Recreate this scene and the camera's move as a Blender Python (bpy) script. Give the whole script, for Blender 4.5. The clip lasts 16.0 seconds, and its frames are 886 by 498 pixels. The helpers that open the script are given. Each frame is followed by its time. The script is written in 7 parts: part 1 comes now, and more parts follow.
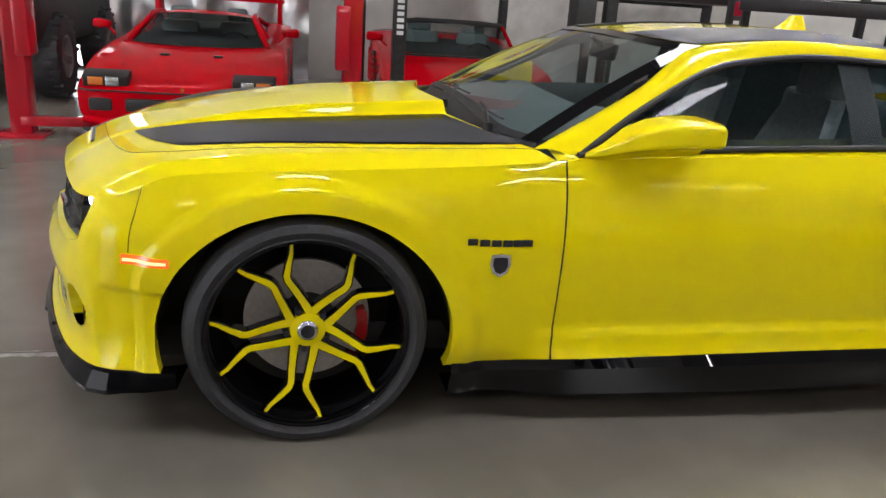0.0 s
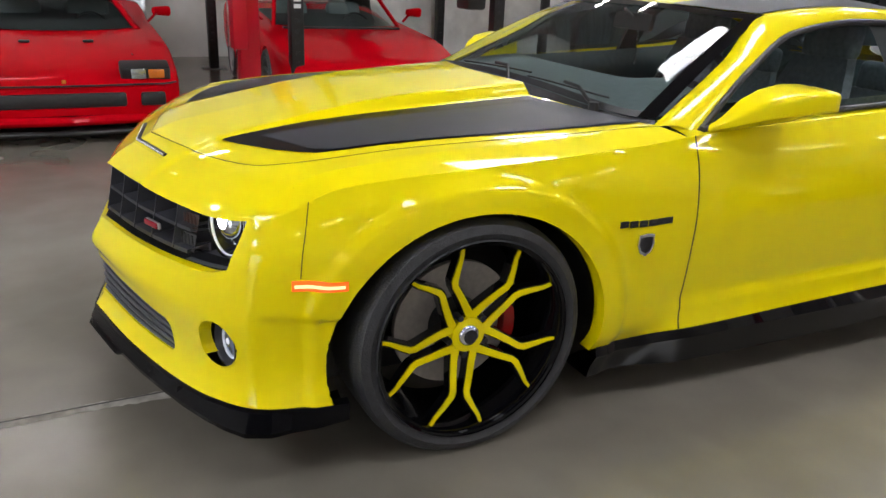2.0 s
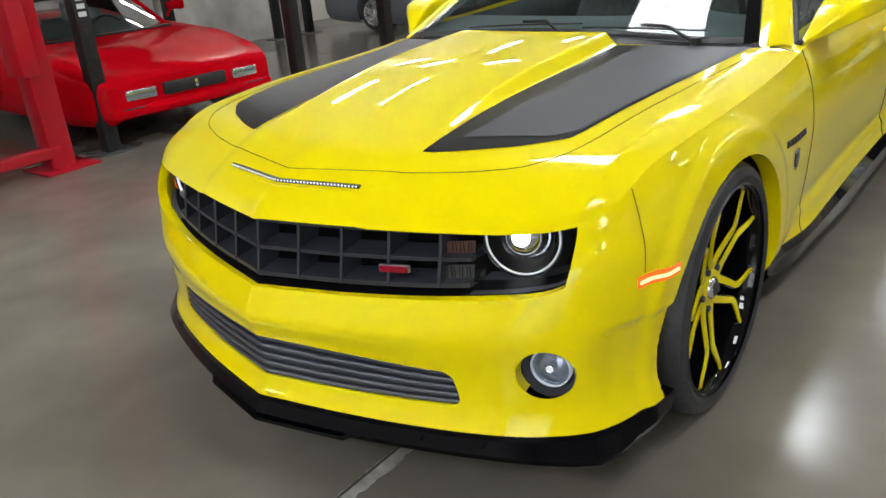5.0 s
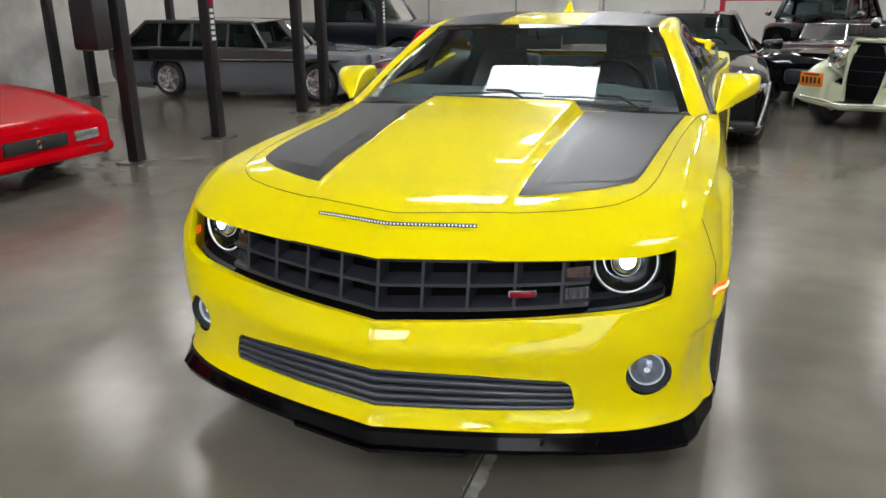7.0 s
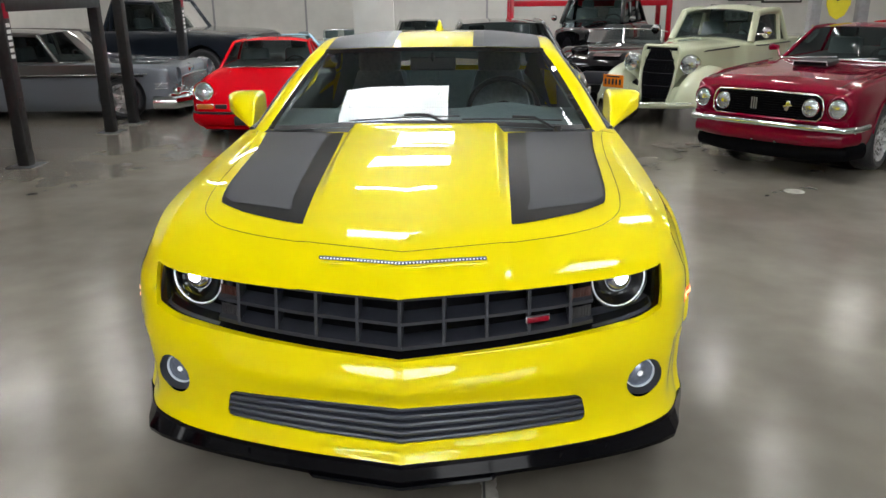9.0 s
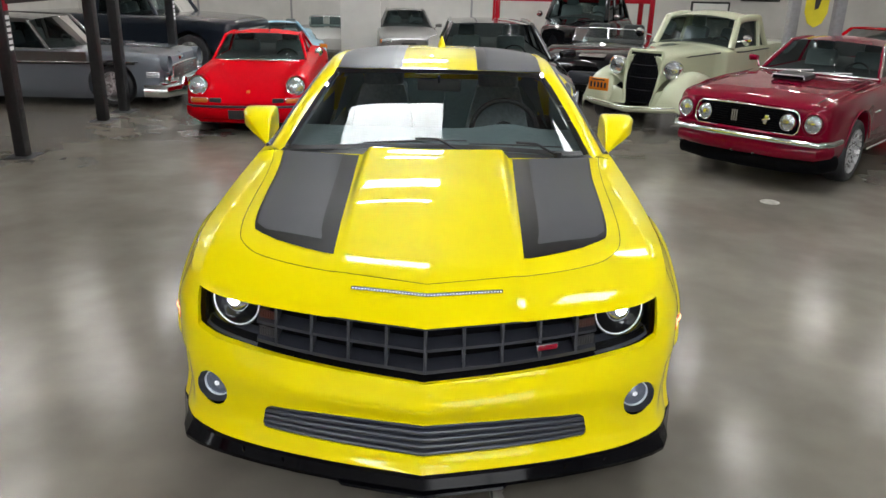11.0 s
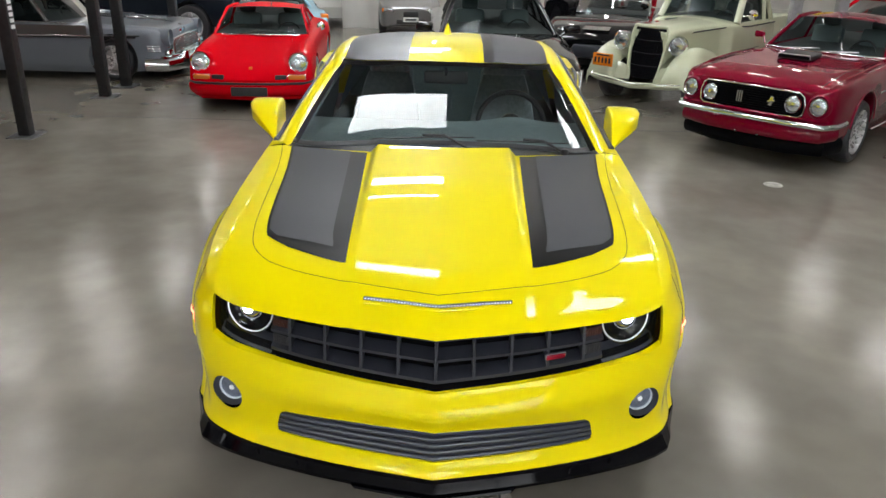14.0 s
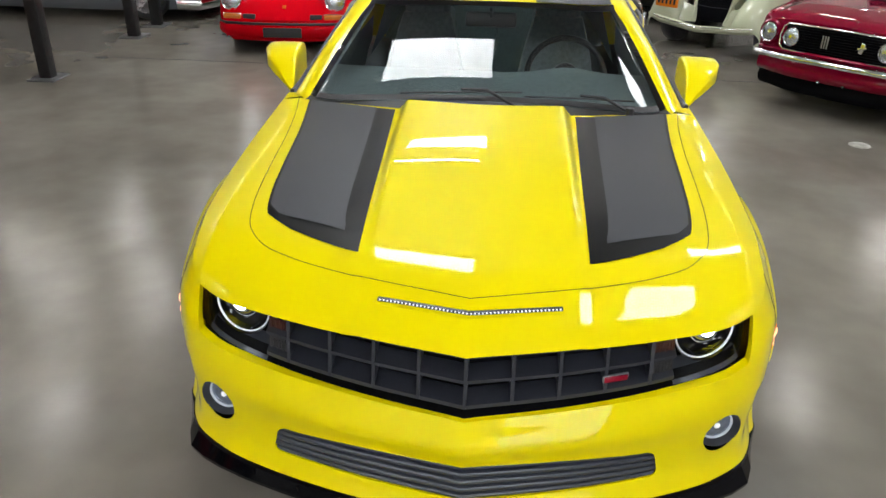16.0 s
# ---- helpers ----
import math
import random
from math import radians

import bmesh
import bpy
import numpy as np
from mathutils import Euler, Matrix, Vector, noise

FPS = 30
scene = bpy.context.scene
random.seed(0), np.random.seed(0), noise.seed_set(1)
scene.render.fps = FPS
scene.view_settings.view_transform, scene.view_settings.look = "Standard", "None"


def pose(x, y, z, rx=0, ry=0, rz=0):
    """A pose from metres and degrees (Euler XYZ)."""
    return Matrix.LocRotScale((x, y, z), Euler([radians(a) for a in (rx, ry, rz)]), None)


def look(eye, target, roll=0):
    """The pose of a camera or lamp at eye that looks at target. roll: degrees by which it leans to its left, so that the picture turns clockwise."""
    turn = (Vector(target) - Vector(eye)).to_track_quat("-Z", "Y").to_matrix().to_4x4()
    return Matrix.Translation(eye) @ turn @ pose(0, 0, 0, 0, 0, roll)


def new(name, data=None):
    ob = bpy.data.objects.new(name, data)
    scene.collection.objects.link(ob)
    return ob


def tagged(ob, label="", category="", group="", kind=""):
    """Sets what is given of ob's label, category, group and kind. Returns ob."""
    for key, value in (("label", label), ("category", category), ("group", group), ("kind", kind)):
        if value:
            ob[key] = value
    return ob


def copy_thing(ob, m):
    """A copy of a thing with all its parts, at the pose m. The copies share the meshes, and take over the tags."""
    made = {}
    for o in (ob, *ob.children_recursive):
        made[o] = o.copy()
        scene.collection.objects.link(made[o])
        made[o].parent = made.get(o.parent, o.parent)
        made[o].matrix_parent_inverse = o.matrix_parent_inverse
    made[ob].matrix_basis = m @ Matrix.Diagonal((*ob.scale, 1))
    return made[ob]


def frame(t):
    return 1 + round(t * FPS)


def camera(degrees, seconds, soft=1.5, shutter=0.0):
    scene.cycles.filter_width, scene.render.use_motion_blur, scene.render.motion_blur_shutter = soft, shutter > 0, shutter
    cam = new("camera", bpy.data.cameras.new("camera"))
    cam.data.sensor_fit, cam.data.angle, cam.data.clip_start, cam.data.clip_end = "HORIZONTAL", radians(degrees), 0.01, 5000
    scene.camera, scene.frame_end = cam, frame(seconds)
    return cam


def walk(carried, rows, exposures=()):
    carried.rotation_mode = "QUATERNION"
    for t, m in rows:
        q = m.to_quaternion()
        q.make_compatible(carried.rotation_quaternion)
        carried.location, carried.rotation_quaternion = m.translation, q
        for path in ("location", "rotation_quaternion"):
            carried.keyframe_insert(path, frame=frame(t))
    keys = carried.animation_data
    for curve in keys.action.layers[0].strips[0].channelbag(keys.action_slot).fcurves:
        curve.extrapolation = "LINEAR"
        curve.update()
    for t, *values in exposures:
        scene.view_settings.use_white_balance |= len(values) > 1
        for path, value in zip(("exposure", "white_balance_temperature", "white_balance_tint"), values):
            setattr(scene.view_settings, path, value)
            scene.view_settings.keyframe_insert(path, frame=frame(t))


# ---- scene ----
cam = camera(59.7, 16.0)
PATH = [
    (0, (3.122, 0.891, 1.39), (1.265, 1.287, 0.76), 3.9),
    (0.5, (3.087, 0.664, 1.392), (1.282, 1.188, 0.709), 3.6),
    (1, (2.941, 0.389, 1.401), (1.185, 1.002, 0.667), 1.7),
    (1.5, (2.822, 0.152, 1.399), (1.131, 0.902, 0.638), 1.8),
    (2, (2.693, -0.066, 1.394), (1.023, 0.792, 0.705), 2.5),
    (2.5, (2.489, -0.188, 1.384), (0.849, 0.693, 0.653), 1.2),
    (3, (2.324, -0.301, 1.402), (0.73, 0.579, 0.575), 0.4),
    (3.5, (2.172, -0.503, 1.404), (0.617, 0.444, 0.574), -1.4),
    (6, (1.16, -1.468, 1.398), (0.299, 0.201, 0.71), -4.1),
    (6.5, (0.989, -1.662, 1.407), (0.215, 0.069, 0.773), -2.7),
    (7, (0.843, -1.811, 1.452), (0.227, -0.016, 0.819), -0.6),
    (7.5, (0.651, -1.891, 1.461), (0.265, -0.054, 0.77), -1.4),
    (8, (0.429, -1.938, 1.48), (0.195, -0.086, 0.76), -1.4),
    (8.5, (0.283, -2.011, 1.52), (0.149, -0.132, 0.849), 0.4),
    (9, (0.207, -1.952, 1.576), (0.132, -0.059, 0.937), -0.5),
    (11.5, (0.051, -2.154, 1.865), (0.052, -0.286, 1.15), 1.6),
    (12, (0.055, -2.154, 1.907), (0.054, -0.295, 1.17), 1.6),
    (12.5, (0.047, -2.138, 1.962), (0.06, -0.274, 1.236), 2.3),
    (13, (0.039, -2.123, 1.984), (0.035, -0.272, 1.229), 1.2),
    (13.5, (0.031, -2.122, 1.988), (0.036, -0.28, 1.209), 1.4),
    (14, (0.018, -2.113, 1.984), (0.014, -0.27, 1.208), 1.5),
    (14.5, (0.012, -2.106, 1.983), (0.0, -0.265, 1.202), 1.3),
    (15, (0.01, -2.08, 1.977), (-0.008, -0.244, 1.185), 0.7),
    (15.5, (-0.002, -1.942, 1.953), (-0.03, -0.12, 1.128), 1.1),
    (16, (0.04, -1.575, 1.896), (-0.075, 0.202, 0.986), 1.3),
]
walk(cam, [(t, look(eye, target, roll)) for t, eye, target, roll in PATH], [(0, 1.20, 6500, 15), (3, 1.20, 6500, 12), (6, 1.22, 6500, 9), (16, 1.22, 6500, 10)])

# ---- world and exposure ----
world = bpy.data.worlds.new("world")
scene.world = world
world.use_nodes = True
sky = world.node_tree.nodes.new("ShaderNodeTexSky")
sky.sky_type, sky.sun_disc = "NISHITA", False
sky.sun_elevation, sky.sun_rotation = radians(40), radians(120)
world.node_tree.links.new(sky.outputs[0], world.node_tree.nodes["Background"].inputs[0])
world.node_tree.nodes["Background"].inputs[1].default_value = 0.1

# ---- materials ----


def material(name, base, rough=0.5, metal=0.0, coat=0.0, spec=0.5, noise_scale=0.0, noise_amount=0.1, bump=0.0, bump_scale=60.0, rough_var=0.0,
             emit=None, strength=0.0, coat_rough=0.03, large_scale=0.0, large_amount=0.0):
    m = bpy.data.materials.new(name)
    m.use_nodes = True
    nt = m.node_tree
    n, l = nt.nodes, nt.links
    p = n["Principled BSDF"]
    p.inputs["Base Color"].default_value = (*base, 1)
    p.inputs["Roughness"].default_value = rough
    p.inputs["Metallic"].default_value = metal
    p.inputs["Coat Weight"].default_value = coat
    p.inputs["Coat Roughness"].default_value = coat_rough
    p.inputs["Specular IOR Level"].default_value = spec
    tex = n.new("ShaderNodeTexCoord")

    def noisy(scale, detail=4.0):
        t = n.new("ShaderNodeTexNoise")
        t.inputs["Scale"].default_value, t.inputs["Detail"].default_value = scale, detail
        l.new(tex.outputs["Object"], t.inputs["Vector"])
        return t

    colour = None
    for scale, amount in ((noise_scale, noise_amount), (large_scale, large_amount)):
        if scale > 0 and amount > 0:
            t = noisy(scale)
            ramp = n.new("ShaderNodeMapRange")
            ramp.inputs["From Min"].default_value, ramp.inputs["From Max"].default_value = 0.3, 0.7
            ramp.inputs["To Min"].default_value, ramp.inputs["To Max"].default_value = 1 - amount, 1 + amount
            l.new(t.outputs["Fac"], ramp.inputs["Value"])
            mix = n.new("ShaderNodeVectorMath")
            mix.operation = "SCALE"
            mix.inputs[0].default_value = base
            if colour:
                l.new(colour, mix.inputs[0])
            l.new(ramp.outputs[0], mix.inputs["Scale"])
            colour = mix.outputs[0]
    if colour:
        l.new(colour, p.inputs["Base Color"])
    if rough_var > 0:
        t = noisy(max(noise_scale, 3.0) * 0.6)
        ramp = n.new("ShaderNodeMapRange")
        ramp.inputs["To Min"].default_value, ramp.inputs["To Max"].default_value = rough - rough_var, rough + rough_var
        l.new(t.outputs["Fac"], ramp.inputs["Value"])
        l.new(ramp.outputs[0], p.inputs["Roughness"])
    if bump > 0:
        t = noisy(bump_scale, 6.0)
        b = n.new("ShaderNodeBump")
        b.inputs["Strength"].default_value, b.inputs["Distance"].default_value = bump, 0.01
        l.new(t.outputs["Fac"], b.inputs["Height"])
        l.new(b.outputs[0], p.inputs["Normal"])
    if emit:
        p.inputs["Emission Color"].default_value = (*emit, 1)
        p.inputs["Emission Strength"].default_value = strength
    return m


def glass_material(name, tint, gloss=0.06, rough=0.0, ior=1.5):
    m = bpy.data.materials.new(name)
    m.use_nodes = True
    nt = m.node_tree
    n, l = nt.nodes, nt.links
    n.remove(n["Principled BSDF"])
    clear, shine, mix = n.new("ShaderNodeBsdfTransparent"), n.new("ShaderNodeBsdfGlossy"), n.new("ShaderNodeMixShader")
    fres = n.new("ShaderNodeFresnel")
    fres.inputs["IOR"].default_value = ior
    clear.inputs[0].default_value = (*tint, 1)
    shine.inputs["Roughness"].default_value = rough
    add = n.new("ShaderNodeMath")
    add.operation, add.inputs[1].default_value, add.use_clamp = "ADD", gloss, True
    l.new(fres.outputs[0], add.inputs[0])
    l.new(add.outputs[0], mix.inputs[0])
    l.new(clear.outputs[0], mix.inputs[1])
    l.new(shine.outputs[0], mix.inputs[2])
    l.new(mix.outputs[0], n["Material Output"].inputs["Surface"])
    return m


def paint(name, base, rough=0.35, coat=1.0, spec=0.08, metal=0.0, coat_ior=1.45):
    m = material(name, base, rough, metal, coat, spec, large_scale=0.8, large_amount=0.02, coat_rough=0.02)
    m.node_tree.nodes["Principled BSDF"].inputs["Coat IOR"].default_value = coat_ior
    return m


YELLOW = paint("yellow_paint", (0.82, 0.672, 0.0), 0.35, 1.0, 0.03, coat_ior=1.34)
BLACK_GLOSS = paint("black_gloss", (0.003, 0.003, 0.004), 0.3, 1.0, 0.0, coat_ior=1.4)
STRIPE_DARK = material("stripe_black_vinyl", (0.003, 0.003, 0.0035), 0.33, noise_scale=300, noise_amount=0.1, spec=0.16, rough_var=0.04)
STRIPE_GREY = material("stripe_grey_vinyl", (0.036, 0.038, 0.045), 0.46, noise_scale=500, noise_amount=0.12, spec=0.32, rough_var=0.05)
BLACK_PLASTIC = material("black_plastic", (0.012, 0.012, 0.014), 0.5, noise_scale=200, noise_amount=0.15, bump=0.15, bump_scale=500)
GRILLE_BLACK = material("grille_black", (0.002, 0.002, 0.003), 0.6, spec=0.06, noise_scale=90, noise_amount=0.2)
SLATE_PLASTIC = material("slate_plastic", (0.036, 0.041, 0.056), 0.38, noise_scale=200, noise_amount=0.1)
GREY_PLASTIC = material("grey_plastic", (0.026, 0.028, 0.036), 0.34, noise_scale=200, noise_amount=0.1)
RUBBER = material("tyre_rubber", (0.026, 0.027, 0.031), 0.42, noise_scale=40, noise_amount=0.25, bump=0.3, bump_scale=180, rough_var=0.1)
CHROME = material("chrome", (0.78, 0.79, 0.8), 0.09, 1.0, noise_scale=30, noise_amount=0.05, rough_var=0.03)
STEEL = material("brushed_steel", (0.45, 0.45, 0.46), 0.35, 1.0, noise_scale=80, noise_amount=0.15, rough_var=0.08)
RED_CALIPER = paint("caliper_red", (0.45, 0.01, 0.01))
RED_BADGE = paint("badge_red", (0.24, 0.004, 0.018), coat_ior=1.3)
POLISHED = material("polished_alloy", (0.72, 0.72, 0.73), 0.28, 0.7, noise_scale=40, noise_amount=0.08, rough_var=0.06)
DARK_METAL = material("dark_metal", (0.05, 0.05, 0.055), 0.4, 0.8, noise_scale=60, noise_amount=0.2)
CABIN = material("cabin_dark", (0.13, 0.165, 0.17), 0.7, noise_scale=60, noise_amount=0.2, bump=0.2, bump_scale=300)
SEAT = material("seat_leather", (0.22, 0.26, 0.275), 0.5, noise_scale=50, noise_amount=0.2, bump=0.2, bump_scale=250)
LAMP_GLASS = glass_material("lamp_glass", (0.92, 0.94, 0.96), 0.01, ior=1.14)
SCREEN_GLASS = glass_material("screen_glass", (0.80, 0.87, 0.86), 0.0, ior=1.45)
SIDE_GLASS = glass_material("side_glass", (0.76, 0.84, 0.85), 0.0, ior=1.35)
DARK_GLASS = glass_material("dark_glass", (0.16, 0.19, 0.19), 0.0, ior=1.18)
CAR_GLASS = glass_material("car_glass", (0.60, 0.67, 0.65), 0.0, ior=1.13)
LED_WHITE = material("led_white", (0.8, 0.8, 0.85), 0.3, emit=(0.80, 0.88, 1.0), strength=13.0)
LED_DOT = material("led_dot", (0.8, 0.8, 0.85), 0.3, emit=(0.95, 0.95, 1.0), strength=0.3)
LED_SOFT = material("led_soft", (0.8, 0.8, 0.85), 0.3, emit=(0.85, 0.92, 1.0), strength=0.12)
SPLITTER_BLACK = material("splitter_black", (0.002, 0.002, 0.003), 0.07, spec=0.12, noise_scale=60, noise_amount=0.2, rough_var=0.04)
MARKER_ON = material("marker_glow", (0.9, 0.3, 0.1), 0.3, emit=(1.0, 0.62, 0.28), strength=0.75)
MARKER_RED = material("marker_red", (0.85, 0.13, 0.01), 0.2, coat=1.0, emit=(1.0, 0.12, 0.01), strength=0.35)
SIGNAL_AMBER = material("signal_amber", (0.055, 0.014, 0.008), 0.4, coat=0.05, noise_scale=90, noise_amount=0.3)
SIGNAL_CLEAR = material("signal_clear", (0.030, 0.029, 0.031), 0.4, coat=0.05, noise_scale=90, noise_amount=0.3)
LAMP_SATIN = material("lamp_satin", (0.045, 0.048, 0.062), 0.32, spec=0.5, noise_scale=60, noise_amount=0.1)
HALO = material("halo_ring", (0.8, 0.8, 0.85), 0.2, emit=(0.85, 0.92, 1.0), strength=0.12)
FOG_RIM = material("fog_rim", (0.62, 0.65, 0.72), 0.25, 0.3, emit=(0.8, 0.9, 1.0), strength=0.10, noise_scale=40, noise_amount=0.05)
FOG_LENS = material("fog_lens", (0.17, 0.19, 0.24), 0.12, 0.6, emit=(0.6, 0.75, 1.0), strength=0.02, noise_scale=70, noise_amount=0.25)
DISC = material("disc_steel", (0.55, 0.51, 0.47), 0.5, 0.5, noise_scale=60, noise_amount=0.1)
AMBER = material("amber_lens", (0.6, 0.16, 0.02), 0.15, coat=1.0, noise_scale=80, noise_amount=0.1)
SEAM = material("panel_gap", (0.03, 0.022, 0.004), 0.8)

# ---- mesh helpers ----


def spline(pts):
    """A smooth curve through (u, value) pairs, without overshoot."""
    u, v = np.array([p[0] for p in pts], float), np.array([p[1] for p in pts], float)
    h, d = np.diff(u), np.diff(v) / np.diff(u)
    m = np.zeros(len(u))
    m[0], m[-1] = d[0], d[-1]
    for i in range(1, len(u) - 1):
        if d[i - 1] * d[i] > 0:
            w1, w2 = 2 * h[i] + h[i - 1], h[i] + 2 * h[i - 1]
            m[i] = (w1 + w2) / (w1 / d[i - 1] + w2 / d[i])

    def f(x):
        i = int(min(max(np.searchsorted(u, x) - 1, 0), len(h) - 1))
        t = (min(max(x, u[0]), u[-1]) - u[i]) / h[i]
        return float((2 * t**3 - 3 * t**2 + 1) * v[i] + (t**3 - 2 * t**2 + t) * h[i] * m[i] + (-2 * t**3 + 3 * t**2) * v[i + 1] + (t**3 - t**2) * h[i] * m[i + 1])
    return f


def rows_spline(values, at=None):
    return spline([(at[i] if at else i, v) for i, v in enumerate(values)])


def smooth(a, b, x):
    t = min(max((x - a) / (b - a), 0), 1)
    return t * t * (3 - 2 * t)


def grid(bm, fn, us, vs, skip=None):
    """A sheet through fn(u, v); faces for which skip(u, v) of their middle holds are left out."""
    vert = [[bm.verts.new(fn(u, v)) for v in vs] for u in us]
    for i in range(len(us) - 1):
        for j in range(len(vs) - 1):
            if skip and skip((us[i] + us[i + 1]) / 2, (vs[j] + vs[j + 1]) / 2):
                continue
            quad = [vert[i][j], vert[i + 1][j], vert[i + 1][j + 1], vert[i][j + 1]]
            quad = [q for k, q in enumerate(quad) if (q.co - quad[k - 1].co).length > 1e-6]
            if len(quad) > 2:
                bm.faces.new(quad)
    for v in [v for v in bm.verts if not v.link_faces]:
        bm.verts.remove(v)
    return bm


def span(a, b, n):
    return [a + (b - a) * i / n for i in range(n + 1)]


def box(bm, centre, size, bevel=0.0, turn=None, seg=2):
    m = Matrix.Translation(centre) @ (turn or Matrix()) @ Matrix.Diagonal((*size, 1))
    made = bmesh.ops.create_cube(bm, size=1, matrix=m)
    if bevel > 0:
        edges = list({e for v in made["verts"] for e in v.link_edges})
        bmesh.ops.bevel(bm, geom=edges, offset=bevel, segments=seg, affect="EDGES", profile=0.5)
    return bm


def rot(ax, deg):
    return Matrix.Rotation(radians(deg), 4, ax)


def lathe(bm, profile, m=None, seg=48, arc=360.0, start=0.0):
    """Turns (radius, height) pairs round the local z axis."""
    m = m or Matrix()
    ring = []
    full = arc >= 360
    for k in range(seg if full else seg + 1):
        a = radians(start + arc * k / seg)
        ring.append([bm.verts.new(m @ Vector((r * math.cos(a), r * math.sin(a), h))) for r, h in profile])
    for k in range(seg):
        a, b = ring[k], ring[(k + 1) % len(ring)]
        for j in range(len(profile) - 1):
            quad = [a[j], b[j], b[j + 1], a[j + 1]]
            quad = [q for i, q in enumerate(quad) if (q.co - quad[i - 1].co).length > 1e-7]
            if len(quad) > 2:
                bm.faces.new(quad)
    return bm


def tube(bm, pts, r, seg=8, flat=1.0, closed=False):
    """A round rod along points."""
    pts = [Vector(p) for p in pts]
    rings, n = [], len(pts)
    side = None
    for i, p in enumerate(pts):
        a, b = (pts[i - 1], pts[(i + 1) % n]) if closed else (pts[max(i - 1, 0)], pts[min(i + 1, n - 1)])
        d = (b - a).normalized()
        ref = side if side and abs(side.dot(d)) < 0.95 else (Vector((0, 0, 1)) if abs(d.z) < 0.9 else Vector((1, 0, 0)))
        side = (ref - d * ref.dot(d)).normalized()
        other = d.cross(side)
        rr = r(i / max(n - 1, 1)) if callable(r) else r
        rings.append([bm.verts.new(p + rr * (math.cos(2 * math.pi * k / seg) * other + flat * math.sin(2 * math.pi * k / seg) * side)) for k in range(seg)])
    for i in range(n if closed else n - 1):
        a, b = rings[i], rings[(i + 1) % n]
        for k in range(seg):
            bm.faces.new((a[k], a[(k + 1) % seg], b[(k + 1) % seg], b[k]))
    if not closed:
        bm.faces.new(rings[0]), bm.faces.new(rings[-1])
    return bm


def extrude_outline(bm, pts, m, depth, bevel=0.0):
    """A plate of the outline pts (x, y), from local z = 0 to depth."""
    low = [bm.verts.new(m @ Vector((x, y, 0))) for x, y in pts]
    top = [bm.verts.new(m @ Vector((x, y, depth))) for x, y in pts]
    bm.faces.new(low), bm.faces.new(top)
    for i in range(len(pts)):
        bm.faces.new((low[i - 1], low[i], top[i], top[i - 1]))
    return bm


def thicken(bm, depth):
    bmesh.ops.recalc_face_normals(bm, faces=bm.faces)
    bmesh.ops.solidify(bm, geom=list(bm.faces), thickness=depth)
    return bm


def cut_ellipse(bm, cy, cz, ry, rz, min_x=0.0):
    """Opens a wheel arch in a side sheet: what lies inside the ellipse goes, the edge follows it."""
    inside = {v for v in bm.verts if abs(v.co.x) > min_x and ((v.co.y - cy) / ry) ** 2 + ((v.co.z - cz) / rz) ** 2 < 1}
    bmesh.ops.delete(bm, geom=[f for f in bm.faces if all(v in inside for v in f.verts)], context="FACES")
    for v in [v for v in bm.verts if v in inside]:
        d = math.hypot((v.co.y - cy) / ry, (v.co.z - cz) / rz)
        v.co.y, v.co.z = cy + (v.co.y - cy) / d, cz + (v.co.z - cz) / d
    return bm


def part(name, bm, mat, parent, label="", angle=38, kind=""):
    """Links a bmesh as one mesh object under a thing or a part."""
    bmesh.ops.remove_doubles(bm, verts=bm.verts, dist=1e-5)
    bmesh.ops.recalc_face_normals(bm, faces=bm.faces)
    me = bpy.data.meshes.new(name)
    bm.to_mesh(me)
    bm.free()
    me.materials.append(mat)
    me.shade_smooth()
    me.set_sharp_from_angle(angle=radians(angle))
    ob = new(name, me)
    ob.parent = parent
    return tagged(ob, label=label, kind=kind)


def thing(name, label, category, group="", m=None):
    ob = new(name)
    ob.empty_display_size = 0.2
    if m is not None:
        ob.matrix_basis = m
    return tagged(ob, label, category, group)


def solid(name, bm, mat, label, category="", group="", kind="", m=None):
    ob = part(name, bm, mat, None)
    if m is not None:
        ob.matrix_basis = m
    return tagged(ob, label, category, group, kind)


B = bmesh.new

# ---- the hall ----


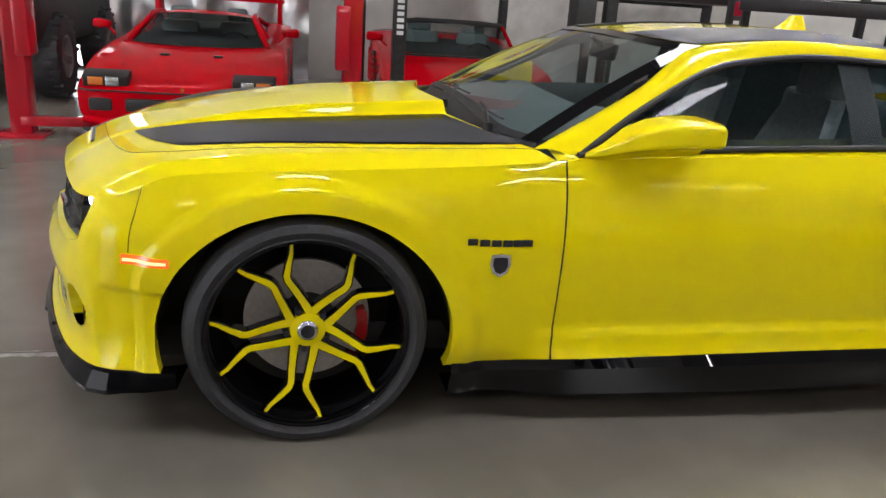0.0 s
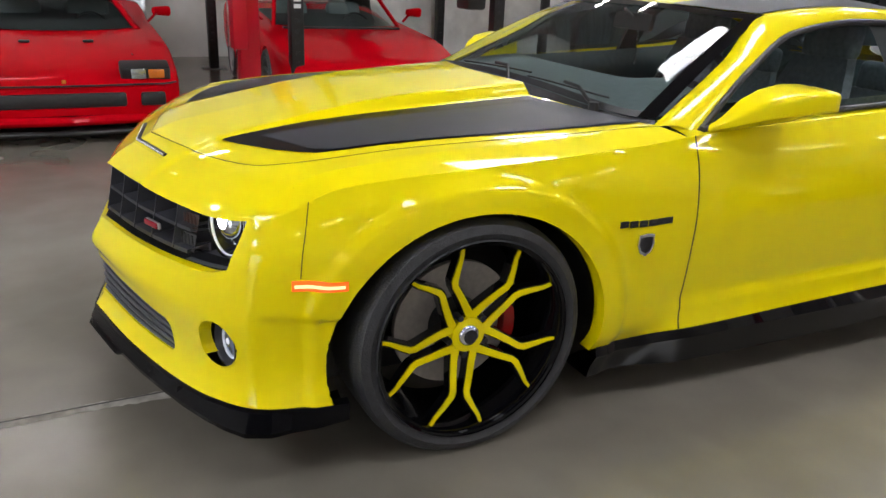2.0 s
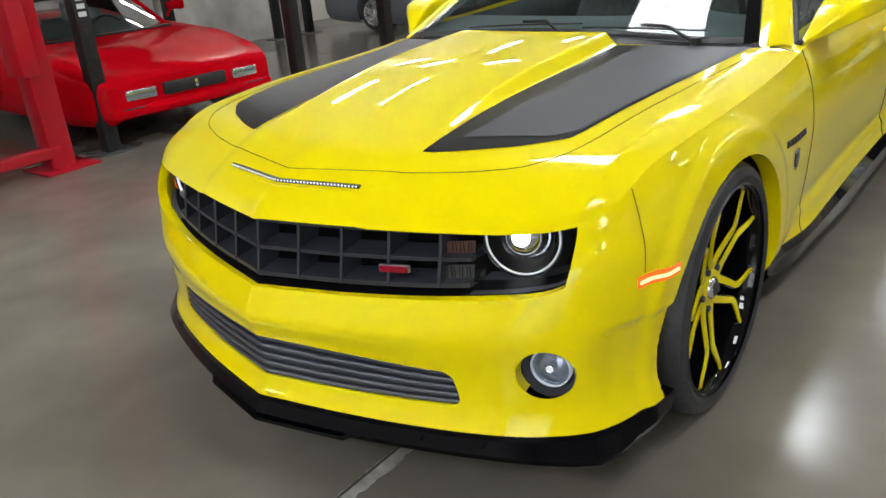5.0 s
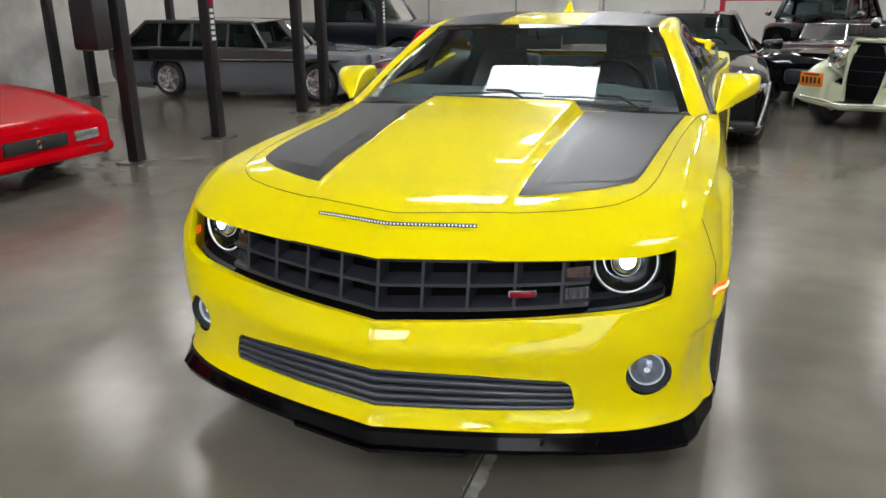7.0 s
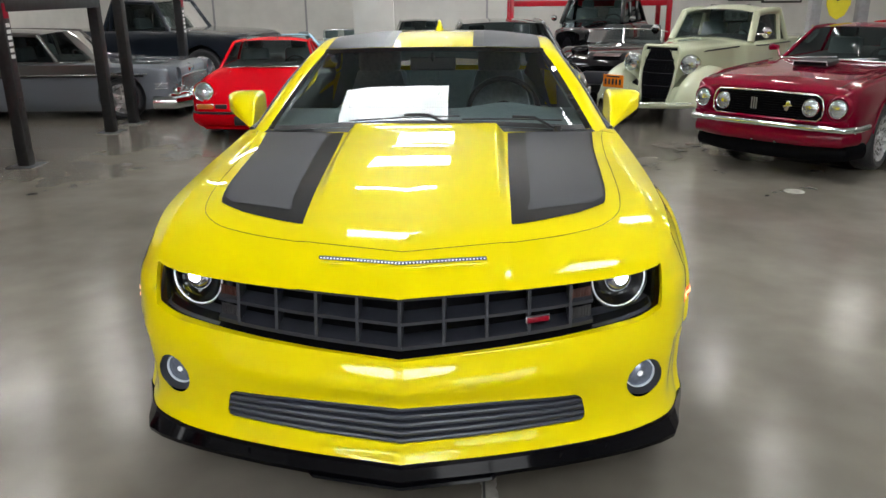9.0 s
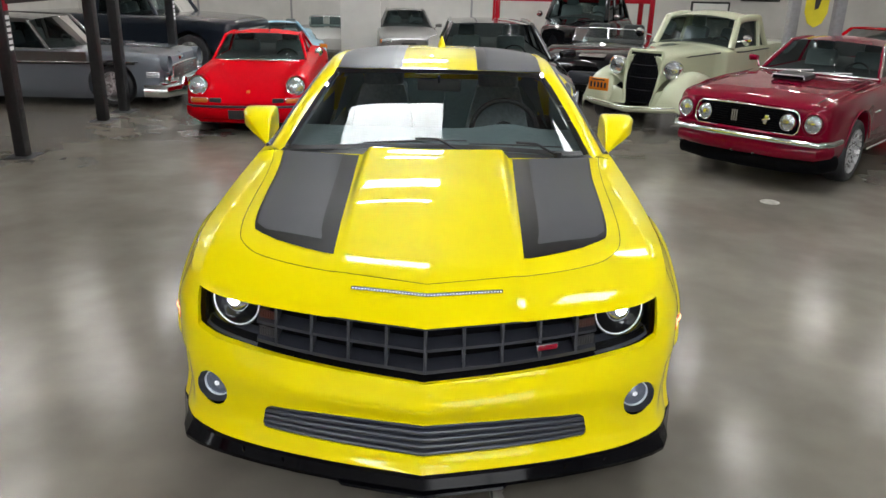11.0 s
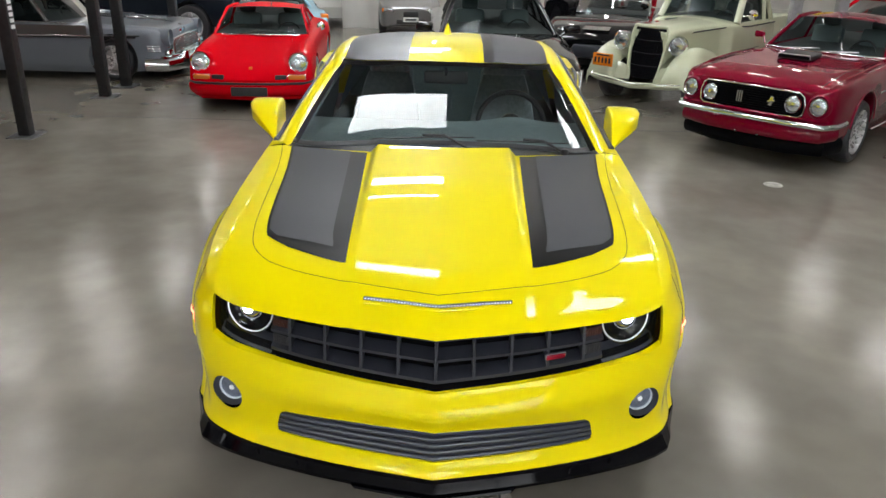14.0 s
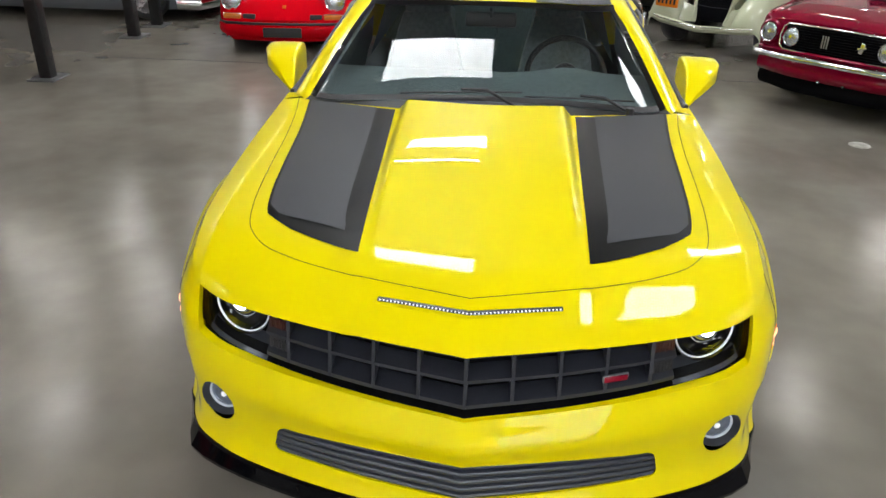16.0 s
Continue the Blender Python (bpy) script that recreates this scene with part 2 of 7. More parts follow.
def floor_material():
    """Sealed concrete: broad warm and cool clouds, fine mottling, a few paler wear patches, uneven gloss."""
    m = material("polished_concrete", (0.17, 0.15, 0.12), 0.27)
    n, l = m.node_tree.nodes, m.node_tree.links
    p = n["Principled BSDF"]
    tex = n.new("ShaderNodeTexCoord")

    def cloud(scale, detail, lo, hi, a, b):
        t, r = n.new("ShaderNodeTexNoise"), n.new("ShaderNodeMapRange")
        t.inputs["Scale"].default_value, t.inputs["Detail"].default_value = scale, detail
        l.new(tex.outputs["Object"], t.inputs["Vector"])
        r.interpolation_type = "SMOOTHERSTEP"
        for k, v in zip(("From Min", "From Max", "To Min", "To Max"), (lo, hi, a, b)):
            r.inputs[k].default_value = v
        l.new(t.outputs["Fac"], r.inputs["Value"])
        return r.outputs[0]
    ramp = n.new("ShaderNodeValToRGB")
    ramp.color_ramp.elements[0].color, ramp.color_ramp.elements[1].color = (0.146, 0.132, 0.109, 1), (0.203, 0.184, 0.154, 1)
    l.new(cloud(0.45, 2, 0.15, 0.85, 0, 1), ramp.inputs["Fac"])
    scale = n.new("ShaderNodeVectorMath")
    scale.operation = "SCALE"
    l.new(ramp.outputs["Color"], scale.inputs[0])
    both = n.new("ShaderNodeMath")
    both.operation = "MULTIPLY"
    l.new(cloud(5, 2, 0.1, 0.9, 0.93, 1.07), both.inputs[0])
    l.new(cloud(1.7, 2, 0.2, 0.8, 0.86, 1.12), both.inputs[1])
    l.new(both.outputs[0], scale.inputs["Scale"])
    l.new(scale.outputs[0], p.inputs["Base Color"])
    l.new(cloud(1.2, 2, 0.1, 0.9, 0.15, 0.23), p.inputs["Roughness"])
    return m


FLOOR = floor_material()
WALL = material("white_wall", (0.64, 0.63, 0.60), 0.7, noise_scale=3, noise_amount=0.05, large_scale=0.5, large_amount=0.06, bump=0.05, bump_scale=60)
# Greyer copy for the unseen east and south walls, toned to dim reflections.
WALL_DIMMED = material("dimmed_wall", (0.56, 0.55, 0.53), 0.7, noise_scale=3, noise_amount=0.06, large_scale=0.5, large_amount=0.1)
DAYLIGHT = material("daylight_glazing", (0.9, 0.9, 0.9), 0.4, emit=(0.95, 0.98, 1.0), strength=2.2)
CEILING = material("ceiling_paint", (0.40, 0.40, 0.40), 0.8, noise_scale=2, noise_amount=0.1)
SKY_FILL = material("sky_fill_panel", (0.9, 0.9, 0.9), 0.4, emit=(0.93, 0.97, 1.0), strength=10.0)
TUBE_LIGHT = material("tube_glow", (0.9, 0.9, 0.9), 0.4, emit=(1.0, 0.97, 0.92), strength=23.5)
FRAME_GREY = material("grey_frame", (0.3, 0.3, 0.31), 0.5, noise_scale=20, noise_amount=0.1)
X0, X1, Y0, Y1, TOP = -9.2, 11.0, -9.0, 17.8, 5.2


def slab(name, lo, hi, mat, label, kind="structure"):
    c = [(a + b) / 2 for a, b in zip(lo, hi)]
    return solid(name, box(B(), c, [b - a for a, b in zip(lo, hi)]), mat, label, kind=kind)


slab("floor", (X0 - .3, Y0 - .3, -0.2), (X1 + .3, Y1 + .3, 0.0), FLOOR, "dark polished concrete floor with faint stains")
slab("wall_west", (X0 - .2, Y0, 0), (X0, Y1, TOP), WALL, "white painted hall wall")
slab("wall_east", (X1, Y0, 0), (X1 + .2, Y1, TOP), WALL_DIMMED, "white painted hall wall")
slab("wall_north", (X0 - .2, Y1, 0), (X1 + .2, Y1 + .2, TOP), WALL, "white painted hall wall")
slab("wall_south", (X0 - .2, Y0 - .2, 0), (X1 + .2, Y0, TOP), WALL_DIMMED, "white painted hall wall")
slab("ceiling", (X0 - .2, Y0 - .2, TOP), (X1 + .2, Y1 + .2, TOP + .15), CEILING, "pale grey hall ceiling")

SKY_L = 1.3
# The -4.4, 2.4 and 2.7 panels are added fill for nose and floor.
for x, ys in ((-0.72, (-6.5, 3.4, 8.4, 13.4)), (-4.4, (-6.8, -4.6)), (2.4, (-6.8, -4.6)), (3.3, (4.2,)), (2.7, (.6,))):
    SKY_W, SKY_L = (1.45, 1.3) if x > -1 and x < 1 else (1.2, 1.2) if x > 3 else (.9, .9) if x > 2.5 else (1.4, 1.4)
    for y in ys:
        sl = thing("skylight", "bright white rectangular ceiling panel; skylights and added fill panels", "skylight", "skylights", Matrix.Translation((x, y, TOP - 0.03)))
        part("panel", box(B(), (0, 0, 0.0), (SKY_W, SKY_L, 0.02)), SKY_FILL, sl)
        bm = B()
        for sx in (-1, 1):
            box(bm, (sx * (SKY_W / 2 + .03), 0, 0), (0.06, SKY_L + .12, 0.05))
            box(bm, (0, sx * (SKY_L / 2 + .03), 0), (SKY_W, 0.06, 0.05))
        part("frame", bm, FRAME_GREY, sl)

# Glazed roll-up door behind the camera, daylight beyond them.
for k, x in enumerate((5.4,)):
    door = tagged(thing(f"door_{k + 1}", "tall glazed roll-up door with daylight behind it", "door", m=Matrix.Translation((x, Y0 + .02, 0))), kind="structure")
    part("glazing", box(B(), (0, 0, 1.75), (3.6, .02, 3.2)), DAYLIGHT, door)
    for i in range(3):
        part("rail", box(B(), (0, .02, .10 + 1.66 * i), (3.7, .05, .10)), FRAME_GREY, door)
    for i in range(3):
        part("stile", box(B(), (-1.8 + 1.8 * i, .02, 1.75), (.08, .05, 3.4)), FRAME_GREY, door)

# Short tube lamps hung under the ceiling; most are unseen fill, placed by brightness.
def tube_lamp(x, y, z=4.7, turn=0):
    lamp = thing("tube_lamp", "short white fluorescent tube lamp under the ceiling; most are added fill", "lamp", "tube lamps", Matrix.Translation((x, y, z)) @ rot("Z", turn))
    part("tube", tube(B(), [(0, -.6, 0), (0, .6, 0)], .03, 10), TUBE_LIGHT, lamp)
    part("housing", box(B(), (0, 0, .06), (.16, 1.26, .06), .01), FRAME_GREY, lamp)
    for y2 in (-.5, .5):
        part("hanger", tube(B(), [(0, y2, .08), (0, y2, TOP - z)], .006, 6), FRAME_GREY, lamp)


for x in (7.4,):
    for y in (-3.0, -.6, 1.8, 4.2, 6.6):
        tube_lamp(x, y)
# West rows: added to brighten the lifts and the wall behind them.
for y in (6.0, 9.0, 12.0):
    tube_lamp(-5.4, y)
for y in (-.8, 6.4, 9.0, 11.6):
    tube_lamp(-7.0, y)
for y in (7.4, 9.8):
    tube_lamp(-8.4, y)
# Added fill for the back wall, then for the far right corner.
for x in (-6.0, -3.2, -0.4, 2.4, 5.2, 8.0):
    tube_lamp(x, 16.6)
for y in (9.4, 12.2):
    tube_lamp(7.6, y)
# Added behind the camera to lighten the nose.
for x in (-2.6, 2.3):
    for y in (-6.0,):
        tube_lamp(x, y)
# Added fill over the rear rows of cars.
for x in (1.6, 4.4):
    for y in (7.4, 10.2, 13.0):
        tube_lamp(x, y)

for y in (5.9, 10.9):
    tube_lamp(-.72, y, turn=90)

# Tall narrow light slot in the west wall.
slot = tagged(thing("window_1", "tall narrow bright window in the west wall", "window", m=Matrix.Translation((X0 + .02, -2.02, 0))), kind="structure")
part("pane", box(B(), (0, 0, 1.4), (.02, .34, 2.7)), DAYLIGHT, slot)
for y in (-.2, .2):
    part("window_frame", box(B(), (.01, y, 1.4), (.05, .06, 2.8), .006), FRAME_GREY, slot)
for z in (.02, 2.78):
    part("window_frame", box(B(), (.01, 0, z), (.05, .34, .06), .006), FRAME_GREY, slot)

# ---- the yellow coupe ----
ARCH_Y, ARCH_Z, ARCH_RY, ARCH_RZ, WHEELBASE = 0.954, 0.357, 0.448, 0.404, 2.852
# Plan of its outline, from the middle of the nose round to the middle of the tail: x, then y.
OUT_X = rows_spline([0, 0.28, 0.55, 0.735, 0.852, 0.900, 0.924, 0.937, 0.944, 0.948, 0.950, 0.949, 0.946, 0.952, 0.965, 0.958, 0.925, 0.86, 0.6, 0.3, 0])
OUT_Y = rows_spline([0, 0.062, 0.148, 0.236, 0.338, 0.44, 0.56, 0.72, 0.954, 1.25, 1.54, 1.80, 2.4, 3.0, 3.6, 4.1, 4.45, 4.66, 4.78, 4.82, 4.835])
# Heights of the feature lines from sill to shoulder, and how far each stands out from the plan.
LINE_Z = [rows_spline(r) for r in (
    [.250, .247, .240, .238, .243, .250, .255, .252, .25, .25, .25, .27, .275, .28, .27, .26, .27, .29, .30, .30, .30],
    [.302, .303, .304, .30, .30, .30, .31, .31, .31, .31, .31, .33, .34, .34, .34, .33, .33, .35, .36, .36, .36],
    [.424, .416, .399, .40, .40, .41, .42, .43, .43, .43, .42, .44, .45, .45, .45, .45, .46, .48, .48, .48, .48],
    [.49, .49, .495, .50, .505, .51, .515, .52, .53, .53, .53, .54, .56, .57, .57, .57, .58, .60, .60, .60, .60],
    [.564, .574, .588, .606, .660, .668, .66, .67, .70, .69, .67, .68, .70, .72, .74, .75, .75, .76, .76, .76, .76],
    [.65, .655, .66, .68, .728, .738, .76, .785, .80, .80, .80, .82, .84, .86, .88, .89, .88, .88, .88, .88, .88],
    [.738, .741, .744, .748, .765, .80, .842, .86, .873, .888, .905, .925, .945, .970, 1.005, 1.025, 1.015, .99, .985, .985, .985])]
LINE_OUT = [rows_spline(r) for r in (
    [.018, .015, .012, .012, .016, .012, .008, .002, -.012, -.03, -.04, -.005, -.005, -.005, -.01, -.02, -.03, -.03, -.03, -.03, -.03],
    [-.012, -.012, -.012, -.006, .002, .004, .004, .002, 0, -.008, -.012, -.02, -.02, -.02, -.01, -.01, -.01, -.01, -.01, -.01, -.01],
    [-.012, -.012, -.012, -.004, .002, .004, .004, .002, 0, 0, -.004, -.008, -.008, -.006, -.004, 0, 0, 0, 0, 0, 0],
    [.006, .006, .003, .004, .010, .010, .009, .005, 0, 0, 0, 0, 0, 0, 0, 0, 0, 0, 0, 0, 0],
    [-.03, -.03, -.025, -.012, .002, .006, .010, .006, .003, 0, .002, .004, .004, .003, 0, 0, 0, 0, 0, 0, 0],
    [-.05, -.05, -.045, -.032, -.026, -.019, -.018, -.014, -.010, -.010, -.013, -.018, -.025, -.022, -.004, -.002, -.02, -.04, -.04, -.04, -.04],
    [-.067, -.067, -.06, -.048, -.045, -.050, -.062, -.060, -.054, -.050, -.052, -.058, -.08, -.07, -.016, -.016, -.06, -.11, -.11, -.11, -.11])]


def shell(s, k, side=1):
    """A point of the coupe's side and nose: s along the plan, k from the sill (0) to the shoulder (6)."""
    e = 0.02
    tx, ty = OUT_X(s + e) - OUT_X(s - e), OUT_Y(s + e) - OUT_Y(s - e)
    if s < 0.25:
        tx, ty = tx, ty * (s / 0.25)
    if s > 19.75:
        tx, ty = tx, ty * ((20 - s) / 0.25)
    n = math.hypot(tx, ty) or 1
    i = min(int(k), 5)
    f = k - i
    zs = [LINE_Z[min(max(j, 0), 6)](s) for j in (i - 1, i, i + 1, i + 2)]
    os = [LINE_OUT[min(max(j, 0), 6)](s) for j in (i - 1, i, i + 1, i + 2)]

    def hermite(v):
        m0 = (v[2] - v[0]) / 2 if i > 0 else v[2] - v[1]
        m1 = (v[3] - v[1]) / 2 if i < 5 else v[2] - v[1]
        return (2 * f**3 - 3 * f**2 + 1) * v[1] + (f**3 - 2 * f**2 + f) * m0 + (3 * f**2 - 2 * f**3) * v[2] + (f**3 - f**2) * m1
    z, o = hermite(zs), hermite(os)
    if 5 < s < 11 or 13 < s < 16:
        yy = OUT_Y(s)
        d = min(math.hypot((yy - c) / ARCH_RY, (z - ARCH_Z) / ARCH_RZ) for c in (ARCH_Y, ARCH_Y + WHEELBASE))
        o += 0.014 * (1 - smooth(1.15, 1.25, d)) * smooth(5, 5.4, s)
    # Pressed crease behind the fog lamp; the metal below it is scooped in down to the lip.
    o -= 0.012 * (1 - smooth(.500, .518, z)) * smooth(.25, .36, z) * smooth(3.75, 4.4, s) * (1 - smooth(6.3, 7.2, s))
    # Turned-out lower edge of the doors.
    o += 0.020 * (1 - smooth(.345, .385, z)) * smooth(10.3, 11.3, s) * (1 - smooth(13.6, 14.2, s))
    return Vector((side * (OUT_X(s) + o * ty / n), OUT_Y(s) - o * tx / n, z))


CORNER, COWL = 3.75, 10.7
EDGE = [shell(CORNER + (COWL - CORNER) * i / 40, 6) for i in range(41)]
EDGE_X, EDGE_Y, EDGE_ZZ = (spline([(i / 40, p[a]) for i, p in enumerate(EDGE)]) for a in range(3))
FRONT = [shell(CORNER * i / 24, 6) for i in range(25)]
FRONT_Y = spline([(p.x + 1e-5 * i, p.y) for i, p in enumerate(FRONT)])
FRONT_Z = spline([(p.x + 1e-5 * i, p.z) for i, p in enumerate(FRONT)])
HOOD_Z = spline([(0, .0), (.03, .028), (.1, .07), (.17, .106), (.23, .128), (.33, .148), (.53, .178), (.93, .214), (1.37, .243), (1.7, .252)])
HOOD_END = 1.40


def bulge(x, y):
    w = 0.292 + 0.014 * smooth(0.4, 1.4, y)
    return (0.004 + 0.036 * smooth(0.40, 1.05, y)) * (1 - smooth(w, w + 0.042, abs(x)))


def top_point(a, t, side=1):
    """A point of the coupe's hood and fender tops: a from the middle (0) to the shoulder (1), t from the nose to the cowl."""
    xs, ys, zs = EDGE_X(t), EDGE_Y(t), EDGE_ZZ(t)
    yc = FRONT_Y(0) + (HOOD_END - FRONT_Y(0)) * (ys - EDGE_Y(0)) / (EDGE_Y(1) - EDGE_Y(0))
    x = a * xs
    x0 = EDGE_X(0)
    g0 = (FRONT_Y(a * x0) - FRONT_Y(0)) / (FRONT_Y(x0) - FRONT_Y(0))
    w = smooth(0, 0.5, t)
    y = yc + (ys - yc) * (g0 * (1 - w) + a**1.7 * w)
    return Vector((side * x, y, hood_height(x, y, a, t)))


def hood_height(x, y, a, t):
    x0 = EDGE_X(0)

    def plain(x, y):
        xf = min(x, x0)
        q = max(y - FRONT_Y(xf) - max(x - x0, 0) * 1.2, 0)
        return FRONT_Z(xf) + HOOD_Z(q) - 0.085 * x * x * smooth(0.1, 1.2, q)
    xs, ys = EDGE_X(t), EDGE_Y(t)
    lift = EDGE_ZZ(t) - plain(xs, ys)
    return plain(x, y) + lift * a**9 + bulge(x, y)


def on_hood(x, y, up=0.0):
    """The hood's height over the place (x, y)."""
    lo, hi = 0.0, 1.0
    for _ in range(15):
        t = (lo + hi) / 2
        p = top_point(min(abs(x) / EDGE_X(t), 1), t)
        lo, hi = (t, hi) if p.y < y else (lo, t)
    t = (lo + hi) / 2
    return Vector((x, y, hood_height(abs(x), y, min(abs(x) / EDGE_X(t), 1), t) + up))


coupe = thing("sports_car", "bright yellow two-door muscle coupe with matte black hood stripes", "car")
FOG = Vector((0.752, 0.258, 0.405))
FOG_AXIS = Vector((0.20, -0.97, 0.05)).normalized()


def nose_skip(u, v):
    x = OUT_X(u)
    if 4 <= v <= 6 and u < CORNER - 0.02:
        return True
    return 1 <= v <= 2 and u < 2.05


def fog_hole(bm, side):
    c = Vector((FOG.x * side, FOG.y, FOG.z))
    ax = Vector((FOG_AXIS.x * side, FOG_AXIS.y, FOG_AXIS.z))

    def radial(v):
        d = v.co - c
        return d - ax * d.dot(ax)
    inside = {v for v in bm.verts if radial(v).length < 0.066 and (v.co - c).length < 0.12}
    bmesh.ops.delete(bm, geom=[f for f in bm.faces if all(v in inside for v in f.verts)], context="FACES")
    for v in [v for v in bm.verts if v in inside]:
        r = radial(v)
        v.co += r.normalized() * (0.066 - r.length)


def fold_in(bm, faces_depth, keep):
    """Turns the open edges that keep(edge middle) names inwards, as a pressed lip."""
    edges = [e for e in bm.edges if len(e.link_faces) == 1 and keep((e.verts[0].co + e.verts[1].co) / 2)]
    made = bmesh.ops.extrude_edge_only(bm, edges=edges)
    for v in made["geom"]:
        if isinstance(v, bmesh.types.BMVert):
            v.co += faces_depth(v.co)


def slant(u, v):
    """Leans the outer end of the lamp opening inwards towards its foot, and that of the air intake outwards with round corners."""
    a = 0.27 * (1 - (v - 4) / 2) ** 1.6 if v >= 4 else 0.27 * max(v - 3, 0)
    w = min(max(v, 1), 2)
    b = (0.10 * (w - 1.4) + 0.09 * abs(2 * w - 3) ** 5) * max(0, min(1, v, 3 - v))
    return u - a * (1 - smooth(0, 0.95, abs(u - CORNER))) - b * (1 - smooth(0, 0.6, abs(u - 2.05)))


# Front bumper, both halves in one piece.
bm = B()
us = sorted(set(span(0, 2.05, 34) + span(2.05, CORNER, 48) + span(CORNER, 5.45, 40)))
vs = sorted(set(span(0, 1, 6) + span(1, 2, 12) + span(2, 4, 24) + span(4, 6, 16)))
for side in (1, -1):
    half = B()
    grid(half, lambda u, v: shell(slant(u, v), v, side), us, vs, nose_skip)
    grid(half, lambda u, v: top_point(u, v, side), span(0.915, 1, 8), [(s - CORNER) / (COWL - CORNER) for s in us if s >= CORNER])
    bmesh.ops.remove_doubles(half, verts=half.verts, dist=0.0025)
    fog_hole(half, side)
    fax = Vector((FOG_AXIS.x * side, FOG_AXIS.y, FOG_AXIS.z))
    fold_in(half, lambda p: -0.034 * fax, lambda p: 0.36 < p.z < 0.48 and 0.66 < abs(p.x) < 0.84 and p.y < 0.36)
    cut_ellipse(half, ARCH_Y, ARCH_Z, ARCH_RY, ARCH_RZ, 0.6)
    me = bpy.data.meshes.new("half")
    half.to_mesh(me)
    half.free()
    bm.from_mesh(me)
    bpy.data.meshes.remove(me)
bmesh.ops.remove_doubles(bm, verts=bm.verts, dist=1e-4)


def in_grilles(p):
    return abs(p.x) < 0.82 and p.y < 0.36 and (0.28 < p.z < 0.43 and abs(p.x) < 0.59 or 0.55 < p.z < 0.77)


fold_in(bm, lambda p: Vector((0, 0.035, 0)), in_grilles)
bumper = part("front_bumper", bm, YELLOW, coupe, angle=44)

for side in (1, -1):
    # Fender side
    along = span(5.45, 10.7, 108)
    bm = grid(B(), lambda u, v: shell(u, v, side), along + [10.75, 10.8], span(0, 6, 60))
    cut_ellipse(bm, ARCH_Y, ARCH_Z, ARCH_RY, ARCH_RZ, 0.6)

    def at_arch(p, y=ARCH_Y):
        return abs(math.hypot((p.y - y) / ARCH_RY, (p.z - ARCH_Z) / ARCH_RZ) - 1) < 0.02
    fold_in(bm, lambda p: Vector((-0.05 * side, 0, 0)), at_arch)
    grid(bm, lambda u, v: top_point(u, v, side), span(0.915, 1, 10), [(s - CORNER) / (COWL - CORNER) for s in along])
    bmesh.ops.remove_doubles(bm, verts=bm.verts, dist=0.003)
    part("front_fender", bm, YELLOW, coupe, angle=28)
    # Door and rear quarter
    door = part("door", grid(B(), lambda u, v: shell(u, v, side), span(10.82, 13.2, 44), span(0, 6, 40)), YELLOW, coupe)
    bm = grid(B(), lambda u, v: shell(u, v, side), span(13.23, 20, 120), span(0, 6, 48))
    cut_ellipse(bm, ARCH_Y + WHEELBASE, ARCH_Z, ARCH_RY, ARCH_RZ, 0.6)
    fold_in(bm, lambda p: Vector((-0.05 * side, 0, 0)), lambda p: at_arch(p, ARCH_Y + WHEELBASE))
    part("rear_quarter", bm, YELLOW, coupe)
    bm = B()
    box(bm, (side * 0.965, 2.93, 0.83), (0.03, 0.17, 0.022), 0.008)
    part("door_handle", bm, YELLOW, door)
    # Wheel wells
    for y in (ARCH_Y, ARCH_Y + WHEELBASE):
        bm = lathe(B(), [(0.447, 0.01), (0.447, 0.34), (0.0, 0.34)], Matrix.Translation((side * 0.905, y, ARCH_Z)) @ rot("Y", -90 * side), 40, 184, 88 if side < 0 else -92)
        for v in bm.verts:
            v.co.z = ARCH_Z + (v.co.z - ARCH_Z) * 0.9
        part("wheel_well", bm, BLACK_PLASTIC, coupe)

# Hood: the middle of the top sheet; the front cover and fenders join it at the shut line.
bm = B()
for side in (1, -1):
    grid(bm, lambda u, v: top_point(u, v, side), span(0, 0.30, 16) + span(0.31, 0.45, 18) + span(0.46, 0.915, 30), span(0, 0.5, 60) + span(0.51, 1, 46))
hood = part("hood", bm, YELLOW, coupe, angle=30)
# The bulge's open rear end and the cowl below it.
for lo, hi, mat in ((-0.84, -0.345, BLACK_PLASTIC), (-0.344, 0.344, YELLOW), (0.345, 0.84, BLACK_PLASTIC)):
    bm = grid(B(), lambda u, v: Vector((u, top_point(abs(u) / EDGE_X(1), 1).y + 0.002 + 0.012 * v, top_point(abs(u) / EDGE_X(1), 1).z - v * 0.06)), span(lo, hi, 40), [0, 0.25, 1])
    part("hood_rear_edge", bm, mat, hood)

SHUT = [(0, .212), (.3, .287), (.52, .365), (.63, .43), (.69, .52), (.715, .65), (.735, .9), (.755, 1.2), (.785, 1.5), (.815, 1.68)]
SHUT_X, SHUT_Y = rows_spline([p[0] for p in SHUT]), rows_spline([p[1] for p in SHUT])


def seam(name, pts, parent, r=0.0012):
    part(name, tube(B(), pts, r, 6), SEAM, parent)


for side in (1, -1):
    seam("shut_line", [on_hood(side * SHUT_X(s), SHUT_Y(s), 0.0) for s in span(0, 9, 70)], hood)
    seam("bumper_seam", [shell(5.3 - 0.1 * (6 - k), k, side) for k in span(3.72, 6, 18)] , coupe, 0.0014)
    seam("door_seam", [shell(10.81, k, side) for k in span(0, 6, 30)], coupe, 0.0017)
    seam("door_seam", [shell(13.215, k, side) for k in span(0, 6, 30)], coupe, 0.002)

# Stripes on the hood.
ST_IN = spline([(.378, .331), (.9, .343), (1.45, .362)])
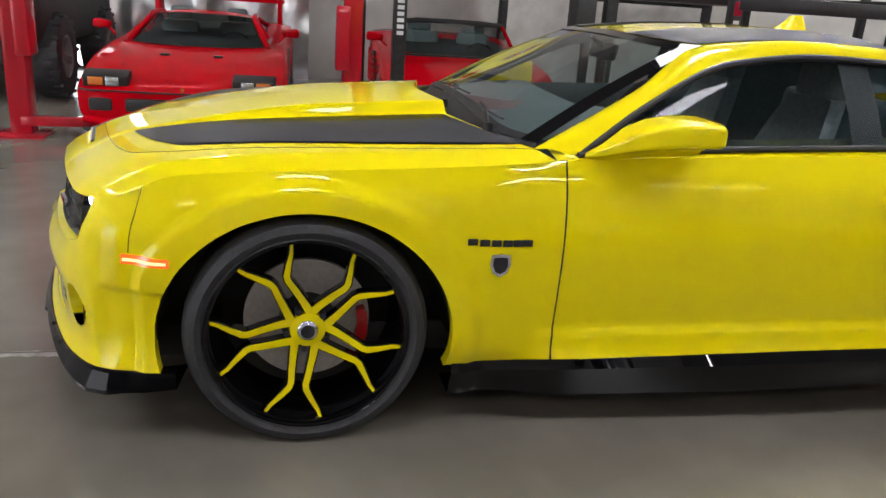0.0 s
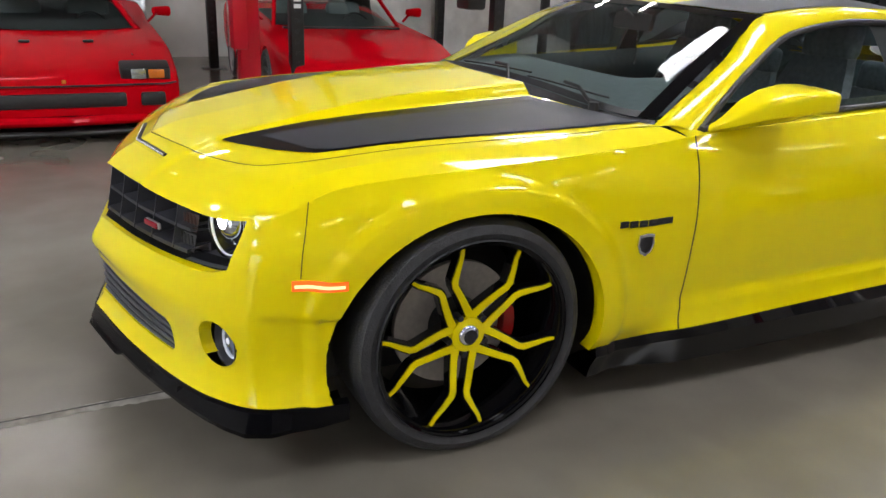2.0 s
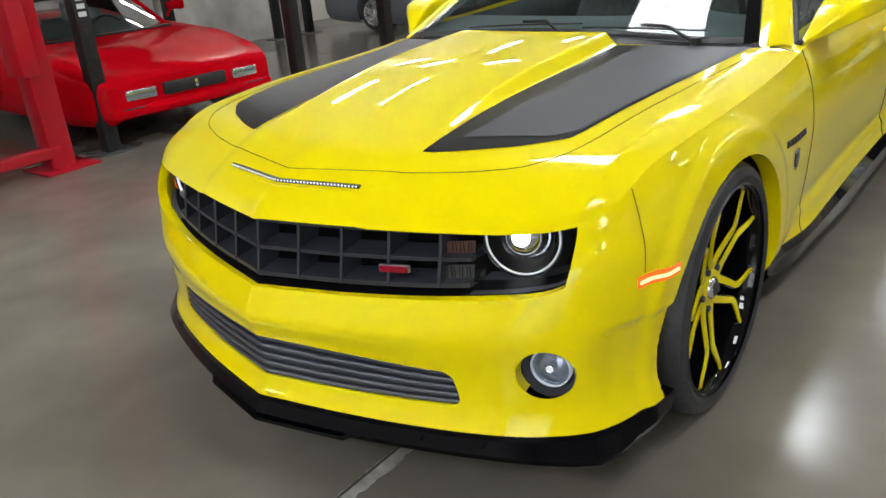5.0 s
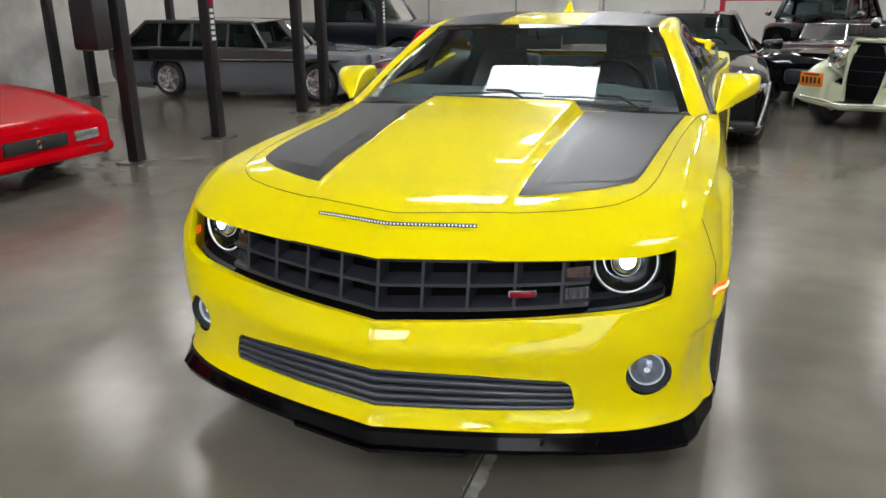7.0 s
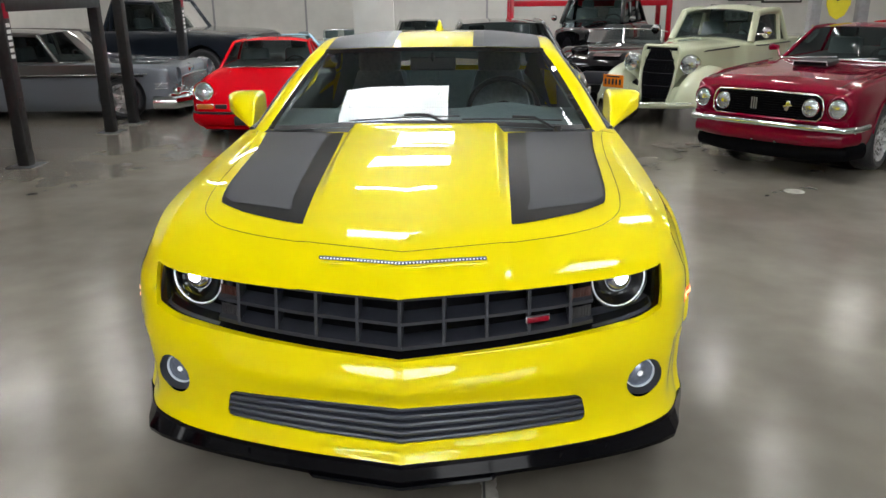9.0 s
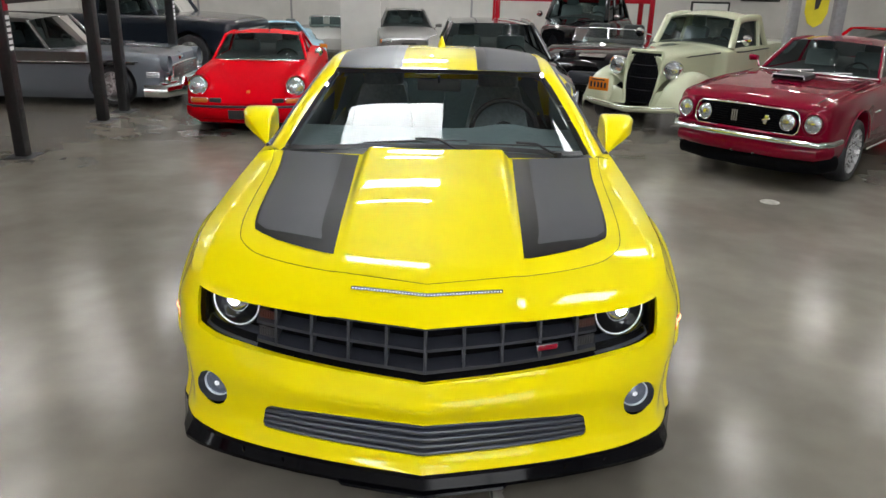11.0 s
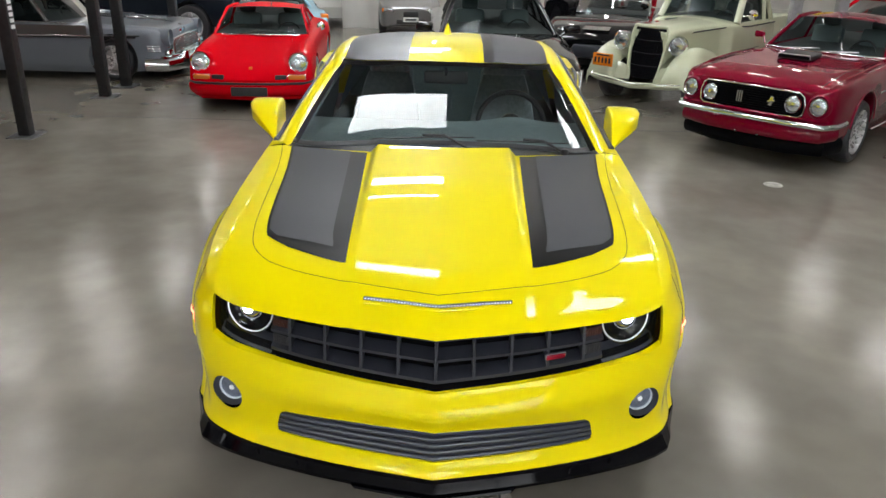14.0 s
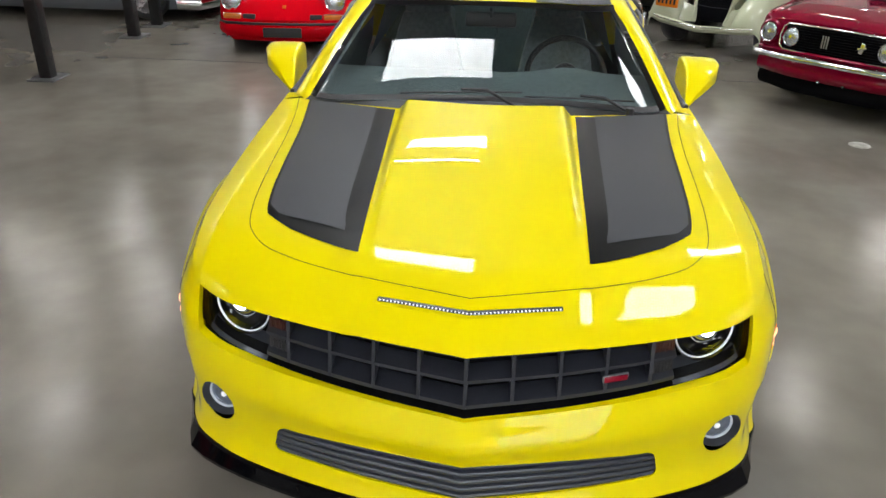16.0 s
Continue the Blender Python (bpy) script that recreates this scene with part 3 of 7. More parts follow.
ST_OUT = spline([(.50, .60), (.56, .645), (.66, .668), (.9, .69), (1.3, .72), (1.62, .757)])


def stripe_y(f, a, lead):
    """From the slanting front edge to the rear edge of the hood."""
    front = 0.378 + 0.135 * a**1.25 + lead * (1 - 0.15 * a) + (0.06 * (a - 0.88) / 0.12 if a > 0.88 else 0)
    rear = HOOD_END + 0.005 + 0.225 * (0.37 + 0.63 * a) ** 1.75
    return front + (rear - front) * f


def stripe(side, a0, a1, lead, up):
    def fn(a, f):
        y = stripe_y(f, a, lead)
        xi, xo = ST_IN(y), ST_OUT(max(y, 0.5))
        return on_hood(side * (xi + (xo - xi) * a), y, up)
    return grid(B(), fn, span(a0, a1, 18), span(0, 1, 40))


for side in (1, -1):
    ob = part("hood_stripe", stripe(side, 0.0, 1.0, 0.0, 0.0022), STRIPE_DARK, hood, "satin black vinyl stripe")
    part("stripe_panel", stripe(side, 0.21, 0.97, 0.085, 0.0040), STRIPE_GREY, ob, "dark grey matte vinyl panel")

# LED strip in the front cover.
bm, leds = B(), B()
strip = [on_hood(x, 0.171 + 0.05 * abs(x) / 0.25, 0.001) for x in span(-0.25, 0.25, 40)]
tube(bm, strip, 0.0075, 8, 0.8)
lip = tube(B(), [p + Vector((0, -0.014, -0.012)) for p in strip], 0.004, 6)
strip_ob = part("light_strip", bm, DARK_METAL, hood, "dark V-shaped strip of small lights")
part("strip_lip", lip, YELLOW, strip_ob)
for i in range(48):
    x = -0.244 + 0.488 * i / 47
    p = on_hood(x, 0.166 + 0.05 * abs(x) / 0.25, 0.005)
    box(leds, p, (0.0045, 0.005, 0.005))
part("led_row", leds, LED_DOT, strip_ob)

# ---- nose: grille, lamps, splitter ----
NOSE_OUT = spline([(.26, .037), (.302, -.012), (.416, -.012), (.49, .006), (.564, -.03), (.65, -.05), (.738, -.067)])
OUT_S = spline([(OUT_X(s), s) for s in span(0, 8, 60)])


def nose(x, z, inset=0.0):
    """A place on the nose at (x, z), set back by inset."""
    s = OUT_S(abs(x))
    return Vector((x, OUT_Y(s) - NOSE_OUT(z) + inset, z))


def grille_low(x):
    return LINE_Z[4](OUT_S(abs(x)))


def grille_high(x):
    return LINE_Z[6](OUT_S(abs(x)))


grille = part("grille", grid(B(), lambda u, v: nose(u, grille_low(u) - 0.01 + (grille_high(u) - grille_low(u) + 0.02) * v, 0.085),
                             span(-0.55, 0.55, 44), span(0, 1, 6)), GRILLE_BLACK, coupe, "black egg-crate grille")
for f, w in ((0.16, 0.012), (0.56, 0.010), (0.97, 0.010)):
    bm = B()
    pts = span(-0.575, 0.575, 44)
    ring = []
    for x in pts:
        z = grille_low(x) + (grille_high(x) - grille_low(x)) * f
        front, back = nose(x, z, 0.018), nose(x, z, 0.084)
        ring.append([bm.verts.new(p) for p in (front + Vector((0, 0, w / 2)), back + Vector((0, 0, w / 2 + .012)), back + Vector((0, 0, -w / 2)), front + Vector((0, 0, -w / 2)))])
    for a, b in zip(ring, ring[1:]):
        for k in range(4):
            bm.faces.new((a[k], a[(k + 1) % 4], b[(k + 1) % 4], b[k]))
    part("grille_bar", bm, GREY_PLASTIC, grille)
for i in range(-4, 5):
    x = i * 0.126
    bm = B()
    zl, zh = grille_low(x), grille_high(x)
    za = zl + (zh - zl) * 0.14
    rows = []
    for z in span(za, zh, 6):
        f, b = nose(x, z, 0.016), nose(x, z, 0.084)
        rows.append([bm.verts.new(p) for p in (f + Vector((-.0045, 0, 0)), f + Vector((.0045, 0, 0)), b + Vector((.006, 0, 0)), b + Vector((-.006, 0, 0)))])
    for a, b in zip(rows, rows[1:]):
        for k in range(4):
            bm.faces.new((a[k], a[(k + 1) % 4], b[(k + 1) % 4], b[k]))
    part("grille_slat", bm, GREY_PLASTIC, grille)
# Lower lip of the grille opening, plain black.
part("grille_lip", grid(B(), lambda u, v: nose(u, grille_low(u) - 0.002 + 0.028 * v * (1 - 0.3 * abs(u)), 0.012 + 0.05 * v), span(-0.77, 0.77, 60), [0, 1]), GRILLE_BLACK, grille)
# Emblem, a plain slanted red bar with a bright rim.
p = nose(0.402, 0.650, 0.006)
turn = rot("Z", 20)
emblem = part("emblem", box(B(), p, (0.078, 0.010, 0.021), 0.004, turn @ Matrix.Shear("XZ", 4, (0.5, 0))), STEEL, grille, "small bright-rimmed red emblem")
part("emblem_face", box(B(), p + Vector((0.001, -0.006, 0)), (0.071, 0.006, 0.018), 0.003, turn @ Matrix.Shear("XZ", 4, (0.5, 0))), RED_BADGE, emblem)

low_grille = part("lower_grille", grid(B(), lambda u, v: nose(u, 0.295 + 0.13 * v, 0.06), span(-0.615, 0.615, 40), span(0, 1, 3)), GRILLE_BLACK, coupe, "lower air intake with grey slats")
for f in (0.04, 0.25, 0.47, 0.69, 0.92):
    bm = B()
    ring = []
    for x in span(-0.598, 0.598, 46):
        s = OUT_S(abs(x))
        z = LINE_Z[1](s) + (LINE_Z[2](s) - LINE_Z[1](s)) * f
        front, back = nose(x, z, 0.006), nose(x, z, 0.055)
        ring.append([bm.verts.new(q) for q in (front + Vector((0, .004, .007)), front + Vector((0, 0, .002)), front + Vector((0, .002, -.006)), back + Vector((0, 0, .0)), back + Vector((0, 0, .014)))])
    for a, b in zip(ring, ring[1:]):
        for k in range(5):
            bm.faces.new((a[k], a[(k + 1) % 5], b[(k + 1) % 5], b[k]))
    part("intake_slat", bm, SLATE_PLASTIC, low_grille)

for side in (1, -1):
    # Headlamp: dark bowl, projector, halo ring, turn signal, clear cover.
    c = Vector((side * 0.664, 0.318, 0.716))
    facing = Vector((side * 0.30, -0.95, 0.10)).normalized()
    m = Matrix.Translation(c) @ facing.to_track_quat("Z", "Y").to_matrix().to_4x4() @ Matrix.Diagonal((1.2, 1.2, 1, 1))
    lamp = part("headlamp", grid(B(), lambda u, v: nose(side * u, grille_low(u) + (grille_high(u) - grille_low(u)) * v, 0.14 - 0.10 * smooth(0.60, 0.53, u) - 0.10 * smooth(0.74, 0.79, u)), span(0.53, 0.79, 26), span(-0.05, 1.05, 8)), GRILLE_BLACK, coupe, "lit headlamp with a bright halo ring")
    part("lamp_bowl", lathe(B(), [(0.080, 0.008), (0.070, -0.01), (0.058, -0.03), (0.045, -0.035)], m, 40, 222, 159), BLACK_GLOSS, lamp)
    part("lamp_ring", lathe(B(), [(0.072, 0.0), (0.074, 0.005), (0.077, 0.0), (0.074, -0.005), (0.072, 0.0)], m, 48, 218, 161), HALO, lamp, "thin white halo ring")
    part("projector", lathe(B(), [(0.0, 0.020), (0.02, 0.017), (0.035, 0.006), (0.042, -0.012), (0.046, -0.03)], m, 32), CHROME, lamp)
    part("bulb", lathe(B(), [(0.0, 0.024), (0.014, 0.021), (0.022, 0.014), (0.026, 0.008)], m @ Matrix.Translation((0, 0.004, 0.0)), 28), LED_WHITE, lamp, "white glowing projector bulb")
    for lo, hi, mat, label in ((.075, .125, SIGNAL_AMBER, "smoked amber turn signal lens"), (.015, .068, SIGNAL_CLEAR, "smoked clear side light lens")):
        lens = part("signal_lens", grid(B(), lambda u, v: nose(side * u, grille_low(u) + lo + (hi - lo) * v, 0.040), span(0.505, 0.572, 5), span(0, 1, 4)), mat, lamp, label)
        for k in range(7):
            part("signal_rib", box(B(), nose(side * (0.511 + 0.009 * k), grille_low(.54) + (lo + hi) / 2, 0.037 + .003 * (k % 2)), (0.003, 0.004, hi - lo - .004), 0.001), mat, lens)
    # Satin shelf below the projector, lit by it.
    part("lamp_shelf", grid(B(), lambda u, v: nose(side * u, grille_low(u) + .004 + .020 * v, 0.016 + .095 * v), span(0.575, 0.775, 20), span(0, 1, 6)), LAMP_SATIN, lamp)
    cover = part("lamp_cover", grid(B(), lambda u, v: nose(side * u, grille_low(u) + (grille_high(u) - grille_low(u)) * v, 0.004), span(0.57, 0.79, 16), span(0, 1, 8)), LAMP_GLASS, lamp, "clear lamp cover")
    cover.visible_shadow = False
    # Fog lamp
    c, ax = Vector((side * FOG.x, FOG.y, FOG.z)), Vector((side * FOG_AXIS.x, FOG_AXIS.y, FOG_AXIS.z))
    m = Matrix.Translation(c) @ ax.to_track_quat("Z", "Y").to_matrix().to_4x4()
    fog = part("fog_lamp", lathe(B(), [(0.0675, -0.016), (0.063, -0.022), (0.058, -0.05), (0.052, -0.075), (0.0, -0.077)], m, 40), GREY_PLASTIC, coupe, "round fog lamp in a grey recess")
    part("fog_ring", lathe(B(), [(0.046, -0.034), (0.048, -0.030), (0.051, -0.032), (0.052, -0.05)], m, 36), FOG_RIM, fog, "pale glowing lamp rim")
    part("fog_lens", lathe(B(), [(0.0, -0.026), (0.018, -0.027), (0.034, -0.031), (0.046, -0.038)], m, 32), FOG_LENS, fog)
    part("fog_bulb", lathe(B(), [(0.0, -0.022), (0.008, -0.024), (0.012, -0.03)], m, 16), LED_SOFT, fog)
    # Side marker
    def marker(u, v, o=0.0, grow=0.0):
        p = shell(4.93 - grow * 0.06 + u * (1.04 + grow * 0.12), 3.60 + 0.02 * u + v, side)
        return p + Vector((side * o, -o * 0.3, 0))
    mk = part("side_marker", thicken(grid(B(), lambda u, v: marker(u, (v - 0.5) * 0.17, 0.0015, 1), span(0, 1, 14), [0, 1]), 0.006), MARKER_RED, coupe, "lit orange side marker lamp")
    part("marker_tube", thicken(grid(B(), lambda u, v: marker(u, (v - 0.65) * 0.046, 0.0045, 0), span(0, 1, 14), [0, 1]), 0.004), MARKER_ON, mk)

# Splitter under the nose: an angular blade, its corners folded in flat facets, with a lower tongue in the middle.
SPLIT_LOW = spline([(0, .193), (1, .188), (2, .181), (3, .176), (3.7, .170), (4.2, .168), (5, .184), (6.2, .204)])
SPLIT_OUT = spline([(0, .020), (2, .020), (3.2, .030), (3.8, .036), (4.4, .022), (5.2, .008), (6.2, .0)])
bm = B()
ring = []
SPLIT_S = [0, .5, 1, 1.5, 2, 2.5, 3, 3.45, 3.85, 4.35, 4.8, 5.4, 6.05]
for u, side in [(u, -1) for u in SPLIT_S[:0:-1]] + [(u, 1) for u in SPLIT_S]:
    top = shell(u, 0, side)
    low = SPLIT_LOW(u)
    e = 0.02
    tx, ty = OUT_X(u + e) - OUT_X(u - e), OUT_Y(u + e) - OUT_Y(u - e)
    n = math.hypot(tx, ty)
    if u < 0.25:
        ty *= u / 0.25
    d = Vector((side * ty / n, -tx / n, 0))
    o = SPLIT_OUT(u)
    base = Vector((top.x, top.y, 0))
    ring.append([bm.verts.new(q) for q in (
        top - d * 0.03 + Vector((0, 0, .003)), top + d * 0.003 + Vector((0, 0, .003)), top + d * 0.005 + Vector((0, 0, -.010)),
        base + d * o + Vector((0, 0, low + .016)), base + d * (o - .004) + Vector((0, 0, low)), base - d * .16 + Vector((0, 0, low + .006)))])
for a, b in zip(ring, ring[1:]):
    for k in range(5):
        bm.faces.new((a[k], a[k + 1], b[k + 1], b[k]))
splitter = part("splitter", bm, SPLITTER_BLACK, coupe, "gloss black angular front splitter", angle=8)
bm = B()
ring = []
for x in (-.36, -.30, -.27, -.12, 0, .12, .27, .30, .36):
    y = OUT_Y(OUT_S(abs(x)))
    up = .014 if abs(x) > .29 else 0
    z = .185 + up + (.010 if abs(x) > .35 else 0)
    f = .012 if abs(x) > .29 else .030
    ring.append([bm.verts.new(q) for q in ((x, y + .02, z + .012), (x, y - f - .012, z + .008), (x, y - f - .016, z), (x, y - f - .008, z - .007), (x, y + .12, z - .006))])
for a, b in zip(ring, ring[1:]):
    for k in range(4):
        bm.faces.new((a[k], a[k + 1], b[k + 1], b[k]))
part("splitter_tongue", bm, SPLITTER_BLACK, splitter, angle=15)
for side in (1, -1):
    for x in (.20, .47, .62):
        y = OUT_Y(OUT_S(x)) - .012
        part("splitter_fin", box(B(), (side * x, y, .205), (.008, .030, .050), .002, rot("Z", side * 24) @ rot("Y", side * 26)), SPLITTER_BLACK, splitter)

# Side skirts, sill to sill.
for side in (1, -1):
    bm = B()
    ring = []
    for s in span(9.55, 13.9, 60):
        top = shell(s, 0, side)
        f = smooth(9.55, 9.8, s)
        low = 0.128 + 0.02 * smooth(11.5, 13.5, s)
        out = 0.015 + 0.035 * smooth(11.0, 12.4, s)
        ring.append([bm.verts.new(Vector((side * x, top.y, z))) for x, z in (
            (abs(top.x) - 0.03, top.z + 0.006), (abs(top.x) + 0.002, top.z + 0.004), (abs(top.x) + out * 0.6, top.z - 0.03), (abs(top.x) + out - 0.03, low + 0.05),
            (abs(top.x) + out - 0.045, low), (abs(top.x) - 0.18, low))])
    for a, b in zip(ring, ring[1:]):
        for k in range(5):
            bm.faces.new((a[k], a[k + 1], b[k + 1], b[k]))
    part("side_skirt", bm, BLACK_GLOSS, coupe, "gloss black side skirt", angle=25)

# Underbody, dark, to close the car from below.
bm = B()
box(bm, (0, 2.42, 0.24), (1.36, 4.3, 0.12), 0.02)
part("underbody", bm, BLACK_PLASTIC, coupe)

# ---- greenhouse ----
RAIL_IN = [rows_spline(v) for v in ([.775, .665, .578, .588, .578, .568, .60, .67], [1.655, 2.03, 2.305, 2.7, 3.05, 3.35, 3.75, 4.12], [.928, 1.115, 1.272, 1.306, 1.294, 1.235, 1.105, 1.005])]
RAIL_OUT = [rows_spline(v) for v in ([.862, .765, .685, .668, .662, .685, .74, .86], [1.775, 2.06, 2.36, 2.7, 3.02, 3.32, 3.6, 3.95], [.918, 1.095, 1.222, 1.258, 1.250, 1.195, 1.075, .985])]


def rail(i, f, side=1):
    a = Vector([c(i) for c in RAIL_IN])
    b = Vector([c(i) for c in RAIL_OUT])
    p = a.lerp(b, f) + Vector((0.5, 0, 0.86)) * 0.022 * math.sin(math.pi * f) ** 0.8
    return Vector((side * p.x, p.y, p.z))


def screen_low(x):
    f = abs(x) / 0.765
    return Vector((x, 1.56 + 0.12 * f**11, 0.985 - 0.035 * f**2))


def screen_high(x):
    f = abs(x) / 0.578
    return Vector((x, 2.18 + 0.12 * f**11, 1.286 - 0.016 * f**2))


def roof_point(x, f):
    """From the windscreen's top to the rear window; x from -1 to 1 between the rails."""
    i = 2 + 2 * f
    e = Vector([c(i) for c in RAIL_IN])
    front = screen_high(0.578 * x)
    w = (1 - f) ** 2
    y0 = 2.18 + (3.10 - 2.18) * f
    y = y0 + (e.y - y0) * abs(x) ** (7 - 4 * f)
    crown = spline([(0, 1.290), (0.35, 1.325), (0.7, 1.338), (1, 1.330)])(f)
    return Vector((x * e.x, y, crown + (e.z - crown) * abs(x) ** 2.4))


def screen_point(u, v):
    p = screen_low(0.765 * u).lerp(screen_high(0.578 * u), v)
    return p + Vector((0, -0.3, 0.95)) * 0.022 * math.sin(math.pi * v) * (1 - 0.5 * u ** 4)


windscreen = part("windscreen", grid(B(), screen_point, span(-1, 1, 40), span(0, 1, 20)), SCREEN_GLASS, coupe, "clear curved windscreen")
windscreen.visible_shadow = False
roof = part("roof", grid(B(), roof_point, span(-1, 1, 48), span(0, 1, 30)), YELLOW, coupe)
for side in (1, -1):
    st = part("roof_stripe", grid(B(), lambda u, v: roof_point(side * u, v) + Vector((0, 0, 0.0022)), span(0.36, 0.985, 24), span(0.0, 1, 24)), STRIPE_DARK, roof, "satin black vinyl stripe")
    part("stripe_panel", grid(B(), lambda u, v: roof_point(side * u, v) + Vector((0, 0, 0.0042)), span(0.46, 0.98, 22), span(0.0, 1, 24)), STRIPE_GREY, st, "dark grey matte vinyl panel")
    part("pillar_rail", grid(B(), lambda u, v: rail(u, v, side), span(0, 7, 90), span(0, 1, 10)), YELLOW, coupe)
    # Side glass between the rail and the shoulder.
    def glass(u, v):
        i = 0.02 + 6.2 * u
        hi = rail(i, 1, 1)
        s = 11 + 3.2 * u
        lo = shell(s, 6, 1)
        lo = Vector((lo.x - 0.022, hi.y, lo.z + 0.006))
        p = lo.lerp(hi, v)
        return Vector((side * (p.x + 0.012 * math.sin(math.pi * v) - 0.006), p.y, p.z))
    pane = part("side_window", grid(B(), glass, span(0, 1, 40), span(0, 1, 8)), SIDE_GLASS, coupe, "tinted side window")
    pane.visible_shadow = False
    part("window_trim", tube(B(), [glass(u, 0.03) + Vector((side * 0.008, 0, 0.004)) for u in span(0, 1, 40)], 0.011, 8), BLACK_PLASTIC, pane)
    part("window_trim", tube(B(), [rail(i, 1.0, side) for i in span(0, 6.3, 50)], 0.012, 8), BLACK_PLASTIC, pane)
    bm = grid(B(), lambda u, v: Vector((glass(u, v).x - side * 0.01, glass(u, v).y, glass(u, v).z)), span(0.52, 0.58, 3), span(0, 1, 6))
    part("window_post", bm, BLACK_PLASTIC, pane)
    # Shoulder shelf that closes the body from the windows out.
    def shelf(u, v):
        p = shell(COWL + (15.0 - COWL) * u, 6)
        wide = 0.07 + 0.09 * (1 - smooth(0, 0.13, u))
        return Vector((side * (p.x - wide * v), p.y, p.z + 0.012 * v ** 0.5 + 0.012 * v * (1 - smooth(0, 0.13, u))))
    bm = grid(B(), shelf, span(0, 1, 70), span(0, 1, 6))
    part("shoulder", bm, YELLOW, coupe)

# Black glass border, cowl and wipers.
part("screen_border", grid(B(), lambda u, v: screen_point(u, v * 0.045) + Vector((0, -0.001, 0.003)), span(-1, 1, 40), [0, 1]), BLACK_PLASTIC, windscreen)
part("screen_border", grid(B(), lambda u, v: screen_point(u, 0.935 + v * 0.065) + Vector((0, -0.001, 0.003)), span(-1, 1, 40), [0, 1]), BLACK_GLOSS, windscreen)
for side in (1, -1):
    part("screen_border", grid(B(), lambda u, v: screen_point(side * (0.955 + 0.045 * u), v) + Vector((0, -0.001, 0.003)), [0, 1], span(0, 1, 16)), BLACK_GLOSS, windscreen)


def cowl(u, v):
    rear = screen_low(0.765 * u)
    a = min(abs(0.80 * u) / EDGE_X(1), 1)
    p = top_point(a, 1, 1)
    front = Vector((0.80 * u, p.y - 0.01, rear.z - 0.045 + 0.02 * abs(u)))
    return front.lerp(rear, v)


part("cowl", grid(B(), cowl, span(-1, 1, 40), span(0, 1, 4)), BLACK_PLASTIC, coupe)
for x0, x1 in ((-0.36, 0.15), (0.16, 0.62)):
    bm = B()
    a = cowl(x0 / 0.8, 0.6) + Vector((0, 0, 0.03))
    pts = [screen_point((x0 + (x1 - x0) * f) / 0.76, 0.035 + 0.03 * f) + Vector((0, -0.012, 0.016)) for f in span(0, 1, 14)]
    tube(bm, pts, 0.005, 8, 0.7)
    wiper = part("wiper", bm, BLACK_PLASTIC, coupe, "black windscreen wiper")
    tube_pts = [cowl(x1 / 0.8 * 0.98, 0.55) + Vector((0, 0, 0.015)), pts[10] + Vector((0, -0.012, 0.012)), pts[7] + Vector((0, 0, 0.012))]
    part("wiper_arm", tube(B(), tube_pts, 0.0065, 8), BLACK_PLASTIC, wiper)
    part("wiper_pivot", lathe(B(), [(0, 0.02), (0.016, 0.018), (0.02, -0.02)], Matrix.Translation(tube_pts[0]), 20), BLACK_PLASTIC, wiper)
# Rear window, deck, tail.
part("rear_window", grid(B(), lambda u, v: roof_point(u, 1).lerp(Vector((0.70 * u, 4.0 - 0.12 * u * u, 1.03)), v) + Vector((0, 0, 0.04 * math.sin(math.pi * v) * (1 - u * u))), span(-1, 1, 24), span(0, 1, 12)), DARK_GLASS, coupe, "dark rear window")


def deck(u, v):
    s = 14.9 + 5.1 * v
    e = shell(min(s, 19.99), 6)
    y0 = 4.0 - 0.12 * u * u
    p = Vector((u * 0.87, y0 + (4.72 - y0) * v, 1.03 - 0.035 * v + 0.02 * math.sin(math.pi * v)))
    return p


part("trunk_lid", grid(B(), deck, span(-1, 1, 24), span(0, 1, 12)), YELLOW, coupe)
part("spoiler", tube(B(), [(0.84 * u, 4.66 - 0.10 * u * u, 1.10 - 0.05 * u ** 6) for u in span(-1, 1, 24)], 0.045, 10, 0.35), YELLOW, coupe)
for side in (1, -1):
    part("spoiler_foot", box(B(), (side * 0.80, 4.56, 1.03), (0.05, 0.16, 0.12), 0.02), YELLOW, coupe)
# Fin aerial on the roof.
bm = B()
ring = []
for f in span(0, 1, 8):
    h, w = .060 * f, .024 * (1 - f) ** .8 + .003
    y0, y1 = 2.93 + .085 * f ** .7, 3.10 - .03 * f
    ring.append([bm.verts.new((w * math.sin(a), (y0 + y1) / 2 - (y1 - y0) / 2 * math.cos(a), 1.334 + h)) for a in span(0, 2 * math.pi, 16)[:-1]])
for a, b in zip(ring, ring[1:]):
    for k in range(16):
        bm.faces.new((a[k], a[(k + 1) % 16], b[(k + 1) % 16], b[k]))
bm.faces.new(ring[-1])
part("roof_fin", bm, YELLOW, coupe)

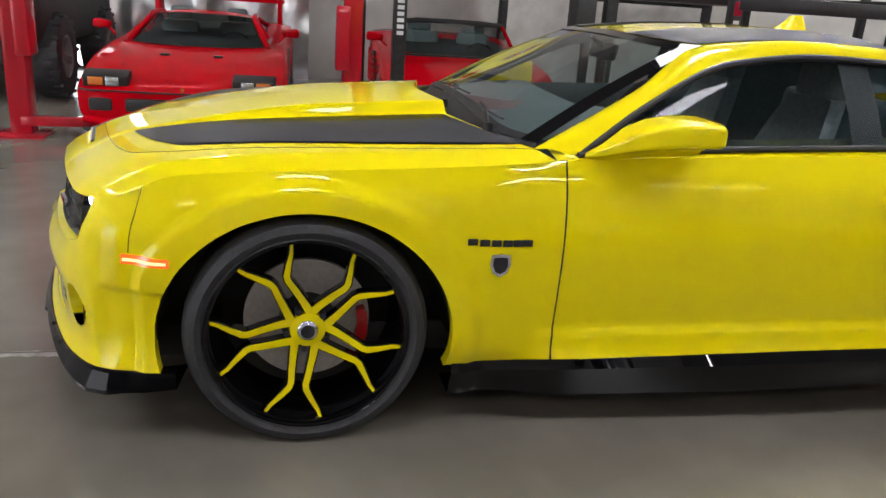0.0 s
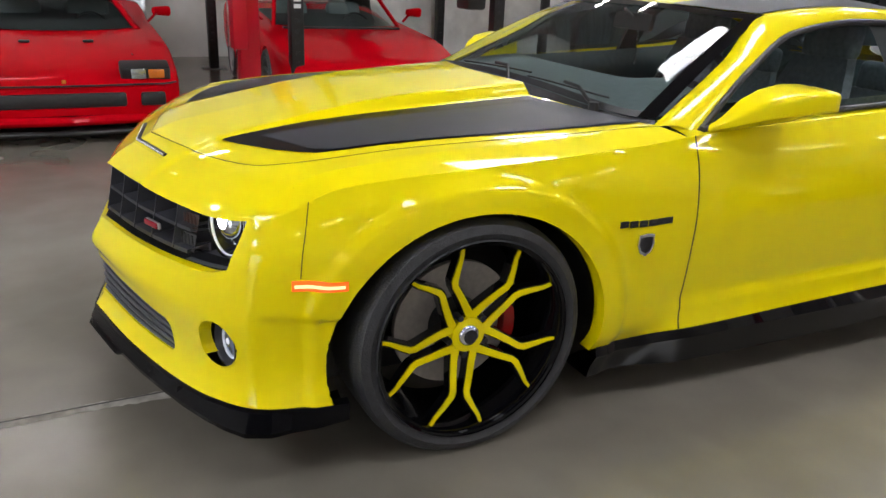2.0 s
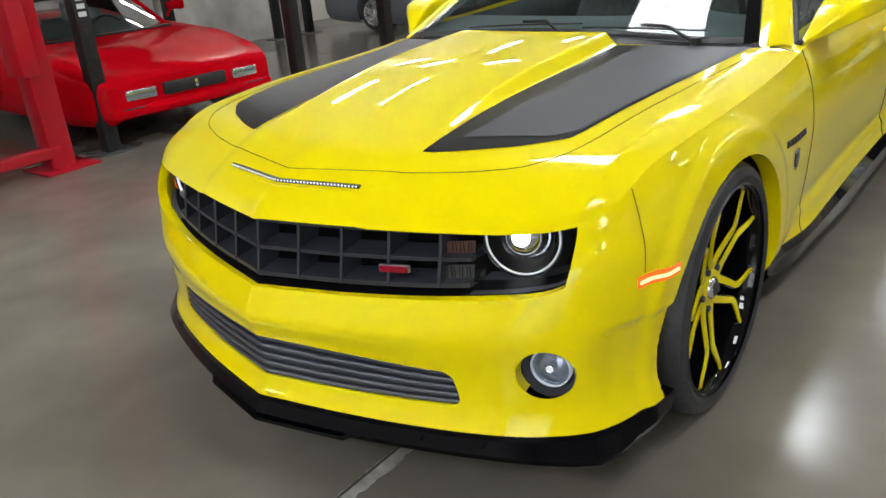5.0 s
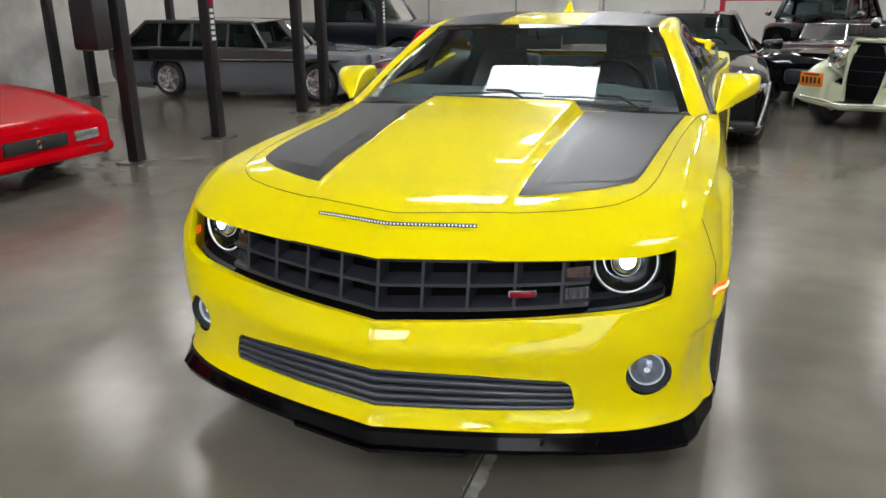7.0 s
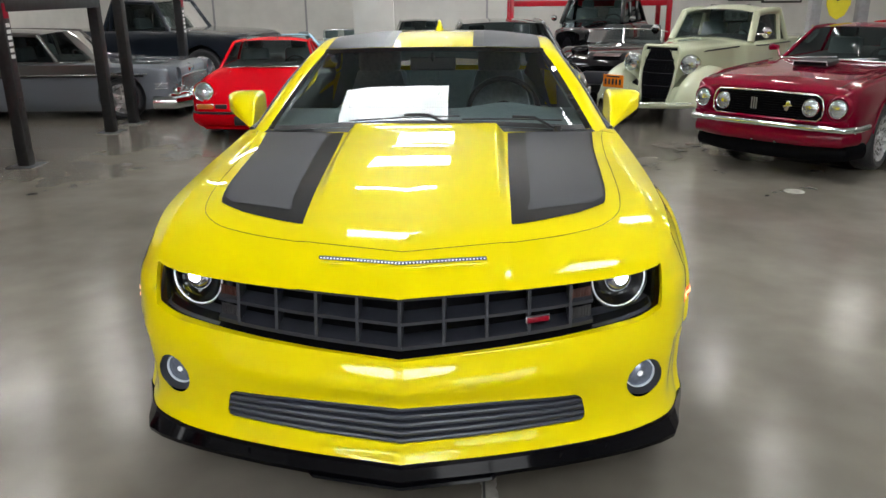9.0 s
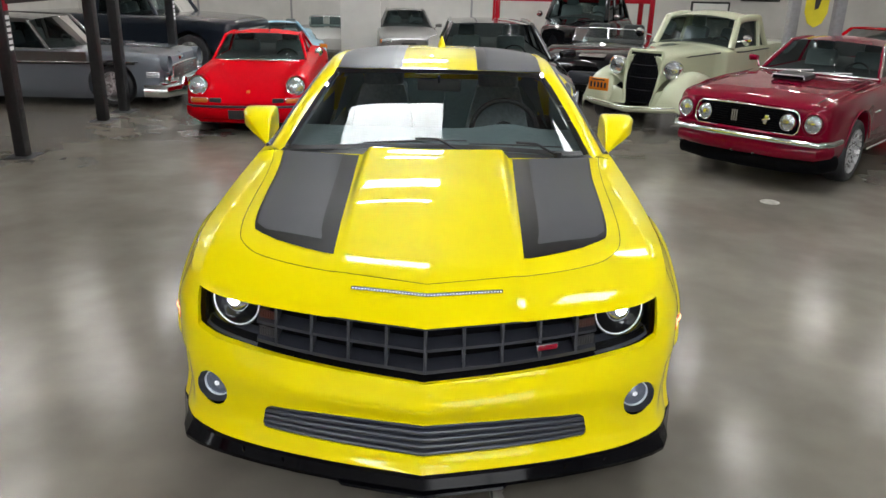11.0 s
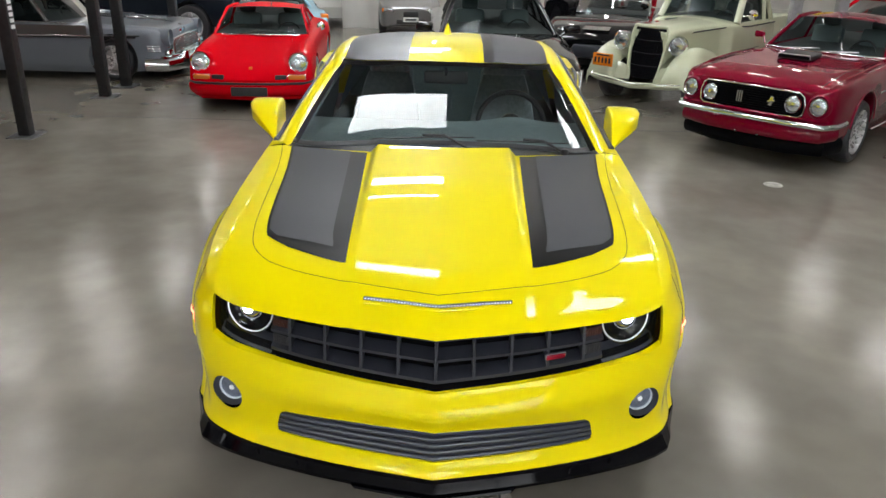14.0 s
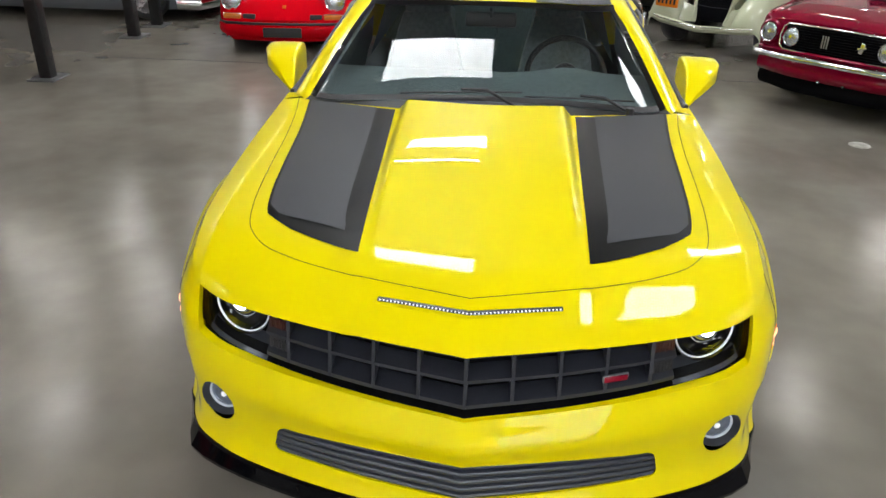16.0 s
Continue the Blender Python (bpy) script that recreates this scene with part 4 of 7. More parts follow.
# Mirrors: a hatchet-shaped housing that tapers forwards and down to the door.
HOUSING = [(0, .02), (0, .5), (.02, .88), (.12, 1), (.5, 1.0), (.88, .97), (1, .84), (1, .50), (.90, .40), (.5, .30), (.25, .15), (.12, .01)]
for side in (1, -1):
    st = [(1.80, .872, .888, .925, .942), (1.85, .876, .925, .925, .975), (1.91, .880, .985, .930, 1.030), (1.97, .884, 1.030, .938, 1.060), (2.05, .886, 1.058, .944, 1.076), (2.13, .888, 1.066, .950, 1.077), (2.155, .890, 1.066, .953, 1.074), (2.165, .896, 1.058, .962, 1.066)]
    n = 44
    hx, hz = (rows_spline([p[i] for p in HOUSING + HOUSING[:1]]) for i in (0, 1))
    bm = B()
    rings = [[bm.verts.new((side * (xi + (xo - xi) * hx(12 * k / n)), y, zb + (zt - zb) * hz(12 * k / n))) for k in range(n)] for y, xi, xo, zb, zt in st]
    for a, b in zip(rings, rings[1:]):
        for k in range(n):
            bm.faces.new((a[k], a[(k + 1) % n], b[(k + 1) % n], b[k]))
    bm.faces.new(rings[0])
    bm.faces.new(rings[-1])
    mirror = part("door_mirror", bm, YELLOW, coupe, angle=50)
    part("mirror_glass", extrude_outline(B(), [(side * (.918 + .13 * x), .972 + .088 * z) for x, z in HOUSING], Matrix.Translation((0, 2.163, 0)) @ rot("X", 90), -.006), CHROME, mirror)
    part("mirror_base", tube(B(), [(side * .862, 1.80, .918), (side * .866, 1.86, .921), (side * .872, 1.93, .926)], 0.009, 12, 0.7), BLACK_PLASTIC, mirror)

# Side lettering and shield, as plain bars and a plain shape.
for side in (1, -1):
    bars = B()
    for i in range(6):
        s = 9.60 + (10.39 - 9.60) * (i + 0.5) / 6
        p = shell(s, 3.93, side)
        q = shell(s, 4.10, side)
        box(bars, (p + q) / 2 + Vector((side * 0.002, 0, 0)), (0.006, 0.031, 0.021), 0.002)
        box(bars, (p + q) / 2 + Vector((side * 0.0045, 0.004, -0.001)), (0.004, 0.016, 0.006), 0.001)
    part("lettering", bars, DARK_METAL, coupe, "row of dark plain letter bars")
    p = shell(9.99, 3.52, side)
    outline = [(-0.030, 0.034), (0, 0.038), (0.030, 0.034), (0.033, 0.0), (0.022, -0.026), (0, -0.038), (-0.022, -0.026), (-0.033, 0.0)]
    m = Matrix.Translation(p + Vector((side * 0.001, 0, 0))) @ rot("Z", 90 * side) @ rot("X", 90)
    sh = part("shield_badge", extrude_outline(B(), outline, m, 0.005), CHROME, coupe, "small plain chrome shield badge")
    part("shield_face", extrude_outline(B(), [(x * 0.72, y * 0.72) for x, y in outline], m @ Matrix.Translation((0, 0, 0.004)), 0.003), DARK_METAL, sh)

# ---- wheels of the coupe ----


def coupe_wheel(name, turn_deg):
    """Built round local z, which points out of the car."""
    wheel = thing(name, "", "")
    part("tyre", lathe(B(), [(0.296, 0.0), (0.300, -0.006), (0.318, 0.004), (0.340, -0.006), (0.352, -0.024), (0.3565, -0.05), (0.357, -0.13), (0.3565, -0.21), (0.350, -0.24), (0.335, -0.25), (0.29, -0.245)], None, 72), RUBBER, wheel, "black low-profile tyre", 30)
    rim = part("rim", lathe(B(), [(0.297, -0.002), (0.298, -0.010), (0.292, -0.014), (0.283, -0.013), (0.279, -0.022), (0.274, -0.05), (0.27, -0.12), (0.262, -0.24)], None, 72), BLACK_GLOSS, wheel, "deep gloss black rim", 30)
    part("disc", lathe(B(), [(0.06, -0.15), (0.19, -0.15), (0.19, -0.17), (0.06, -0.17)], None, 48), DISC, wheel, "steel brake disc")
    part("hub_carrier", lathe(B(), [(0.0, -0.10), (0.07, -0.10), (0.085, -0.15)], None, 32), DARK_METAL, wheel)
    dish = spline([(0.0, -0.060), (0.06, -0.058), (0.13, -0.045), (0.20, -0.030), (0.285, -0.020)])
    star = B()
    arms = B()
    for i in range(5):
        for sgn in (1, -1):
            path = [(0.040, 0.030), (0.085, 0.029), (0.130, 0.026), (0.170, 0.022), (0.186, 0.026), (0.215, 0.047), (0.245, 0.071), (0.268, 0.083)]
            width = [0.0125, 0.0105, 0.0095, 0.009, 0.009, 0.0072, 0.0055, 0.0045]
            for bmx, dz, grow, depth in ((arms, -0.006, 0.0045, 0.032), (star, 0.0, 0.0, 0.008)):
                ring = []
                for j, (r, o) in enumerate(path):
                    a, b = path[max(j - 1, 0)], path[min(j + 1, len(path) - 1)]
                    d = Vector((b[0] - a[0], b[1] - a[1])).normalized()
                    n = Vector((-d.y, d.x)) * (width[j] + grow)
                    z = dish(r) + dz
                    q = [Vector((r + k * n.x, sgn * (o + k * n.y), 0)) for k in (-1, 1)]
                    m = rot("Z", 72 * i + turn_deg)
                    ring.append([bmx.verts.new(m @ (v + Vector((0, 0, zz)))) for v, zz in ((q[0], z), (q[1], z), (q[1], z - depth), (q[0], z - depth))])
                for a, b in zip(ring, ring[1:]):
                    for k in range(4):
                        bmx.faces.new((a[k], a[(k + 1) % 4], b[(k + 1) % 4], b[k]))
                bmx.faces.new(ring[0]), bmx.faces.new(ring[-1])
    lathe(star, [(0.030, -0.053), (0.052, -0.055), (0.056, -0.075)], None, 40)
    part("spoke_core", arms, BLACK_GLOSS, rim)
    part("spoke_star", star, YELLOW, rim, "yellow forked ten-arm spoke face")
    for i in range(5):
        m = rot("Z", 72 * i + turn_deg) @ Matrix.Translation((0.062, 0, 0))
        part("lug_nut", lathe(B(), [(0.0, -0.050), (0.008, -0.050), (0.010, -0.054), (0.010, -0.085), (0.014, -0.088)], m, 12), DARK_METAL, rim)
    cap = part("hub_cap", lathe(B(), [(0.0, -0.040), (0.02, -0.041), (0.028, -0.045), (0.031, -0.048), (0.033, -0.06)], None, 32), CHROME, rim, "chrome hub cap")
    part("cap_face", lathe(B(), [(0.0, -0.0385), (0.012, -0.0388), (0.021, -0.0395)], None, 24), DARK_METAL, cap)
    return wheel


def as_part(wheel, m, parent):
    wheel.matrix_basis = m
    wheel.parent = parent


wheel = coupe_wheel("wheel", -9)
WHEEL_X = 0.952
for i, (side, y) in enumerate(((1, ARCH_Y), (1, ARCH_Y + WHEELBASE), (-1, ARCH_Y), (-1, ARCH_Y + WHEELBASE))):
    m = Matrix.Translation((side * WHEEL_X, y, ARCH_Z + 0.012)) @ rot("Y", 90 * side) @ Matrix.Diagonal((1.05, 1.05, 1, 1))
    w = wheel if i == 0 else copy_thing(wheel, m)
    as_part(w, m, coupe)
    # Red caliper behind the spokes
    bm = B()
    ring = []
    for a in span(-22, 18, 10):
        c, w = math.radians(a), 0.017 if abs(a + 2) < 18 else 0.012
        ring.append([bm.verts.new((side * (WHEEL_X - x), y + r * math.cos(c), ARCH_Z + r * math.sin(c))) for x, r in ((0.115, 0.175 - w), (0.11, 0.175 + w), (0.17, 0.175 + w), (0.17, 0.175 - w))])
    for p, q in zip(ring, ring[1:]):
        for k in range(4):
            bm.faces.new((p[k], p[(k + 1) % 4], q[(k + 1) % 4], q[k]))
    bm.faces.new(ring[0]), bm.faces.new(ring[-1])
    part("brake_caliper", bm, RED_CALIPER, coupe, "red brake caliper")

# ---- cabin of the coupe ----
bm = B()
box(bm, (0, 2.9, 0.45), (1.5, 2.2, 0.06), 0.01)
part("cabin_floor", bm, CABIN, coupe)
part("dashboard", grid(B(), lambda u, v: Vector((0.74 * u, 1.56 + 0.16 * u * u * (1 - v) + 0.62 * v, 0.955 + 0.035 * math.sin(2.2 * v) - (0.22 * (v - 0.8) / 0.2 if v > 0.8 else 0) + 0.03 * math.exp(-((u - 0.5) / 0.2) ** 2) * smooth(0.3, 0.7, v))), span(-1, 1, 30), span(0, 1, 20)), CABIN, coupe)
for side in (1, -1):
    part("door_card", grid(B(), lambda u, v: Vector((side * (0.85 - 0.04 * v), 1.75 + 2.0 * u, 0.42 + 0.50 * v)), span(0, 1, 8), span(0, 1, 6)), CABIN, coupe)


def seat(x, y, scale=1.0):
    st = thing("seat", "", "")
    bm = B()
    box(bm, (0, 0.0, 0.10), (0.50, 0.52, 0.16), 0.05, rot("X", 6), 3)
    part("cushion", bm, SEAT, st)
    bm = B()
    rings = []
    for f in span(0, 1, 10):
        w = 0.235 - 0.10 * f * f
        z = 0.15 + 0.58 * f
        yy = 0.22 + 0.20 * f
        rings.append([bm.verts.new((w * math.copysign(abs(math.cos(t)) ** 0.6, math.cos(t)), yy + 0.075 * (1 - 0.3 * f) * math.copysign(abs(math.sin(t)) ** 0.7, math.sin(t)) - 0.04 * abs(math.cos(t)) ** 3, z)) for t in span(0, 2 * math.pi, 20)[:-1]])
    for a, b in zip(rings, rings[1:]):
        for k in range(20):
            bm.faces.new((a[k], a[(k + 1) % 20], b[(k + 1) % 20], b[k]))
    bm.faces.new(rings[0]), bm.faces.new(rings[-1])
    part("backrest", bm, SEAT, st, angle=50)
    bm = B()
    box(bm, (0, 0.42, 0.80), (0.26, 0.10, 0.18), 0.045, rot("X", -8), 3)
    part("headrest", bm, SEAT, st)
    st.matrix_basis = Matrix.Translation((x, y, 0.365)) @ Matrix.Diagonal((scale, scale, scale, 1))
    st.parent = coupe
    return st


seat(0.37, 2.55)
seat(-0.37, 2.55)
seat(0.34, 3.05, 0.78)
seat(-0.34, 3.05, 0.78)
m = Matrix.Translation((0.37, 2.16, 0.955)) @ rot("X", 62)
wheel_rim = part("steering_wheel", tube(B(), [m @ Vector((0.185 * math.cos(t), 0.185 * math.sin(t), 0)) for t in span(0, 2 * math.pi, 40)[:-1]], 0.015, 10, closed=True), BLACK_PLASTIC, coupe)
bm = lathe(B(), [(0.0, 0.02), (0.06, 0.01), (0.07, -0.02), (0.03, -0.12)], m, 24)
for a in (0, 180, 270):
    box(bm, (m @ rot("Z", a) @ Matrix.Translation((0.11, 0, -0.005))).translation, (0.13, 0.03, 0.015), 0.005, (m @ rot("Z", a)).to_3x3().to_4x4())
part("wheel_hub", bm, BLACK_PLASTIC, wheel_rim)
bm = B()
box(bm, (0, 2.18, 1.205), (0.24, 0.03, 0.07), 0.012, rot("X", -12))
rear_mirror = part("rear_view_mirror", bm, BLACK_PLASTIC, coupe)
part("mirror_stem", tube(B(), [(0, 2.18, 1.215), (0, 2.12, 1.26)], 0.008, 8), BLACK_PLASTIC, rear_mirror)

part("headliner", grid(B(), lambda u, v: roof_point(0.97 * u, 0.03 + 0.95 * v) + Vector((0, 0, -0.022)), span(-1, 1, 20), span(0, 1, 14)), CABIN, coupe)
for side in (1, -1):
    part("pillar_trim", grid(B(), lambda u, v: rail(0.12 + 6.88 * u, 0.04 + 0.94 * v, side) + Vector((-side * 0.02, 0.004, -0.022)), span(0, 1, 50), span(0, 1, 5)), CABIN, coupe)
bm = B()
for k in range(9):
    box(bm, (0.03 + 0.004 * (k % 2), 2.185, 1.165 - 0.016 * k), (0.006, 0.004, 0.010))
part("hanging_chain", bm, CHROME, coupe)
for side in (1, -1):
    def sill_trim(u, v):
        p = shell(11 + 4 * u, 6)
        return Vector((side * (p.x - 0.078 - 0.02 * math.sin(math.pi * v)), p.y, p.z + 0.042 - 0.15 * v))
    part("sill_trim", grid(B(), sill_trim, span(0, 1, 30), span(0, 1, 6)), CABIN, coupe)
    part("quarter_trim", grid(B(), lambda u, v: Vector((side * (0.73 - 0.14 * v), 3.10 + 0.85 * u, 0.80 + (0.44 - 0.26 * u) * v)), span(0, 1, 10), span(0, 1, 8)), CABIN, coupe)
part("rear_bulkhead", grid(B(), lambda u, v: Vector((0.74 * u, 3.62 + 0.34 * v, 0.50 + 0.50 * v)), span(-1, 1, 8), span(0, 1, 6)), CABIN, coupe)

# ---- the other cars: one kit for body, cabin and wheels ----
RED = paint("rosso_paint", (0.52, 0.002, 0.008), 0.35, 0.5, spec=0.0, coat_ior=1.22)
RED_DARK = paint("candy_red_paint", (0.16, 0.0006, 0.014), 0.3, spec=0.02, coat_ior=1.38)
SILVER_BLUE = paint("silver_blue_paint", (0.19, 0.208, 0.24), 0.35, metal=0.25)
GREY_METAL = paint("gunmetal_paint", (0.13, 0.125, 0.12), 0.32, metal=0.5)
BLACK_PAINT = paint("black_paint", (0.004, 0.004, 0.005), 0.25, 1.0, 0.04, coat_ior=1.4)
CREAM = paint("sage_cream_paint", (0.45, 0.47, 0.33), 0.4)
LIGHT_BLUE = paint("pale_blue_paint", (0.28, 0.52, 0.66), 0.35)
ORANGE = paint("orange_paint", (0.8, 0.22, 0.02), 0.35)
SILVER = paint("silver_paint", (0.42, 0.42, 0.41), 0.3, metal=0.5)
DULL_GREY = paint("dull_grey_paint", (0.17, 0.165, 0.16), 0.35, metal=0.3)
NAVY = paint("navy_paint", (0.010, 0.014, 0.022), 0.3)
MATT_BLACK = material("matt_black", (0.015, 0.015, 0.016), 0.55, noise_scale=40, noise_amount=0.2)
LENS = material("lamp_lens", (0.50, 0.53, 0.55), 0.10, 0.75, coat=1.0, noise_scale=160, noise_amount=0.25, bump=0.2, bump_scale=90)
LINING = material("dark_lining", (0.03, 0.034, 0.036), 0.7, noise_scale=40, noise_amount=0.2)
WHITE_PANEL = material("white_panel", (0.75, 0.75, 0.72), 0.5, noise_scale=12, noise_amount=0.04)


def body_sheet(stations, crown=0.5, tuck=0.93, round_top=0.6, ny=70, fender=False):
    """A closed-fronted body from stations of (y, half width, sill, shoulder, top)."""
    ys = [s[0] for s in stations]
    W, LO, SH, TP = (rows_spline([s[i] for s in stations], ys) for i in (1, 2, 3, 4))

    def sect(y):
        w, lo, sh, tp = W(y), LO(y), SH(y), TP(y)
        pts = [(w * tuck, lo), (w * 0.985, lo + 0.18 * (sh - lo)), (w, lo + 0.45 * (sh - lo)), (w, lo + 0.75 * (sh - lo)), (w * 0.965, sh),
               (w * 0.86, sh + (tp - sh) * 0.45), (w * round_top, sh + (tp - sh) * 0.82), (w * 0.3, tp - 0.004), (0, tp)]
        if fender:
            pts = pts[:3] + [(w * .995, lo + 0.70 * (sh - lo)), (w * .945, lo + 0.90 * (sh - lo)), (w * .77, sh), (w * .50, tp + (sh - tp) * .22), (w * .24, tp), (0, tp)]
        return [rows_spline([p[i] for p in pts]) for i in (0, 1)]
    return sect, ys, W


TOPS = {}


def car_body(parent, mat, stations, arches, name="body", ny=80, nk=36, **kw):
    sect, ys, wide = body_sheet(stations, **kw)
    rows = sorted(set(span(ys[0], ys[-1], ny) + [y for c, r in arches for y in span(c - r, c + r, 24)]))
    bm = B()
    curves = [sect(y) for y in rows]
    for side in (1, -1):
        vert = [[bm.verts.new((side * cx(k * 8 / nk), y, cz(k * 8 / nk))) for k in range(nk + 1)] for y, (cx, cz) in zip(rows, curves)]
        for a, b in zip(vert, vert[1:]):
            for k in range(nk):
                bm.faces.new((a[k], b[k], b[k + 1], a[k + 1]))
        for end in (vert[0], vert[-1]):
            mid = [bm.verts.new((0, v.co.y, v.co.z)) for v in end[:-1]] + [end[-1]]
            for k in range(nk):
                q = [end[k], end[k + 1], mid[k + 1], mid[k]]
                bm.faces.new(list(dict.fromkeys(q)))
    for c, r in arches:
        cut_ellipse(bm, c, r * 0.93, r, r, 0.35)
    edges = [e for e in bm.edges if len(e.link_faces) == 1 and e.verts[0].co.z > 0.22 and any(abs(math.hypot(e.verts[0].co.y - c, e.verts[0].co.z - r * 0.93) - r) < 0.03 for c, r in arches)]
    made = bmesh.ops.extrude_edge_only(bm, edges=edges)
    for v in made["geom"]:
        if isinstance(v, bmesh.types.BMVert):
            v.co.x *= 0.86
    body = part(name, bm, mat, parent, angle=45)
    TOPS[parent.name] = sect
    low = min(s[2] for s in stations)
    bm = B()
    y0, y1 = ys[0] + 0.25, ys[-1] - 0.25
    w = min(s[1] for s in stations[1:-1])
    box(bm, (0, (y0 + y1) / 2, low + 0.10), (w * 1.3, y1 - y0, 0.16), 0.02)
    part("underbody", bm, MATT_BLACK, parent)
    for c, r in arches:
        for side in (1, -1):
            part("wheel_well", lathe(B(), [(r * 1.0, 0.0), (r * 1.0, 0.26), (0.0, 0.26)], Matrix.Translation((side * wide(c) * 0.88, c, r * 0.93)) @ rot("Y", -90 * side), 24, 184, 88 if side < 0 else -92), MATT_BLACK, parent)
    return body, sect


def cabin(parent, mat, front, head, tail, back, glass=None, posts=(0.5,), roof_mat=None, crown=0.04, pillar=0.032, roof=True):
    """A greenhouse from four lines of (y, z, half width): foot and top of the windscreen, top and foot of the rear window."""
    glass = glass or DARK_GLASS

    def line(st, u):
        return Vector((u * st[2], st[0] + st[3] * u * u if len(st) > 3 else st[0], st[1] - crown * 0.5 * u * u))

    def screen(a, b):
        return lambda u, v: line(a, u).lerp(line(b, u), v) + Vector((0, 0, 0.02 * math.sin(math.pi * v) * (1 - u * u)))
    ws = part("windscreen", grid(B(), screen(front, head), span(-1, 1, 16), span(0, 1, 8)), CAR_GLASS if glass is DARK_GLASS else glass, parent)
    ws.visible_shadow = False
    if roof:
        rw = part("rear_window", grid(B(), screen(tail, back), span(-1, 1, 12), span(0, 1, 6)), glass, parent)
        rw.visible_shadow = False
        part("roof", grid(B(), lambda u, v: line(head, u).lerp(line(tail, u), v) + Vector((0, 0, crown * (math.sin(math.pi * v) * 0.6 + 0.25) * (1 - abs(u) ** 3))), span(-1, 1, 20), span(0, 1, 14)), roof_mat or mat, parent)
    for side in (1, -1):
        p0, p1 = line(front, side), line(head, side)
        if not roof:
            part("pillar", tube(B(), [p0, p1], pillar * 0.7, 8), mat, parent)
            continue
        p2, p3 = line(tail, side), line(back, side)
        part("pillar", tube(B(), [p0.lerp(p1, f) for f in span(0, 1, 4)] + [p1.lerp(p2, f) + Vector((0, 0, crown * 0.25 * math.sin(math.pi * f))) for f in span(0.05, 0.95, 8)] + [p2.lerp(p3, f) for f in span(0, 1, 4)], pillar, 10), mat, parent)
        for f in posts:
            a, b = p0.lerp(p3, f), p1.lerp(p2, f) if f > 0.25 else p1
            b = p1.lerp(p2, min(max((a.y - p1.y) / (p2.y - p1.y), 0), 1))
            part("door_post", tube(B(), [a, b], pillar * 0.8, 8), mat, parent)
        def side_pane(u, v):
            y = p0.y + (p3.y - p0.y) * u
            lo = p0.lerp(p3, u)
            if y < p1.y:
                hi = p0.lerp(p1, (y - p0.y) / (p1.y - p0.y))
            elif y > p2.y:
                hi = p3.lerp(p2, (p3.y - y) / max(p3.y - p2.y, 1e-3))
            else:
                hi = p1.lerp(p2, (y - p1.y) / (p2.y - p1.y))
            return lo.lerp(Vector((hi.x, y, hi.z)), v)
        sw = part("side_window", grid(B(), side_pane, span(0.01, 0.99, 16), span(0, 1, 4)), glass, parent)
        sw.visible_shadow = False
    # Dark lining over the sheet metal inside the glass.
    if parent.name in TOPS:
        def lining(u, v):
            y = front[0] + 0.03 + (back[0] - front[0] - 0.06) * v
            y += (front[3] if len(front) > 3 else 0) * u * u * (1 - v)
            cx, cz = TOPS[parent.name](y)
            ks = span(3.5, 8, 40)
            x = 0.965 * (front[2] + (back[2] - front[2]) * v) * abs(u)
            return Vector((math.copysign(x, u), y, float(np.interp(x, [cx(k) for k in ks][::-1], [cz(k) for k in ks][::-1])) + 0.007))
        part("cabin_lining", grid(B(), lining, span(-1, 1, 14), span(0, 1, 14)), LINING, parent)
    # Dark cabin inside: shelf below the glass, two seats, steering wheel.
    y0, y1, z, w = front[0] + 0.05, (back[0] if roof else back[0]) - 0.05, front[1] - 0.10, min(front[2], back[2]) * 0.93
    bm = B()
    box(bm, (0, (y0 + y1) / 2, z - 0.06), (2 * w, y1 - y0, 0.05), 0.01)
    for x in (-0.33, 0.33):
        box(bm, (x, head[0] + 0.55, z + 0.10), (0.42, 0.16, 0.42), 0.06, rot("X", -12))
        box(bm, (x, head[0] + 0.62, z + 0.38), (0.24, 0.10, 0.16), 0.04, rot("X", -12))
    part("cabin_trim", bm, CABIN, parent)
    m = Matrix.Translation((0.34, head[0] + 0.02, z + 0.06)) @ rot("X", 62)
    part("steering_wheel", tube(B(), [m @ Vector((0.17 * math.cos(t), 0.17 * math.sin(t), 0)) for t in span(0, 2 * math.pi, 24)[:-1]], 0.012, 8, closed=True), BLACK_PLASTIC, parent)


WHEELS = {}


